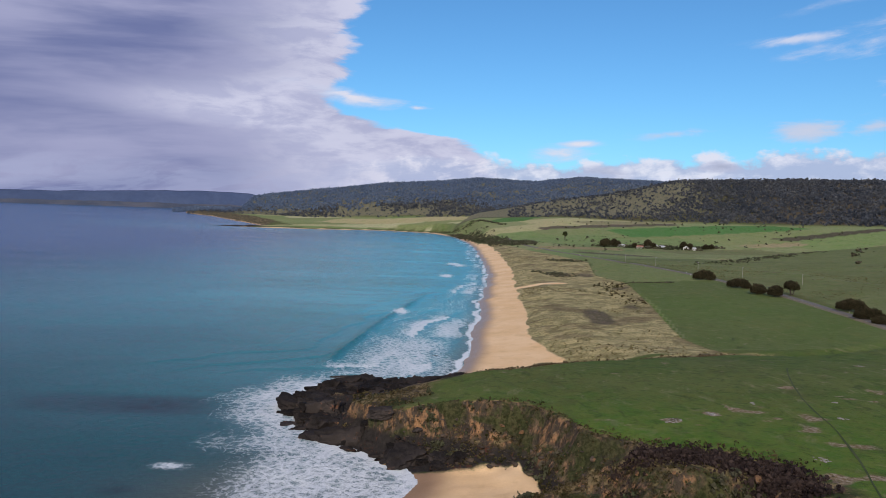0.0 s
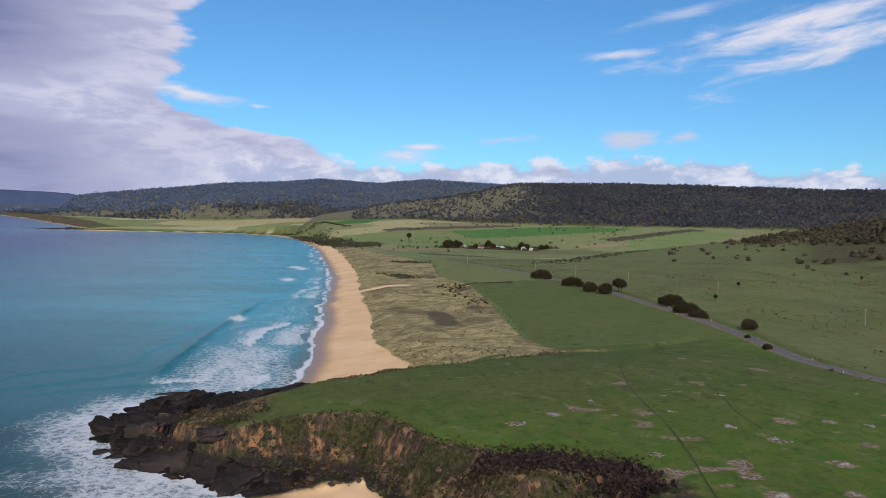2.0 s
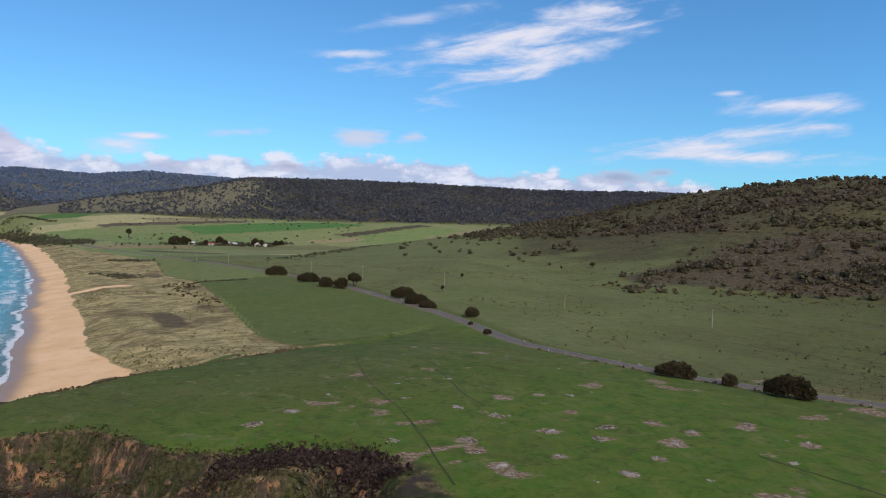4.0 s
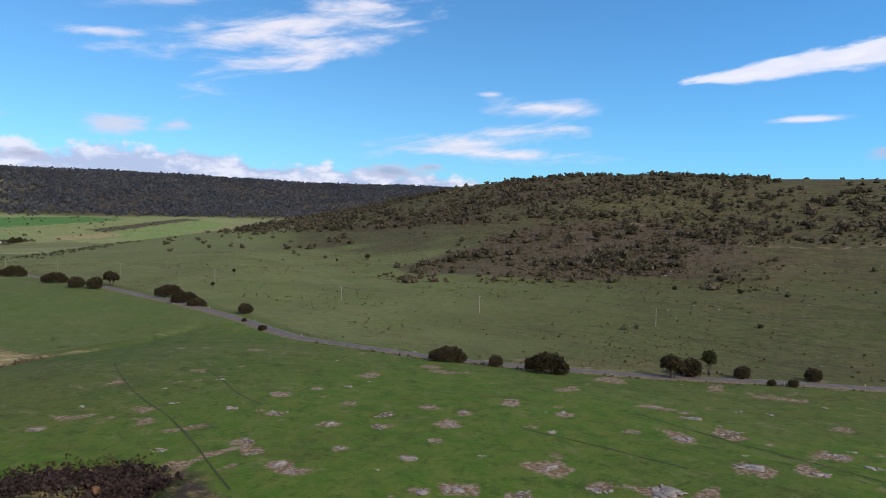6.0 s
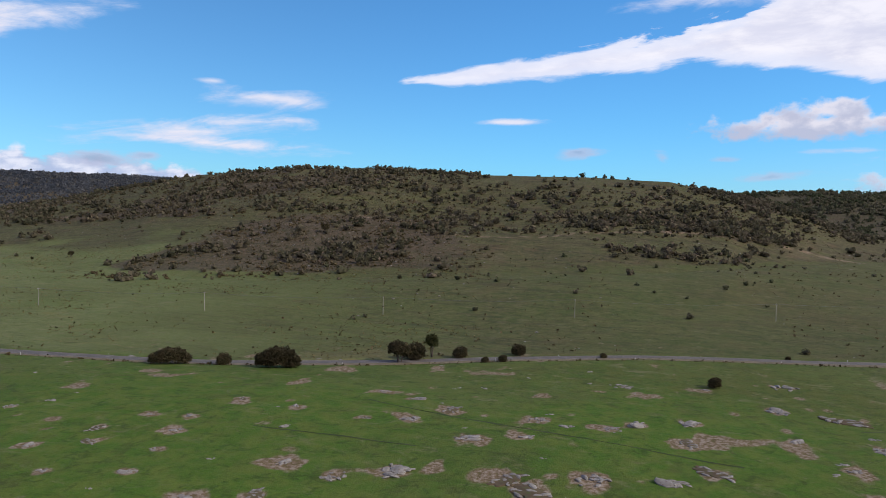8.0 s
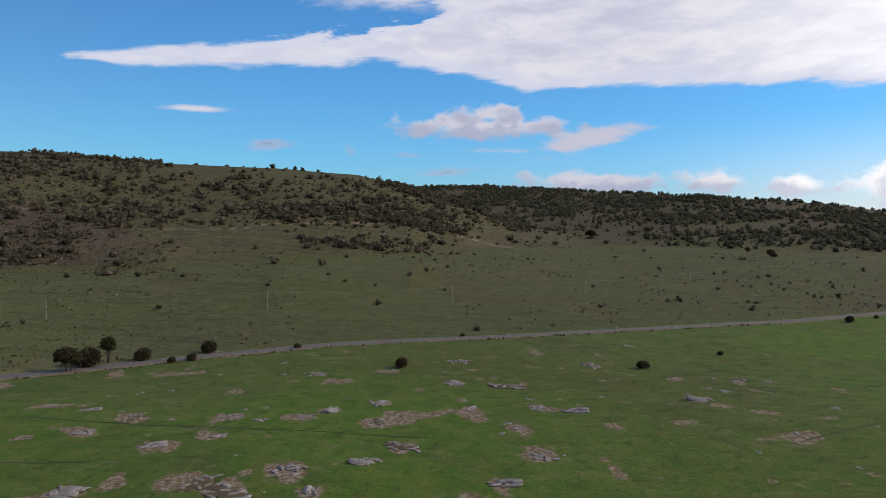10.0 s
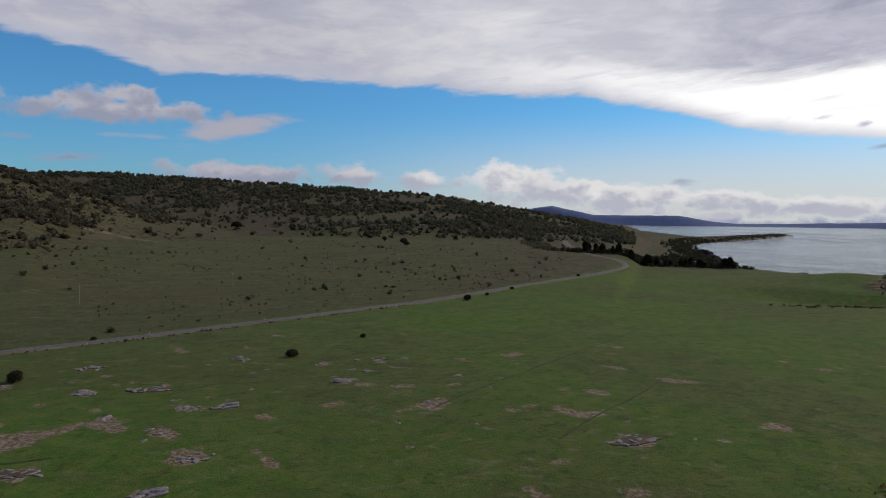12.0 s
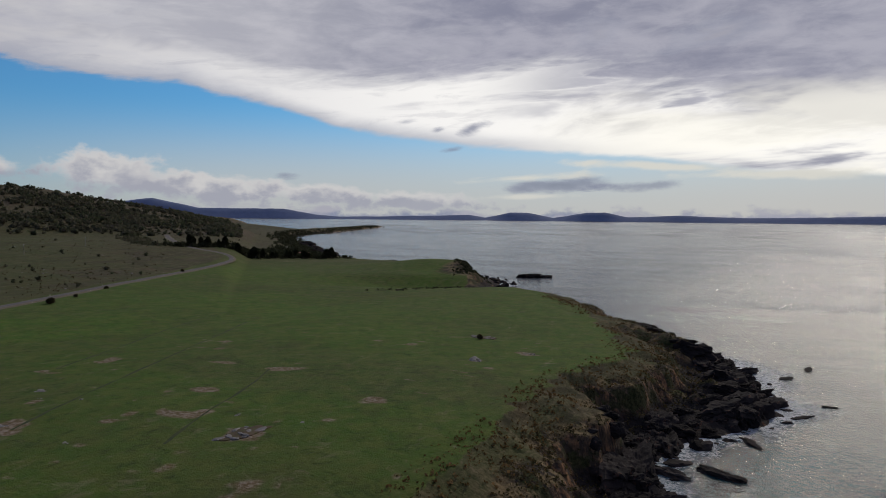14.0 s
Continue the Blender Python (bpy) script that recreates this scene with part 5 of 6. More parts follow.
def build_road():
    ribbon("road", ROAD, (-2.9, -1.4, 0.0, 1.4, 2.9), (0.0, 0.04, 0.07, 0.04, 0.0), 3.0, TAR, 0.55, "two-lane worn grey asphalt country road", "road")
    for side in (-1, 1):
        ribbon("verge_" + ("seaward" if side < 0 else "landward"), ROAD, sorted((side * 2.86, side * 3.6, side * 5.6)), (-0.01, -0.05, -0.6) if side > 0 else (-0.6, -0.05, -0.01), 3.0, GRAVEL, 0.55,
               "pale gravel and dry grass verge", "verge", 0.45, 5)
    for side, name in ((-1, "edge_line_seaward"), (1, "edge_line_landward")):
        ribbon(name, ROAD, (side * 2.66 - 0.06, side * 2.66 + 0.06), (0.0, 0.0), 3.0, PAINT, 0.585, "white painted road edge line", "road marking")
    p = smooth_line(ROAD, 3.0)
    z = height_at(p[:, 0], p[:, 1])
    z = np.convolve(np.pad(z, 3, mode="edge"), np.ones(7) / 7, "valid")
    bm = bmesh.new()
    for i in range(0, len(p) - 2, 4):
        a, b = p[i], p[i + 1]
        t = (b - a) / np.linalg.norm(b - a)
        n = np.array([t[1], -t[0]]) * 0.07
        bm.faces.new([bm.verts.new((*q, h + 0.64)) for q, h in ((a - n, z[i]), (a + n, z[i]), (b + n, z[i + 1]), (b - n, z[i + 1]))])
    me = bpy.data.meshes.new("centre_line")
    bm.to_mesh(me)
    bm.free()
    me.materials.append(PAINT)
    tagged(new("centre_line", me), "broken white centre line on the road", "road marking", kind="structure")


build_road()

# ---- woods and scrub ----


def wood(name, label, sector, rings, count, chance, sizes, seed, blades, tall=0.8, mat=None):
    """A wood of uncounted trees: clumps strewn over a sector where chance(x, y, r, az, el) allows."""
    rng = np.random.default_rng(seed)
    az = rng.uniform(*sector, count)
    r = np.sqrt(rng.uniform(rings[0] ** 2, rings[1] ** 2, count))
    x, y = HUB[0] + r * np.sin(np.radians(az)), HUB[1] + r * np.cos(np.radians(az))
    z, cover, bare, *_ = terrain(x, y)
    el = np.degrees(np.arctan2(z - HUB[2], r))
    keep = rng.uniform(0, 1, count) < chance(x, y, r, az, el, bare)
    x, y, z, r = x[keep], y[keep], z[keep], r[keep]
    q = rng.uniform(0, 1, len(x)) ** 1.6 * (sizes[1] - sizes[0]) + sizes[0]
    v, f = sprigs(np.stack([x, y, z + q * tall * 0.75], -1), q, seed + 1, blades, 0.95 if blades < 12 else 0.62, tall)
    if blades >= 12:
        # a leafy heart in each crown
        hv, hf = clumps(np.stack([x, y, z + q * tall * 0.62], -1), q * 0.72, seed + 5, 1, tall, 0.3)
        f = np.concatenate([f[:, [0, 1, 2]], f[:, [0, 2, 3]], hf + len(v)])
        v = np.concatenate([v, hv])
    me = flat_mesh(name, v, f, False)
    me.materials.append(mat or GUM)
    tagged(new(name, me), label, "trees", kind="stuff")
    return len(x)


def window(v, lo, hi, soft):
    return ease(v, lo - soft, lo + soft) * ease(v, hi + soft, hi - soft)


def foot_of(rows, az):
    t = np.array(rows)
    return np.interp(az, t[:, 0], t[:, 2]), np.interp(az, t[:, 0], t[:, 4])


def share(rows, r, az):
    a, b = foot_of(rows, az)
    return (r - a) / (b - a)


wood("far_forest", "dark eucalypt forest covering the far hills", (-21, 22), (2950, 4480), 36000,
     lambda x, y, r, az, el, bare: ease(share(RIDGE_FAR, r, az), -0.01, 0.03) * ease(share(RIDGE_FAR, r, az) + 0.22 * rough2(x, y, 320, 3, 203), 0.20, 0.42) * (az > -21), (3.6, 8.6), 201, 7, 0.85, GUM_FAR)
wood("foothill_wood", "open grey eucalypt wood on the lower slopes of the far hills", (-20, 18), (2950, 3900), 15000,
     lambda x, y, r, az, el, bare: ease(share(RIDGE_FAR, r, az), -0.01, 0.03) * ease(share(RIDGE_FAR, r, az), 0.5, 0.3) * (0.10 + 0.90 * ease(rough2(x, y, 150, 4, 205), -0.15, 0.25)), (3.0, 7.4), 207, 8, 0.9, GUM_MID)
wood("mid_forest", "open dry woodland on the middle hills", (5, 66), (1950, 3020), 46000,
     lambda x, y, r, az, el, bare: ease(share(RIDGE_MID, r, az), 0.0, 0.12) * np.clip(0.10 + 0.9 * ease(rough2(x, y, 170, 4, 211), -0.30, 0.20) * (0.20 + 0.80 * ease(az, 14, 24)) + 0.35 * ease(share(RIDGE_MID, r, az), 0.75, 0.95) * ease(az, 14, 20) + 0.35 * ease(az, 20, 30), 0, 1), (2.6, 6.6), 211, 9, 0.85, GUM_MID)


def near_chance(x, y, r, az, el, bare):
    s = share(RIDGE_NEAR, r, az)
    n = rough2(x + 0.5 * y, y * 0.6, 95, 4, 221) + 0.35 * rough2(x, y, 28, 3, 223)
    spur, thicket, slopes = hill_zones(az, el, n)
    patches = ease(n, -0.05, 0.18)
    band = ease(rough2(x * 0.8 + 0.3 * y, y * 0.5, 70, 4, 227), 0.0, 0.25)
    low = window(az, 86, 99, 2) * window(el, -2.4, -1.2, 0.3) * patches
    loose = 0.006 * ease(s, -0.25, 0.1) + 0.012 * ease(s, 0.1, 0.3) * (az > 58)
    cover = np.maximum.reduce([spur * (0.06 + 0.26 * band), thicket * (0.12 + 0.72 * patches), slopes * (0.03 + 0.40 * np.maximum(band * 0.8, patches * 0.6)), 0.35 * low])
    return np.clip(loose + cover, 0, 1) * (s < 1.12) * (s > -0.3)


wood("hill_scrub", "dark green scrub and small trees on the grassy hill", (30, 108), (500, 1450), 44000, near_chance, (0.9, 6.0), 221, 22, 0.72, HILL_LEAF)
wood("hill_bracken", "brown bracken and low grey bushes on the spur of the hill", (34, 104), (520, 1350), 30000,
     lambda x, y, r, az, el, bare: (lambda z: np.clip(0.75 * z[0] * ease(rough2(x, y, 40, 3, 229), -0.35, 0.2) + 0.35 * z[2] + 0.25 * z[1], 0, 1))(hill_zones(az, el, rough2(x + 0.5 * y, y * 0.6, 95, 4, 221) + 0.35 * rough2(x, y, 28, 3, 223))) * (share(RIDGE_NEAR, r, az) < 1.05), (0.6, 2.4), 251, 12, 0.6, BRACKEN)
wood("north_scrub", "dense dark scrub on the northern ridge", (82, 143), (950, 2050), 19000,
     lambda x, y, r, az, el, bare: np.clip(ease(share(RIDGE_NORTH, r, az), -0.05, 0.25) * (0.15 + 0.9 * ease(rough2(x, y, 130, 4, 231), -0.3, 0.2)), 0, 1) * (az < 140.5) * (share(RIDGE_NORTH, r, az) < 1.12), (2.0, 6.5), 231, 22, 0.85)
wood("flat_scrub", "scattered dark shrubs on the rough pasture beyond the road", (62, 136), (340, 1000), 9000,
     lambda x, y, r, az, el, bare: 0.008 * (to_line(x, y, ROAD) > 14) * inland(x, y, ROAD) + 0.12 * ease(rough2(x, y, 55, 4, 147), 0.16, 0.42) * (to_line(x, y, ROAD) > 14) * inland(x, y, ROAD) * (share(RIDGE_NEAR, r, az) < 0.3), (0.7, 2.6), 241, 24, 0.8)
HEATH = mottled("coast_heath_leaf", (0.052, 0.050, 0.020), (0.112, 0.088, 0.044), 0.12, 0.85, (0.150, 0.110, 0.062), 0.5, 0.1, 0.0, 0.9, spec=0.06, leafy=True)
DARKSOIL = mottled("trodden_soil", (0.034, 0.050, 0.014), (0.056, 0.070, 0.022), 0.25, 0.95)
WALLWHITE = mottled("white_weatherboard", (0.72, 0.72, 0.70), (0.62, 0.62, 0.60), 0.4, 0.7)
TIN = mottled("grey_tin_roof", (0.52, 0.53, 0.54), (0.62, 0.62, 0.62), 0.3, 0.45, None, 0.2, 0.02, metal=0.3)
RUST = mottled("red_tin_roof", (0.26, 0.10, 0.07), (0.32, 0.15, 0.10), 0.3, 0.6)
PANE = mottled("dark_window_pane", (0.03, 0.035, 0.04), (0.05, 0.055, 0.06), 0.5, 0.1)
TIMBER = mottled("grey_timber", (0.24, 0.21, 0.18), (0.32, 0.28, 0.24), 1.2, 0.85)
PINE = mottled("pine_needles", (0.026, 0.034, 0.018), (0.050, 0.054, 0.030), 0.4, 0.8, (0.075, 0.070, 0.042), 0.5, 0.1, 0.3, 0.7, spec=0.06, leafy=True)
DARKLEAF = mottled("boobialla_leaf", (0.052, 0.050, 0.026), (0.092, 0.076, 0.044), 0.5, 0.75, (0.140, 0.105, 0.062), 0.5, 0.08, 0.35, 0.8, spec=0.06, leafy=True)

# ---- roadside bushes and trees ----
WIDE = bush("roadside_bush", "broad dark coastal bush beside the road", "bush",
            [(-4.2, 0.4, 2.3, 3.2, 2.6, 2.5), (-0.6, -0.5, 3.4, 3.6, 3.0, 3.2), (3.0, 0.5, 3.0, 3.4, 2.9, 3.0), (5.6, -0.2, 1.9, 2.6, 2.3, 2.0)], 0.55, DARKLEAF, 11)
place(WIDE, [(220, 181, 0.88), (229, 142, 0.96), (242, 659, 1.2), (247, 593, 1.15), (261, 452, 1.1), (252, 418, 1.0), (248, 398, 0.7)], 1, (-50, -66, -14, -28, -36, -20, -40))
ROUND = bush("round_bush", "dense rounded dark bush on the road verge", "bush",
             [(0.3, 0.2, 2.1, 2.4, 2.2, 2.1), (-1.3, -0.4, 1.6, 1.7, 1.6, 1.5), (1.5, -0.6, 1.5, 1.6, 1.5, 1.5)], 0.42, DARKLEAF, 23)
place(ROUND, [(227, 163, 0.85), (241, 543, 1.85), (248, 528, 1.7), (268, 103, 1.45), (278, 87, 1.0), (276, 69, 0.62), (272, 75, 0.50), (294, 66, 0.9), (301, 32, 0.5), (220, 296, 0.65), (250, 352, 1.35),
              (372, -272, 0.8), (386, -300, 0.42), (258, -8, 0.75), (251, -97, 0.7), (276, -141, 0.4), (231, 326, 0.45), (406, -340, 0.45), (455, -462, 0.55), (330, -42, 0.35), (106, -265, 0.42)], 2)
CROWN = bush("verge_tree", "small tree with a bare trunk and a rounded dark crown", "tree",
             [(-1.6, 0.2, 4.9, 2.6, 2.3, 2.3), (1.4, -0.3, 5.2, 2.8, 2.4, 2.5), (0.2, 1.4, 5.8, 2.2, 2.0, 1.9)], 0.5, DARKLEAF, 31, 6, 0.22)
place(CROWN, [(259, 106, 1.0), (265, 538, 1.25), (544, 545, 0.75), (652, 333, 1.0), (1135, -385, 1.75), (861, -500, 0.9), (789, -486, 1.1), (770, -478, 0.8)], 3)
TALL = bush("tall_gum", "slender tree with a thin high crown", "tree",
            [(0.0, 0.0, 7.6, 2.0, 1.9, 2.1), (-0.8, 0.5, 6.0, 1.5, 1.3, 1.2), (0.9, -0.3, 6.6, 1.4, 1.3, 1.3)], 0.45, LEAF, 37, 5, 0.16)
place(TALL, [(275, 98, 1.0), (271, 1598, 2.0), (301, 461, 0.5), (523, 569, 0.42), (356, 514, 0.5)], 4)
PINES = bush("shelter_pine", "tall dark shelter pine near the shore", "tree",
             [(0.0, 0.0, 8.5, 3.9, 3.7, 5.6), (-1.6, 1.0, 12.4, 2.6, 2.4, 3.4), (1.8, -0.8, 11.4, 2.8, 2.6, 3.6), (0.3, 0.3, 15.2, 1.9, 1.8, 2.8)], 0.9, PINE, 41, 5, 0.3)
rows_of_pines = random.Random(4)
place(PINES, [(648 - 5.8 * k + rows_of_pines.uniform(-7, 7), -668 - 4.8 * k + rows_of_pines.uniform(-13, 13), rows_of_pines.uniform(0.42, 0.82)) for k in range(26)], 5)
FARM_TREES = [(318, 1420, 1.5), (328, 1432, 1.7), (340, 1424, 1.6), (352, 1440, 1.2), (376, 1405, 1.0), (405, 1412, 1.6), (412, 1400, 1.2), (470, 1395, 1.5), (480, 1388, 1.3), (512, 1392, 1.2), (530, 1410, 1.0)]
TREE2 = bush("farm_tree", "dark round shade tree by the farmhouse", "tree",
             [(0.0, 0.0, 5.0, 3.4, 3.2, 3.4), (1.8, 0.6, 4.0, 2.4, 2.2, 2.4), (-1.8, -0.5, 4.3, 2.5, 2.3, 2.6)], 0.8, DARKLEAF, 43, 4, 0.25)
place(TREE2, FARM_TREES, 6)

# ---- poles and wires ----


def power_pole():
    thing = tagged(new("power_pole"), "pale weathered timber power pole with a crossarm", "power pole", "power poles along the road")
    bm = bmesh.new()
    tube(bm, (0, 0, -1.0), (0, 0, 10.2), 0.19, 0.13, 10)
    part("mast", bm, POLEWOOD, thing)
    bm = bmesh.new()
    box(bm, (-1.15, -0.06, 9.62), (1.15, 0.06, 9.76))
    arm = part("crossarm", bm, POLEWOOD, thing)
    for x in (-1.0, 1.0):
        bm = bmesh.new()
        tube(bm, (x, 0, 9.76), (x, 0, 9.88), 0.05, 0.05)
        tube(bm, (x, 0, 9.88), (x, 0, 9.96), 0.08, 0.03)
        part("insulator", bm, TIN, arm)
    bm = bmesh.new()
    tube(bm, (-0.7, 0.02, 9.62), (0, 0.1, 8.9), 0.025, 0.025, 6)
    tube(bm, (0.7, 0.02, 9.62), (0, 0.1, 8.9), 0.025, 0.025, 6)
    part("brace", bm, TIN, thing)
    return thing


POLES = [(222, 1010), (238, 930), (254, 850), (272, 758), (291, 690), (308, 608), (322, 490), (325, 352), (342, 253), (372, 158), (400, 55), (440, -53), (500, -160), (560, -270), (595, -358), (640, -450), (690, -560)]


def build_power_line():
    pole = power_pole()
    zs = height_at([p[0] for p in POLES], [p[1] for p in POLES])
    turns = []
    for i, (p, z) in enumerate(zip(POLES, zs)):
        a, b = POLES[max(i - 1, 0)], POLES[min(i + 1, len(POLES) - 1)]
        turns.append(math.degrees(math.atan2(b[1] - a[1], b[0] - a[0])) + 90)
    ends = []
    for i, (p, z) in enumerate(zip(POLES, zs)):
        m = pose(p[0], p[1], float(z), 0, 0, turns[i])
        (copy_thing(pole, m) if i else None)
        ends.append([m @ Vector((x, 0, 9.97)) for x in (-1.0, 1.0)])
    pole.matrix_basis = pose(POLES[0][0], POLES[0][1], float(zs[0]), 0, 0, turns[0])
    for a, b in zip(ends, ends[1:]):
        for k in (0, 1):
            bm = bmesh.new()
            line = [a[k].lerp(b[k], s / 10) - Vector((0, 0, 1.6 * 4 * (s / 10) * (1 - s / 10))) for s in range(11)]
            for u, w in zip(line, line[1:]):
                tube(bm, u, w, 0.02, 0.02, 4)
            me = bpy.data.meshes.new("power_wire")
            bm.to_mesh(me)
            bm.free()
            me.materials.append(WIRE)
            tagged(new("power_wire", me), "thin sagging grey wire between the poles", "wire", "power wires")


build_power_line()


def build_guide_posts():
    thing = tagged(new("guide_post"), "white roadside guide post with a red reflector", "guide post", "guide posts along the road")
    bm = bmesh.new()
    box(bm, (-0.08, -0.04, -0.3), (0.08, 0.04, 1.1))
    part("post", bm, POSTWHITE, thing)
    bm = bmesh.new()
    box(bm, (-0.06, -0.052, 0.85), (0.06, -0.041, 1.0))
    part("reflector", bm, RUST, thing)
    p = smooth_line(ROAD, 30.0)
    t = np.gradient(p, axis=0)
    t /= np.linalg.norm(t, axis=1)[:, None]
    spots = []
    for i in range(1, len(p) - 1):
        side = 1 if i % 2 else -1
        spots.append((p[i, 0] + side * t[i, 1] * 4.4, p[i, 1] - side * t[i, 0] * 4.4, 1.0))
    place(thing, spots, 9)


build_guide_posts()

# ---- rocks ----


def boulder_mesh(seed, level=2, flat=0.6, planes=13, name="boulder"):
    """An angular weathered boulder: a ball cut by many planes."""
    rng = np.random.default_rng(seed)
    v, f = ICO[level]
    n = rng.normal(0, 1, (planes, 3))
    n /= np.linalg.norm(n, axis=1)[:, None]
    off = rng.uniform(0.55, 1.0, planes)
    dots = np.maximum(v @ n.T, 1e-3)
    rad = np.minimum((off / dots).min(1), 1.15)
    if level > 2:
        rad = rad * np.array([1 + 0.16 * noise.noise(Vector(q) * 2.3 + Vector((seed, 0, 0))) - 0.14 * max(0.0, 0.35 - abs(noise.noise(Vector(q) * 3.1 + Vector((0, seed, 0)))) * 4) for q in v])
    rad = rad * (1 + rng.uniform(-0.04, 0.04, len(v)))
    return flat_mesh(name, v * rad[:, None] * np.array([1.15, 0.85, flat]), f, False)


def ledge_mesh(seed, name):
    """A tilted slab of shore rock: flat top, steep broken sides, worn edges."""
    rng = np.random.default_rng(seed)
    v, f = ICO[4]
    n = [(0.0, 0.12, 1.0), (0.05, -0.1, -1.0)]
    off = [0.62, 0.8]
    for k in range(7):
        a = 2 * np.pi * (k + rng.uniform(-0.35, 0.35)) / 7
        n.append((np.cos(a), np.sin(a), rng.uniform(-0.1, 0.45)))
        off.append(rng.uniform(0.6, 1.05))
    for k in range(5):
        n.append(rng.normal(0, 1, 3) + np.array([0, 0, 0.4]))
        off.append(rng.uniform(0.7, 1.0))
    n = np.array([np.array(q) / np.linalg.norm(q) for q in n])
    rad = np.minimum((np.array(off) / np.maximum(v @ n.T, 1e-3)).min(1), 1.2)
    rad = rad * np.array([1 + 0.24 * noise.noise(Vector(q) * 2.3 + Vector((seed, 0, 0))) + 0.14 * noise.noise(Vector(q) * 5.5 + Vector((0, seed, 0))) + 0.08 * noise.noise(Vector(q) * 12.0 + Vector((0, 0, seed))) - 0.20 * max(0.0, 0.2 - abs(noise.noise(Vector((q[0] * 0.8, q[1] * 3.2, q[2] * 3.2)) + Vector((0, seed, 0)))) * 3) for q in v])
    return flat_mesh(name, v * rad[:, None] * np.array([1.45, 0.85, 0.80]), f, False)


def scatter_ledges(name, label, group, xs, ys, low, high, count, sizes, mat, seed, strike, tilt):
    """Rock slabs lying in beds: all near one strike and one tilt."""
    rng = np.random.default_rng(seed)
    meshes = [ledge_mesh(seed * 10 + k, name) for k in range(9)]
    for me in meshes:
        me.materials.append(mat)
    x, y = rng.uniform(*xs, count * 30), rng.uniform(*ys, count * 30)
    s, between = coast_share(x, y)
    keep = np.flatnonzero(between & (s > low) & (s < high) & (rough2(x, y, 24, 2, seed) > -0.45))[:count]
    zs = height_at(x[keep], y[keep])
    for i, z in zip(keep, zs):
        q = sizes[0] + (sizes[1] - sizes[0]) * rng.random() ** 2.0
        ob = new(name, meshes[int(rng.integers(0, 9))])
        ob.matrix_basis = pose(x[i], y[i], float(z) - rng.uniform(-0.15, 0.3) * q, tilt + rng.uniform(-14, 14), rng.uniform(-14, 14), strike + rng.uniform(-40, 40)) @ Matrix.Diagonal((q, q * rng.uniform(0.7, 1.2), q * rng.uniform(0.75, 1.25), 1))
        tagged(ob, label, "rock", group)


def coast_share(x, y):
    """Where a place lies between the water's edge (0) and the brink (1)."""
    dc, db = to_line(x, y, COAST), to_line(x, y, BRINK)
    return dc / (dc + db), inland(x, y, COAST) & ~inland(x, y, BRINK)


def scatter_rocks(name, label, group, xs, ys, low, high, count, sizes, mat, seed, tall=1.0, sink=0.5):
    """Rocks strewn over the slope between two shares of the way from water to brink."""
    rng = np.random.default_rng(seed)
    meshes = []
    for k in range(9):
        me = boulder_mesh(seed * 10 + k, 3, rng.uniform(0.5, 0.8), int(rng.integers(14, 26)), name)
        me.materials.append(mat)
        meshes.append(me)
    x, y = rng.uniform(*xs, count * 30), rng.uniform(*ys, count * 30)
    s, between = coast_share(x, y)
    keep = np.flatnonzero(between & (s > low) & (s < high) & (rough2(x, y, 22, 2, seed) > -0.35))[:count]
    zs = height_at(x[keep], y[keep])
    for i, z in zip(keep, zs):
        q = sizes[0] + (sizes[1] - sizes[0]) * rng.random() ** 2.2
        ob = new(name, meshes[int(rng.integers(0, 9))])
        ob.matrix_basis = pose(x[i], y[i], float(z) + q * tall * (0.35 - 0.6 * sink), *rng.uniform(-16, 16, 2), rng.uniform(0, 360)) @ Matrix.Diagonal((q, q * rng.uniform(0.7, 1.2), q * tall * rng.uniform(0.7, 1.2), 1))
        tagged(ob, label, "rock", group)


def strew_rocks(name, label, group, line, inner, outer, count, sizes, mat, seed, sink=0.35, grade=None):
    rng = random.Random(seed)
    meshes = []
    for k in range(8):
        me = boulder_mesh(seed * 10 + k, 3 if sizes[1] > 2.5 else 2, rng.uniform(0.45, 0.75), rng.randint(10, 18), name)
        me.materials.append(mat)
        meshes.append(me)
    p = smooth_line(line, 0.5)
    t = np.gradient(p, axis=0)
    t /= np.linalg.norm(t, axis=1)[:, None]
    spots = []
    for _ in range(count):
        i = rng.randrange(len(p))
        o = rng.uniform(inner, outer)
        spots.append((p[i, 0] + t[i, 1] * o, p[i, 1] - t[i, 0] * o, sizes[0] + (sizes[1] - sizes[0]) * rng.random() ** 2.0))
    zs = height_at([s[0] for s in spots], [s[1] for s in spots])
    for (x, y, q), z in zip(spots, zs):
        ob = new(name, rng.choice(meshes))
        ob.matrix_basis = pose(x, y, max(float(z), -0.4) + q * (0.5 - sink) * 0.5, rng.uniform(-14, 14), rng.uniform(-14, 14), rng.uniform(0, 360)) @ Matrix.Diagonal((q, q * rng.uniform(0.7, 1.2), q * rng.uniform(0.7, 1.2), 1))
        tagged(ob, label, "rock", group)


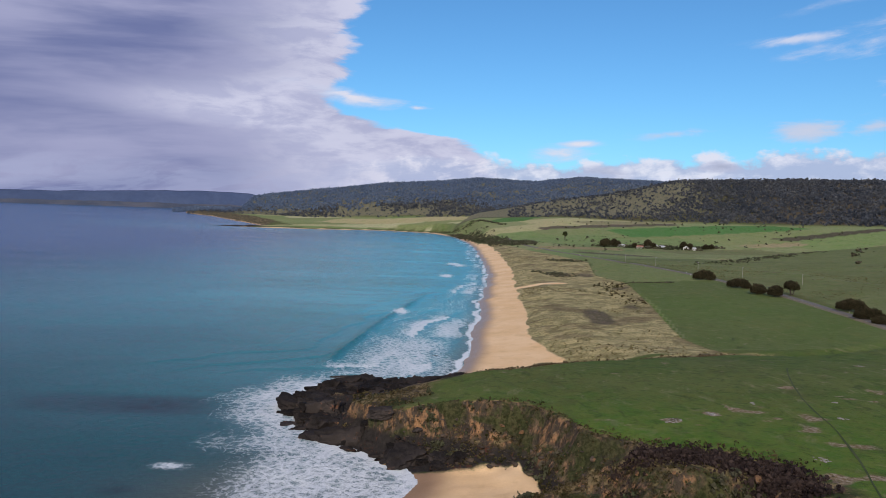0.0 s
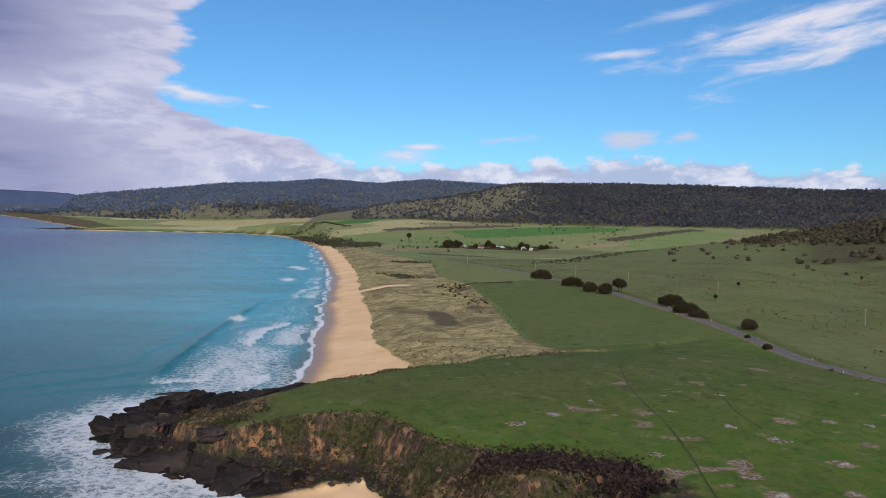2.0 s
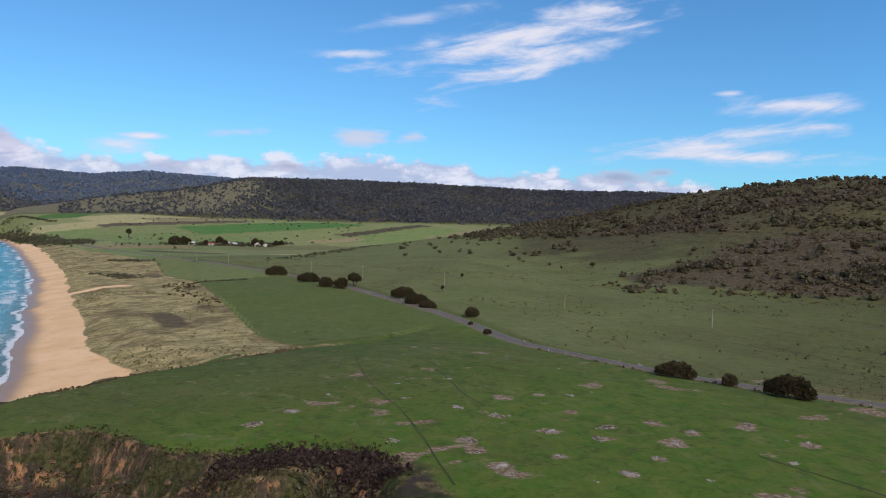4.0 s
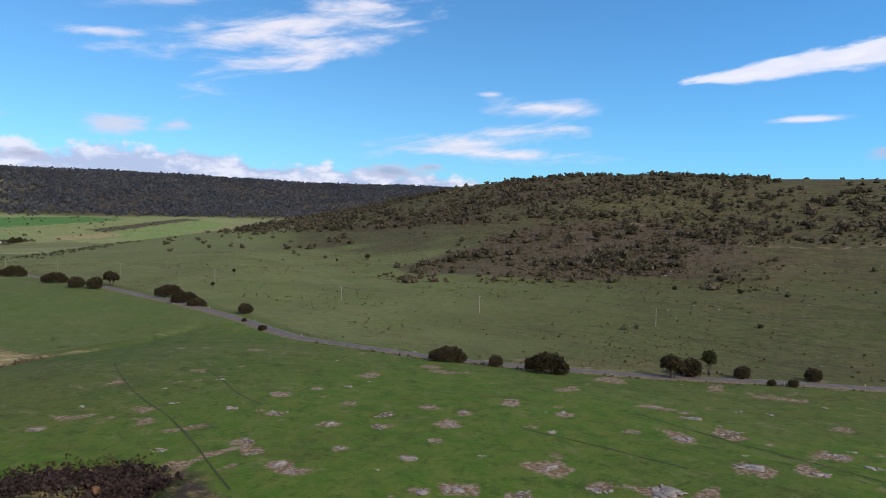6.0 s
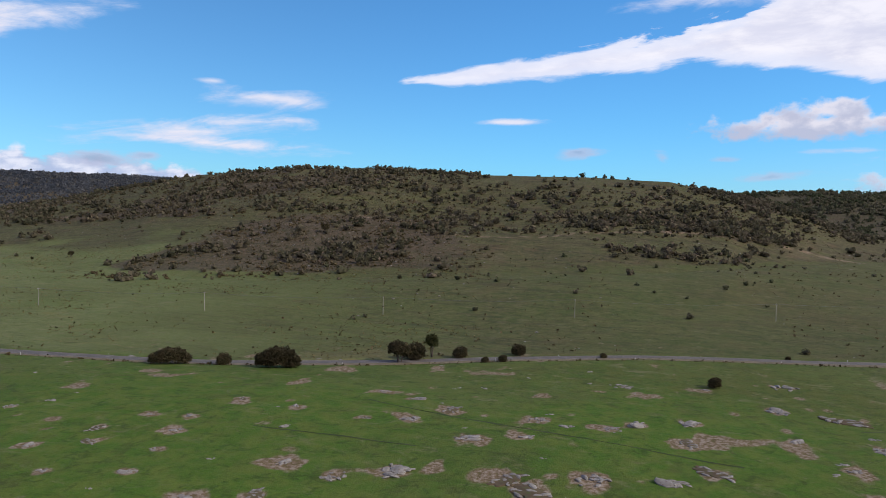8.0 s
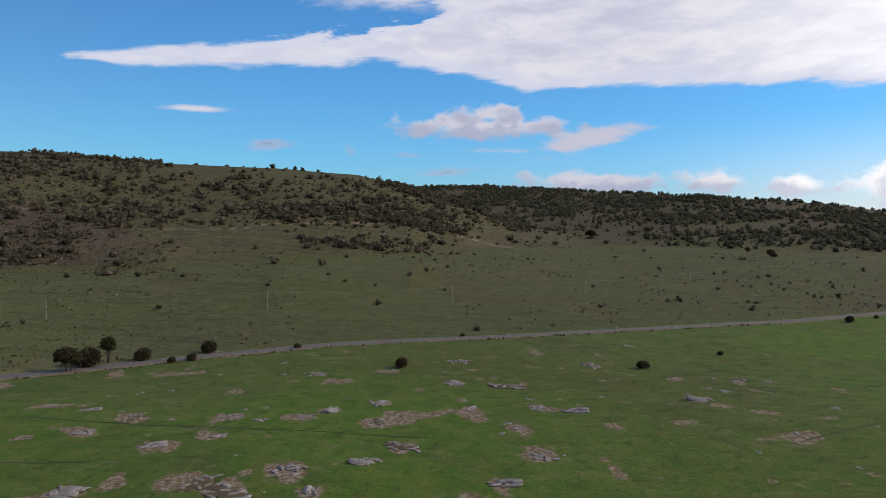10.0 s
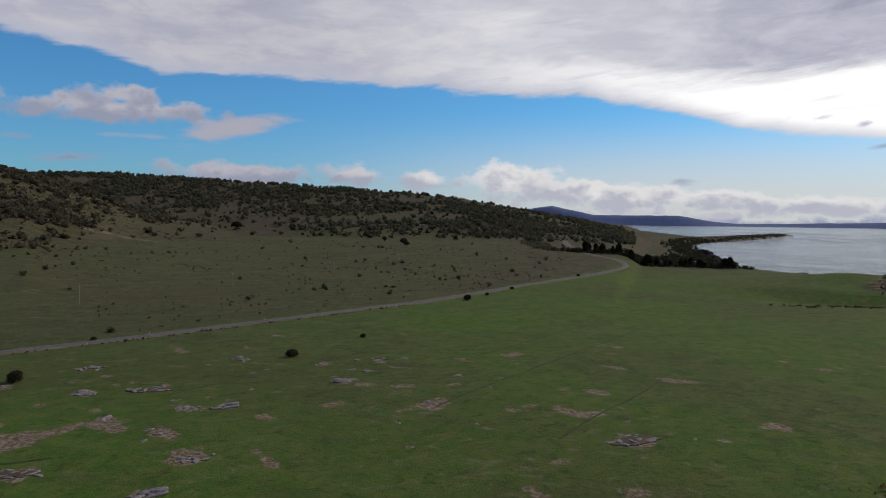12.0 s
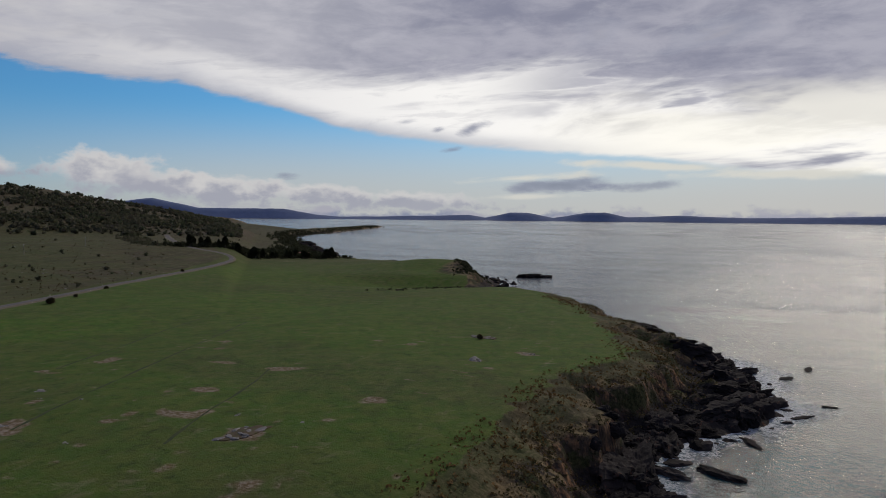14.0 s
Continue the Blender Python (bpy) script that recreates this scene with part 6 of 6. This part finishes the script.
TIP = [(8, 302), (-8, 287), (-28, 286), (-44, 276), (-54, 252), (-45, 228), (-26, 211), (-9, 198), (6, 194)]
strew_rocks("shore_rock", "dark wet angular shore rock in the surf", "headland shore rocks", TIP, -3, 6, 34, (1.0, 3.0), BASALT, 51, 0.6)
strew_rocks("shore_rock", "small dark rock awash beside the headland", "headland shore rocks", TIP, -10, 2, 45, (0.6, 2.2), BASALT, 52, 0.5)
scatter_rocks("cliff_rock", "ochre weathered block on the headland cliff", "headland cliff rocks", (-40, 80), (130, 250), 0.70, 0.93, 45, (0.5, 1.7), OCHRE, 53, 1.2, 1.0)
scatter_rocks("talus_rock", "brown fallen block below the headland cliff", "headland cliff rocks", (-40, 80), (130, 290), 0.35, 0.78, 120, (0.35, 1.3), BROWNROCK, 60, 0.9, 0.7)
scatter_ledges("ledge_rock", "dark tilted slab of the headland ledge", "headland shore rocks", (-70, 15), (190, 305), -0.1, 0.50, 260, (0.7, 4.6), BASALT, 61, 25, 14)
scatter_ledges("ledge_block", "massive black basalt block at the headland tip", "headland shore rocks", (-62, 5), (195, 300), 0.05, 0.44, 60, (3.0, 7.5), BASALT, 63, 20, 10)
scatter_rocks("ledge_boulder", "dark brown boulder on the headland ledge", "headland shore rocks", (-60, 15), (190, 290), 0.15, 0.72, 90, (0.5, 1.8), BROWNROCK, 65, 0.85)
strew_rocks("cove_rock", "dark tumbled rock at the top of the cove sand", "cove rocks", [(0, 196), (14, 191), (26, 184), (31, 173), (36, 160)], -5, 3, 80, (0.3, 1.2), BROWNROCK, 54)
NSHORE = [(10, -110), (22, -165), (29, -192), (20, -217), (2, -243), (-6, -272), (2, -308), (10, -346), (30, -370), (58, -412), (98, -472)]
strew_rocks("reef_rock", "black jagged rock on the northern shore", "northern shore rocks", NSHORE, -3, 8, 70, (1.2, 4.0), BASALT, 55, 0.6)
strew_rocks("reef_rock", "small black rock awash off the northern shore", "northern shore rocks", NSHORE, -16, 0, 45, (0.6, 2.4), BASALT, 56, 0.5)
scatter_rocks("cliff_rock", "brown weathered block on the northern cliff", "northern cliff rocks", (-10, 120), (-420, -90), 0.14, 0.50, 130, (0.6, 2.6), BASALT, 57, 1.2, 0.8)
scatter_ledges("reef_ledge", "black tilted slab of the northern ledge", "northern shore rocks", (-20, 120), (-430, -110), -0.1, 0.36, 280, (0.8, 5.0), BASALT, 62, 65, 14)
scatter_ledges("reef_block", "massive black block of the northern shore platform", "northern shore rocks", (-20, 70), (-400, -150), 0.04, 0.36, 70, (3.0, 8.0), BASALT, 64, 60, 10)
strew_rocks("point_rock", "dark rock below the northern point", "northern point rocks", [(196, -572), (214, -610), (228, -650), (252, -712), (300, -770)], -4, 16, 70, (1.2, 4.5), BASALT, 58)
strew_rocks("far_shore_rock", "dark rock along the distant shore", "distant shore rocks", [(470, -860), (600, -950), (714, -1074), (880, -1270), (1061, -1500)], -6, 22, 70, (4.0, 12.0), BASALT, 59)


def islet(x, y, rx, ry, h, turn, label):
    rng = random.Random(int(x * 7 + y))
    me = ledge_mesh(int(abs(x * 3 + y)), "islet")
    me.materials.append(BASALT)
    ob = new("islet", me)
    ob.matrix_basis = pose(x, y, -0.2 * h, 0, 0, turn) @ Matrix.Diagonal((rx, ry, h, 1))
    tagged(ob, label, "rock", "rocks in the bay")


islet(240, -776, 9.5, 7, 11.0, 20, "low black rock islet offshore in the bay")
islet(221, -786, 7.5, 5, 7.0, 35, "small black rock islet beside a larger one")
islet(-22, -353, 5.5, 2.2, 1.8, 80, "low black rock awash off the shore")
islet(-24, -282, 2.2, 1.2, 1.2, 10, "tiny black rock awash off the shore")
islet(-12, -327, 3.4, 2.4, 1.6, 60, "low black rock awash off the shore")
islet(-14, -262, 4.4, 2.0, 1.4, 40, "low black rock awash off the shore")
islet(23, -187, 6.0, 3.6, 3.6, 165, "long black rock ledge in the foam")
islet(9, -191, 5.6, 3.0, 3.0, 150, "black rock standing in the foam")
islet(2, -224, 4.4, 2.2, 2.2, 120, "low black rock in the foam")
islet(-42, 296, 3.6, 2.4, 1.9, 10, "dark rock standing off the headland tip")
islet(-27, 292, 4.6, 1.6, 1.2, 5, "low dark rock behind the headland tip")
islet(-3, 350, 2.2, 1.0, 0.8, 0, "small dark rock in the surf")


def outcrop(seed, stones, spread, soil):
    """A lichen-grey rock outcrop in the pasture: bare soil and slabs of stone."""
    rng = random.Random(seed)
    thing = tagged(new("rock_outcrop"), "pale lichen-covered rock outcrop with bare red soil" if soil else "pale lichen-covered rock slabs in green pasture", "rock", "rock outcrops in the pasture")
    if soil:
        bm = bmesh.new()
        n = 26
        rim = []
        mid = []
        for i in range(n):
            a = 2 * math.pi * i / n
            q = spread * (0.85 + 0.45 * noise.noise((math.cos(a) * 1.7 + seed, math.sin(a) * 1.7, seed * 3.1)) + 0.12 * rng.uniform(-1, 1))
            rim.append(bm.verts.new((q * 1.25 * math.cos(a), q * 0.75 * math.sin(a), -0.25)))
            mid.append(bm.verts.new((q * 1.05 * math.cos(a), q * 0.60 * math.sin(a), 0.14)))
        top = bm.verts.new((0, 0, 0.24))
        for i in range(n):
            bm.faces.new((rim[i], rim[(i + 1) % n], mid[(i + 1) % n], mid[i]))
            bm.faces.new((mid[i], mid[(i + 1) % n], top))
        part("bare_soil", bm, SOIL, thing, "bare red-brown soil")
    for k in range(stones):
        q = rng.uniform(0.2, 0.6) * (1.5 if k < 2 else 0.8)
        me = boulder_mesh(seed * 31 + k, 2, rng.uniform(0.32, 0.55), 12, "stone")
        ob = part("stone", me, LICHEN, thing)
        a, d = rng.uniform(0, 2 * math.pi), spread * rng.random() ** 0.7
        ob.matrix_basis = pose(d * 1.2 * math.cos(a), d * 0.62 * math.sin(a), 0.12, rng.uniform(-8, 8), rng.uniform(-8, 8), rng.uniform(0, 360)) @ Matrix.Diagonal((q * 1.35, q, q * 0.9, 1))
    return thing


def build_outcrops():
    rng = random.Random(77)
    kinds = [outcrop(301, 14, 1.9, False), outcrop(302, 11, 1.6, False), outcrop(303, 18, 2.4, False), outcrop(304, 8, 1.3, False), outcrop(305, 16, 2.6, True), outcrop(306, 4, 0.9, False)]
    groups = [[] for _ in kinds]
    for i, (x, y) in enumerate(SPOTS_SOUTH + SPOTS_NORTH):
        groups[(0, 1, 2, 4, 2, 1, 4, 3)[i * 3 % 8]].append((x, y, rng.uniform(1.0, 1.9) * (1.2 if y < 80 else 0.62)))
    for _ in range(60):
        x, y = rng.uniform(85, 270), rng.uniform(-130, 215)
        groups[rng.choice((3, 5, 5, 0, 1))].append((x, y, rng.uniform(0.5, 1.1)))
    for k, (thing, spots) in enumerate(zip(kinds, groups)):
        place(thing, spots, 80 + k)


build_outcrops()

# ---- farm ----


def farm_building(long, wide, high, rise, roof, label, windows=4):
    thing = tagged(new("farm_building"), label, "farm building", "farm buildings")
    a, b = long / 2, wide / 2
    bm = bmesh.new()
    lo = [bm.verts.new((x, y, -0.5)) for x, y in ((-a, -b), (a, -b), (a, b), (-a, b))]
    hi = [bm.verts.new((x, y, high)) for x, y in ((-a, -b), (a, -b), (a, b), (-a, b))]
    g = [bm.verts.new((-a, 0, high + rise)), bm.verts.new((a, 0, high + rise))]
    bm.faces.new((lo[0], lo[1], hi[1], hi[0]))
    bm.faces.new((lo[2], lo[3], hi[3], hi[2]))
    bm.faces.new((lo[1], lo[2], hi[2], g[1], hi[1]))
    bm.faces.new((lo[3], lo[0], hi[0], g[0], hi[3]))
    part("wall", bm, WALLWHITE, thing)
    for s in (-1, 1):
        bm = bmesh.new()
        slope = Vector((0, s * (b + 0.5), high - rise * 0.5 / b))
        top = Vector((0, 0, high + rise))
        vs = []
        for lift in (0.06, 0.22):
            for x in (-a - 0.4, a + 0.4):
                vs += [bm.verts.new((x, slope.y, slope.z + lift)), bm.verts.new((x, top.y, top.z + lift))]
        for f in ((0, 1, 3, 2), (4, 6, 7, 5), (0, 2, 6, 4), (0, 4, 5, 1), (2, 3, 7, 6), (1, 5, 7, 3)):
            bm.faces.new([vs[i] for i in f])
        bmesh.ops.recalc_face_normals(bm, faces=bm.faces)
        part("roof", bm, roof, thing)
    for k in range(windows):
        x = -a + long * (k + 0.6) / (windows + 0.2)
        bm = bmesh.new()
        box(bm, (x - 0.6, -b - 0.06, 1.0), (x + 0.6, -b + 0.02, 2.2))
        part("window", bm, PANE, thing)
    bm = bmesh.new()
    box(bm, (a * 0.1 - 0.5, -b - 0.05, 0.0), (a * 0.1 + 0.5, -b + 0.02, 2.1))
    part("door", bm, TIMBER, thing)
    return thing


def build_farm():
    for x, y, long, wide, high, rise, roof, turn, label in (
            (360, 1440, 16, 9, 3.4, 2.4, TIN, 12, "white farmhouse with a grey tin roof"), (386, 1402, 13, 8, 3.2, 2.0, RUST, -8, "small white cottage with a red roof"),
            (418, 1436, 24, 9, 3.6, 2.2, TIN, 4, "long white farm shed with a tin roof"), (432, 1412, 13, 9, 3.4, 2.2, TIN, 30, "white farm shed with a tin roof"),
            (474, 1390, 11, 8, 4.8, 2.6, TIN, -30, "tall white building at the farm"), (486, 1384, 8, 7, 3.6, 2.0, TIN, 20, "small white outbuilding with tin roof"),
            (556, -790, 14, 9, 3.4, 2.3, RUST, 40, "pale cottage half hidden behind pines")):
        b = farm_building(long, wide, high, rise, roof, label, 5 if long > 20 else 3)
        b.matrix_basis = settle(b, x, y, turn)


build_farm()

# ---- low cover ----


def strewn(name, label, spots_fn, count, sizes, seed, mat, flat=0.8, category="shrubs"):
    rng = np.random.default_rng(seed)
    x, y = spots_fn(rng, count)
    z = height_at(x, y)
    q = sizes[0] + (sizes[1] - sizes[0]) * rng.uniform(0, 1, len(x)) ** 1.8
    big = sizes[1] > 1.2
    v, f = sprigs(np.stack([x, y, z + q * flat * 0.5], -1), q, seed + 1, 20 if big else 5, 0.65 if big else 1.05, flat)
    me = flat_mesh(name, v, f, False)
    me.materials.append(mat)
    tagged(new(name, me), label, category, kind="stuff")


def along(line, width):
    def spots(rng, n):
        p = smooth_line(line, 0.5)
        i = rng.integers(0, len(p), n)
        return p[i, 0] + rng.normal(0, width, n), p[i, 1] + rng.normal(0, width, n)
    return spots


def on_cliffs(y_range, x_range, seed=301, low=-0.35):
    def spots(rng, n):
        x, y = rng.uniform(*x_range, n), rng.uniform(*y_range, n)
        _, cover, bare, *_ = terrain(x, y)
        dc, db = to_line(x, y, COAST), to_line(x, y, BRINK)
        up = dc / (dc + db)
        keep = (bare[1] > 0.5) & (cover[0] < 0.3) & (rng.uniform(0, 1, n) < ease(up, 0.30, 0.45) * np.maximum(ease(up, 0.94, 0.78), y < 0) * ((0.45 if seed == 301 else 0.0) + 0.75 * ease(rough2(x, y, 14, 3, seed), low, low + 0.4)))
        return x[keep], y[keep]
    return spots


def on_dunes(rng, n):
    x, y = rng.uniform(40, 190, n), 300 * (1300 / 300) ** rng.uniform(0, 1, n)
    _, cover, *_ = terrain(x, y)
    keep = (cover[1] > 0.6) & (cover[0] < 0.3) & (rng.uniform(0, 1, n) < 0.10 + 0.9 * ease(rough2(x, y, 60, 3, 311), 0.05, 0.4))
    return x[keep], y[keep]


def on_hillside(rng, n):
    az, r = rng.uniform(25, 135, n), np.sqrt(rng.uniform(260 ** 2, 1000 ** 2, n))
    x, y = HUB[0] + r * np.sin(np.radians(az)), HUB[1] + r * np.cos(np.radians(az))
    _, cover, *_, brush = terrain(x, y)
    keep = (cover[2] > 0.4) & (to_line(x, y, ROAD) > 9) & (rng.uniform(0, 1, n) < 0.10 + 0.85 * brush)
    return x[keep], y[keep]


strewn("headland_heath", "brown and olive heath on the headland cliff", on_cliffs((120, 250), (-30, 90)), 38000, (0.18, 0.6), 401, HEATH)
def hill_stones():
    rng = np.random.default_rng(441)
    x, y = on_hillside(rng, 9000)
    x, y = x[:1600], y[:1600]
    q = 0.25 + 0.75 * rng.random(len(x)) ** 3
    v, f = clumps(np.stack([x, y, height_at(x, y) + 0.1 * q], -1), q, 443, 1, 0.5, 0.25)
    me = flat_mesh("hill_stones", v, f, False)
    me.materials.append(LICHEN)
    tagged(new("hill_stones", me), "pale loose stones scattered over the hillside", "stones", kind="stuff")


hill_stones()
strewn("headland_shrubs", "dark green shrubs in the gullies of the headland", on_cliffs((125, 250), (-10, 90), 421, 0.05), 14000, (0.5, 1.6), 431, GUM, 0.75)
strewn("northern_shrubs", "dark green shrubs in the gullies of the northern cliffs", on_cliffs((-560, -90), (-10, 170), 423, 0.12), 16000, (0.3, 0.95), 433, GUM, 0.75)
strewn("northern_heath", "brown and olive heath on the northern cliffs", on_cliffs((-560, -90), (-10, 170)), 90000, (0.16, 0.55), 403, HEATH)
STRAW = mottled("dune_grass_blade", (0.150, 0.125, 0.055), (0.230, 0.185, 0.090), 0.08, 0.9, (0.095, 0.095, 0.036), 0.4, 0.1, 0.0, 0.8, spec=0.04, leafy=True)
strewn("dune_tussock", "straw-coloured tussock grass and low shrubs on the dunes", on_dunes, 12000, (0.25, 0.7), 405, STRAW, 0.5)
strewn("hill_tussock", "brown tussocks and bracken on the hillside", on_hillside, 42000, (0.35, 1.15), 407, BRACKEN, 0.55)


def on_meadow(rng, n):
    az, r = rng.uniform(14, 76, n), np.sqrt(rng.uniform(230 ** 2, 900 ** 2, n))
    x, y = HUB[0] + r * np.sin(np.radians(az)), HUB[1] + r * np.cos(np.radians(az))
    clump = ease(rough2(x, y * 0.5, 34, 4, 181), 0.0, 0.35)
    keep = inland(x, y, ROAD) & (to_line(x, y, ROAD) > 7) & (rng.uniform(0, 1, n) < 0.06 + 0.85 * clump)
    return x[keep], y[keep]


strewn("meadow_tussock", "straw-coloured tussocks scattered over the meadow beyond the road", on_meadow, 26000, (0.22, 0.75), 463, STRAW, 0.5)
strewn("meadow_rushes", "dark green rushes in patches on the meadow", lambda rng, n: on_meadow(rng, n), 7000, (0.25, 0.8), 465, HEATH, 0.55)
TUSSOCK = mottled("brown_tussock_blade", (0.130, 0.085, 0.036), (0.200, 0.130, 0.060), 0.1, 0.9, (0.080, 0.072, 0.030), 0.4, 0.1, 0.0, 0.9, spec=0.04, leafy=True)


def on_brow(rng, n):
    x, y = rng.uniform(20, 140, n), rng.uniform(-480, -50, n)
    up, between = coast_share(x, y)
    back = inland(x, y, BRINK) * ease(to_line(x, y, BRINK) + 4 * rough2(x, y, 15, 3, 173), 9, 1)
    keep = rng.uniform(0, 1, n) < np.maximum(between * ease(up, 0.56, 0.72), 0.8 * back) * ease(rough2(x, y, 20, 3, 171), -0.5, 0.1)
    return x[keep], y[keep]


strewn("brow_tussock", "orange-brown tussock grass on the brow of the northern cliffs", on_brow, 26000, (0.22, 0.62), 461, TUSSOCK, 0.7)
strewn("dune_scrub", "dark green coastal scrub behind the beach", along([(40, 2330), (70, 2100), (96, 1840), (118, 1680), (136, 1520), (165, 1480), (190, 1530), (130, 1600)], 12), 1500, (1.5, 5.0), 409, GUM)
strewn("dune_scrub", "dark green scrub patches on the dunes", along([(112, 800), (124, 756), (140, 738), (118, 770)], 6), 150, (0.8, 2.2), 411, GUM, 0.6)
strewn("dune_thicket", "brown shrubs along the inland edge of the dunes", along([(166, 640), (151, 606), (146, 640), (150, 670), (140, 560), (138, 500)], 6), 150, (0.4, 1.5), 449, HEATH, 0.6)
strewn("field_edge_hedge", "low dark hedge between two cropped fields", along([(160, 634), (177, 632), (190, 627), (204, 630)], 1.0), 90, (0.5, 1.3), 451, GUM, 0.7)
strewn("dune_scrub", "dark green scrub patches on the dunes", along([(150, 990), (170, 960), (176, 940)], 6), 120, (0.8, 2.4), 413, GUM, 0.6)
strewn("field_hedge", "scattered dark shrubs along a stony rise", along([(330, 880), (397, 969), (489, 1089), (618, 1265), (700, 1290)], 14), 260, (0.9, 2.6), 415, GUM, 0.6)
strewn("gully_scrub", "low dark shrubs along the dip in the pasture", along([(262, -452), (248, -456), (232, -476), (205, -500), (190, -520), (215, -540)], 6), 140, (0.4, 1.5), 447, GUM, 0.6)
strewn("field_hedge", "long dark hedge across the far flats", along([(-20, 2660), (80, 2352), (168, 2053)], 5), 220, (2.0, 4.0), 417, GUM, 0.7)
strewn("shore_scrub", "dense dark scrub round the shelter pines above the shore", along([(660, -655), (640, -690), (606, -720), (575, -750), (545, -775), (505, -795), (560, -800), (620, -840), (700, -960), (640, -760)], 11), 1500, (1.2, 4.5), 423, PINE, 0.9)
strewn("spit_scrub", "low dark scrub along the distant northern spit", along([(700, -1010), (880, -1230), (1070, -1470), (1350, -1830), (1500, -2120), (1590, -2340), (1590, -2850)], 22), 1500, (2.0, 5.0), 453, PINE, 0.8)
strewn("shore_scrub", "dark scrub along the road bend", along([(660, -640), (700, -650), (760, -690), (840, -760)], 9), 260, (1.2, 3.2), 425, GUM, 0.8)
strewn("farm_shelter_belt", "dark shelter trees round the farm buildings", along([(300, 1430), (345, 1438), (375, 1450), (410, 1455), (470, 1430), (515, 1420), (580, 1440), (340, 1405), (395, 1396), (455, 1385), (500, 1378)], 9), 460, (1.2, 4.6), 427, GUM, 0.9)
strewn("paddock_trees", "single dark trees scattered over the far paddocks", along([(180, 1330), (260, 1590), (420, 1650), (560, 1500), (760, 1560), (900, 1700), (640, 1850), (300, 2000)], 70), 150, (1.5, 4.0), 429, GUM, 0.9)
strewn("point_scrub", "dark scrub on the crest of the northern point", along([(258, -625), (262, -645), (266, -665), (272, -690), (290, -712), (254, -640)], 7), 420, (0.6, 2.2), 445, PINE, 0.7)
strewn("creek_scrub", "brown scrub along the creek bank", along([(2, 243), (20, 249), (46, 267), (70, 279), (104, 298), (126, 313)], 2.6), 900, (0.25, 0.8), 419, BRACKEN, 0.6)
strewn("verge_scrub", "low dark scrub along the edge of the road", lambda rng, n: (lambda p, i, o: (p[i, 0] - 6.2 - o, p[i, 1] - 2.0 + rng.normal(0, 0.5, n)))(smooth_line(ROAD[10:22], 0.5), (rng.integers(0, 60, n) * 17 + rng.integers(0, 14, n)) % len(smooth_line(ROAD[10:22], 0.5)), rng.uniform(0, 1.4, n)), 420, (0.25, 0.75), 421, HEATH, 0.7)
ribbon("cattle_track", CREASE, (-0.24, 0.0, 0.24), (0.0, -0.03, 0.0), 1.0, DARKSOIL, 0.07, "narrow trodden cattle track across the pasture", "track", 0.2, 7)
ribbon("cattle_track_upper", [(138, 218), (133, 200), (126, 184), (124, 170)], (-0.3, 0.0, 0.3), (0.0, -0.03, 0.0), 1.0, DARKSOIL, 0.06, "faint trodden cattle track across the pasture", "track", 0.15, 8)
# The first line is a vehicle track along the hillside.
for line, width in (([(343, 216), (353, 180), (365, 143), (374, 103), (376, 53), (390, 10)], 0.5), ([(192, 91), (185, 72), (180, 45), (174, 19), (167, -8)], 0.30), ([(154, 105), (154, 87), (154, 62)], 0.28), ([(208, -148), (226, -189), (253, -246), (269, -300)], 0.4), ([(212, -41), (226, -80), (250, -139)], 0.3),
                    ([(155, -96), (166, -122), (181, -159), (207, -218), (232, -272)], 0.4), ([(116, -102), (126, -127), (131, -145), (144, -175)], 0.35), ([(300, -428), (291, -430), (261, -435), (252, -436)], 0.9)):
    ribbon("drain_line", line, (-width, 0.0, width), (0.0, -0.03, 0.0), 1.0, DARKSOIL, 0.06, "faint dark drain or vehicle track across the pasture", "drain", 0.55, 9)
HEATHER = mottled("dead_bracken_stalks", (0.050, 0.036, 0.034), (0.085, 0.060, 0.052), 0.3, 0.9, (0.030, 0.026, 0.022), 0.4, 0.08, 0.0, 0.8, spec=0.04, leafy=True)
strewn("cliff_top_bracken", "dense purple-brown bracken at the cliff top above the cove", along([(44, 158), (52, 158), (60, 157), (67, 151), (74, 145), (73, 136), (66, 146)], 2.6), 2600, (0.3, 0.95), 455, HEATHER, 0.6)
strewn("cliff_top_tussock", "straw tussocks along the pasture edge above the cove", along([(14, 203), (24, 201), (31, 190), (36, 176), (45, 168), (60, 164), (72, 158), (80, 148)], 2.2), 500, (0.2, 0.55), 457, HEATH, 0.7)
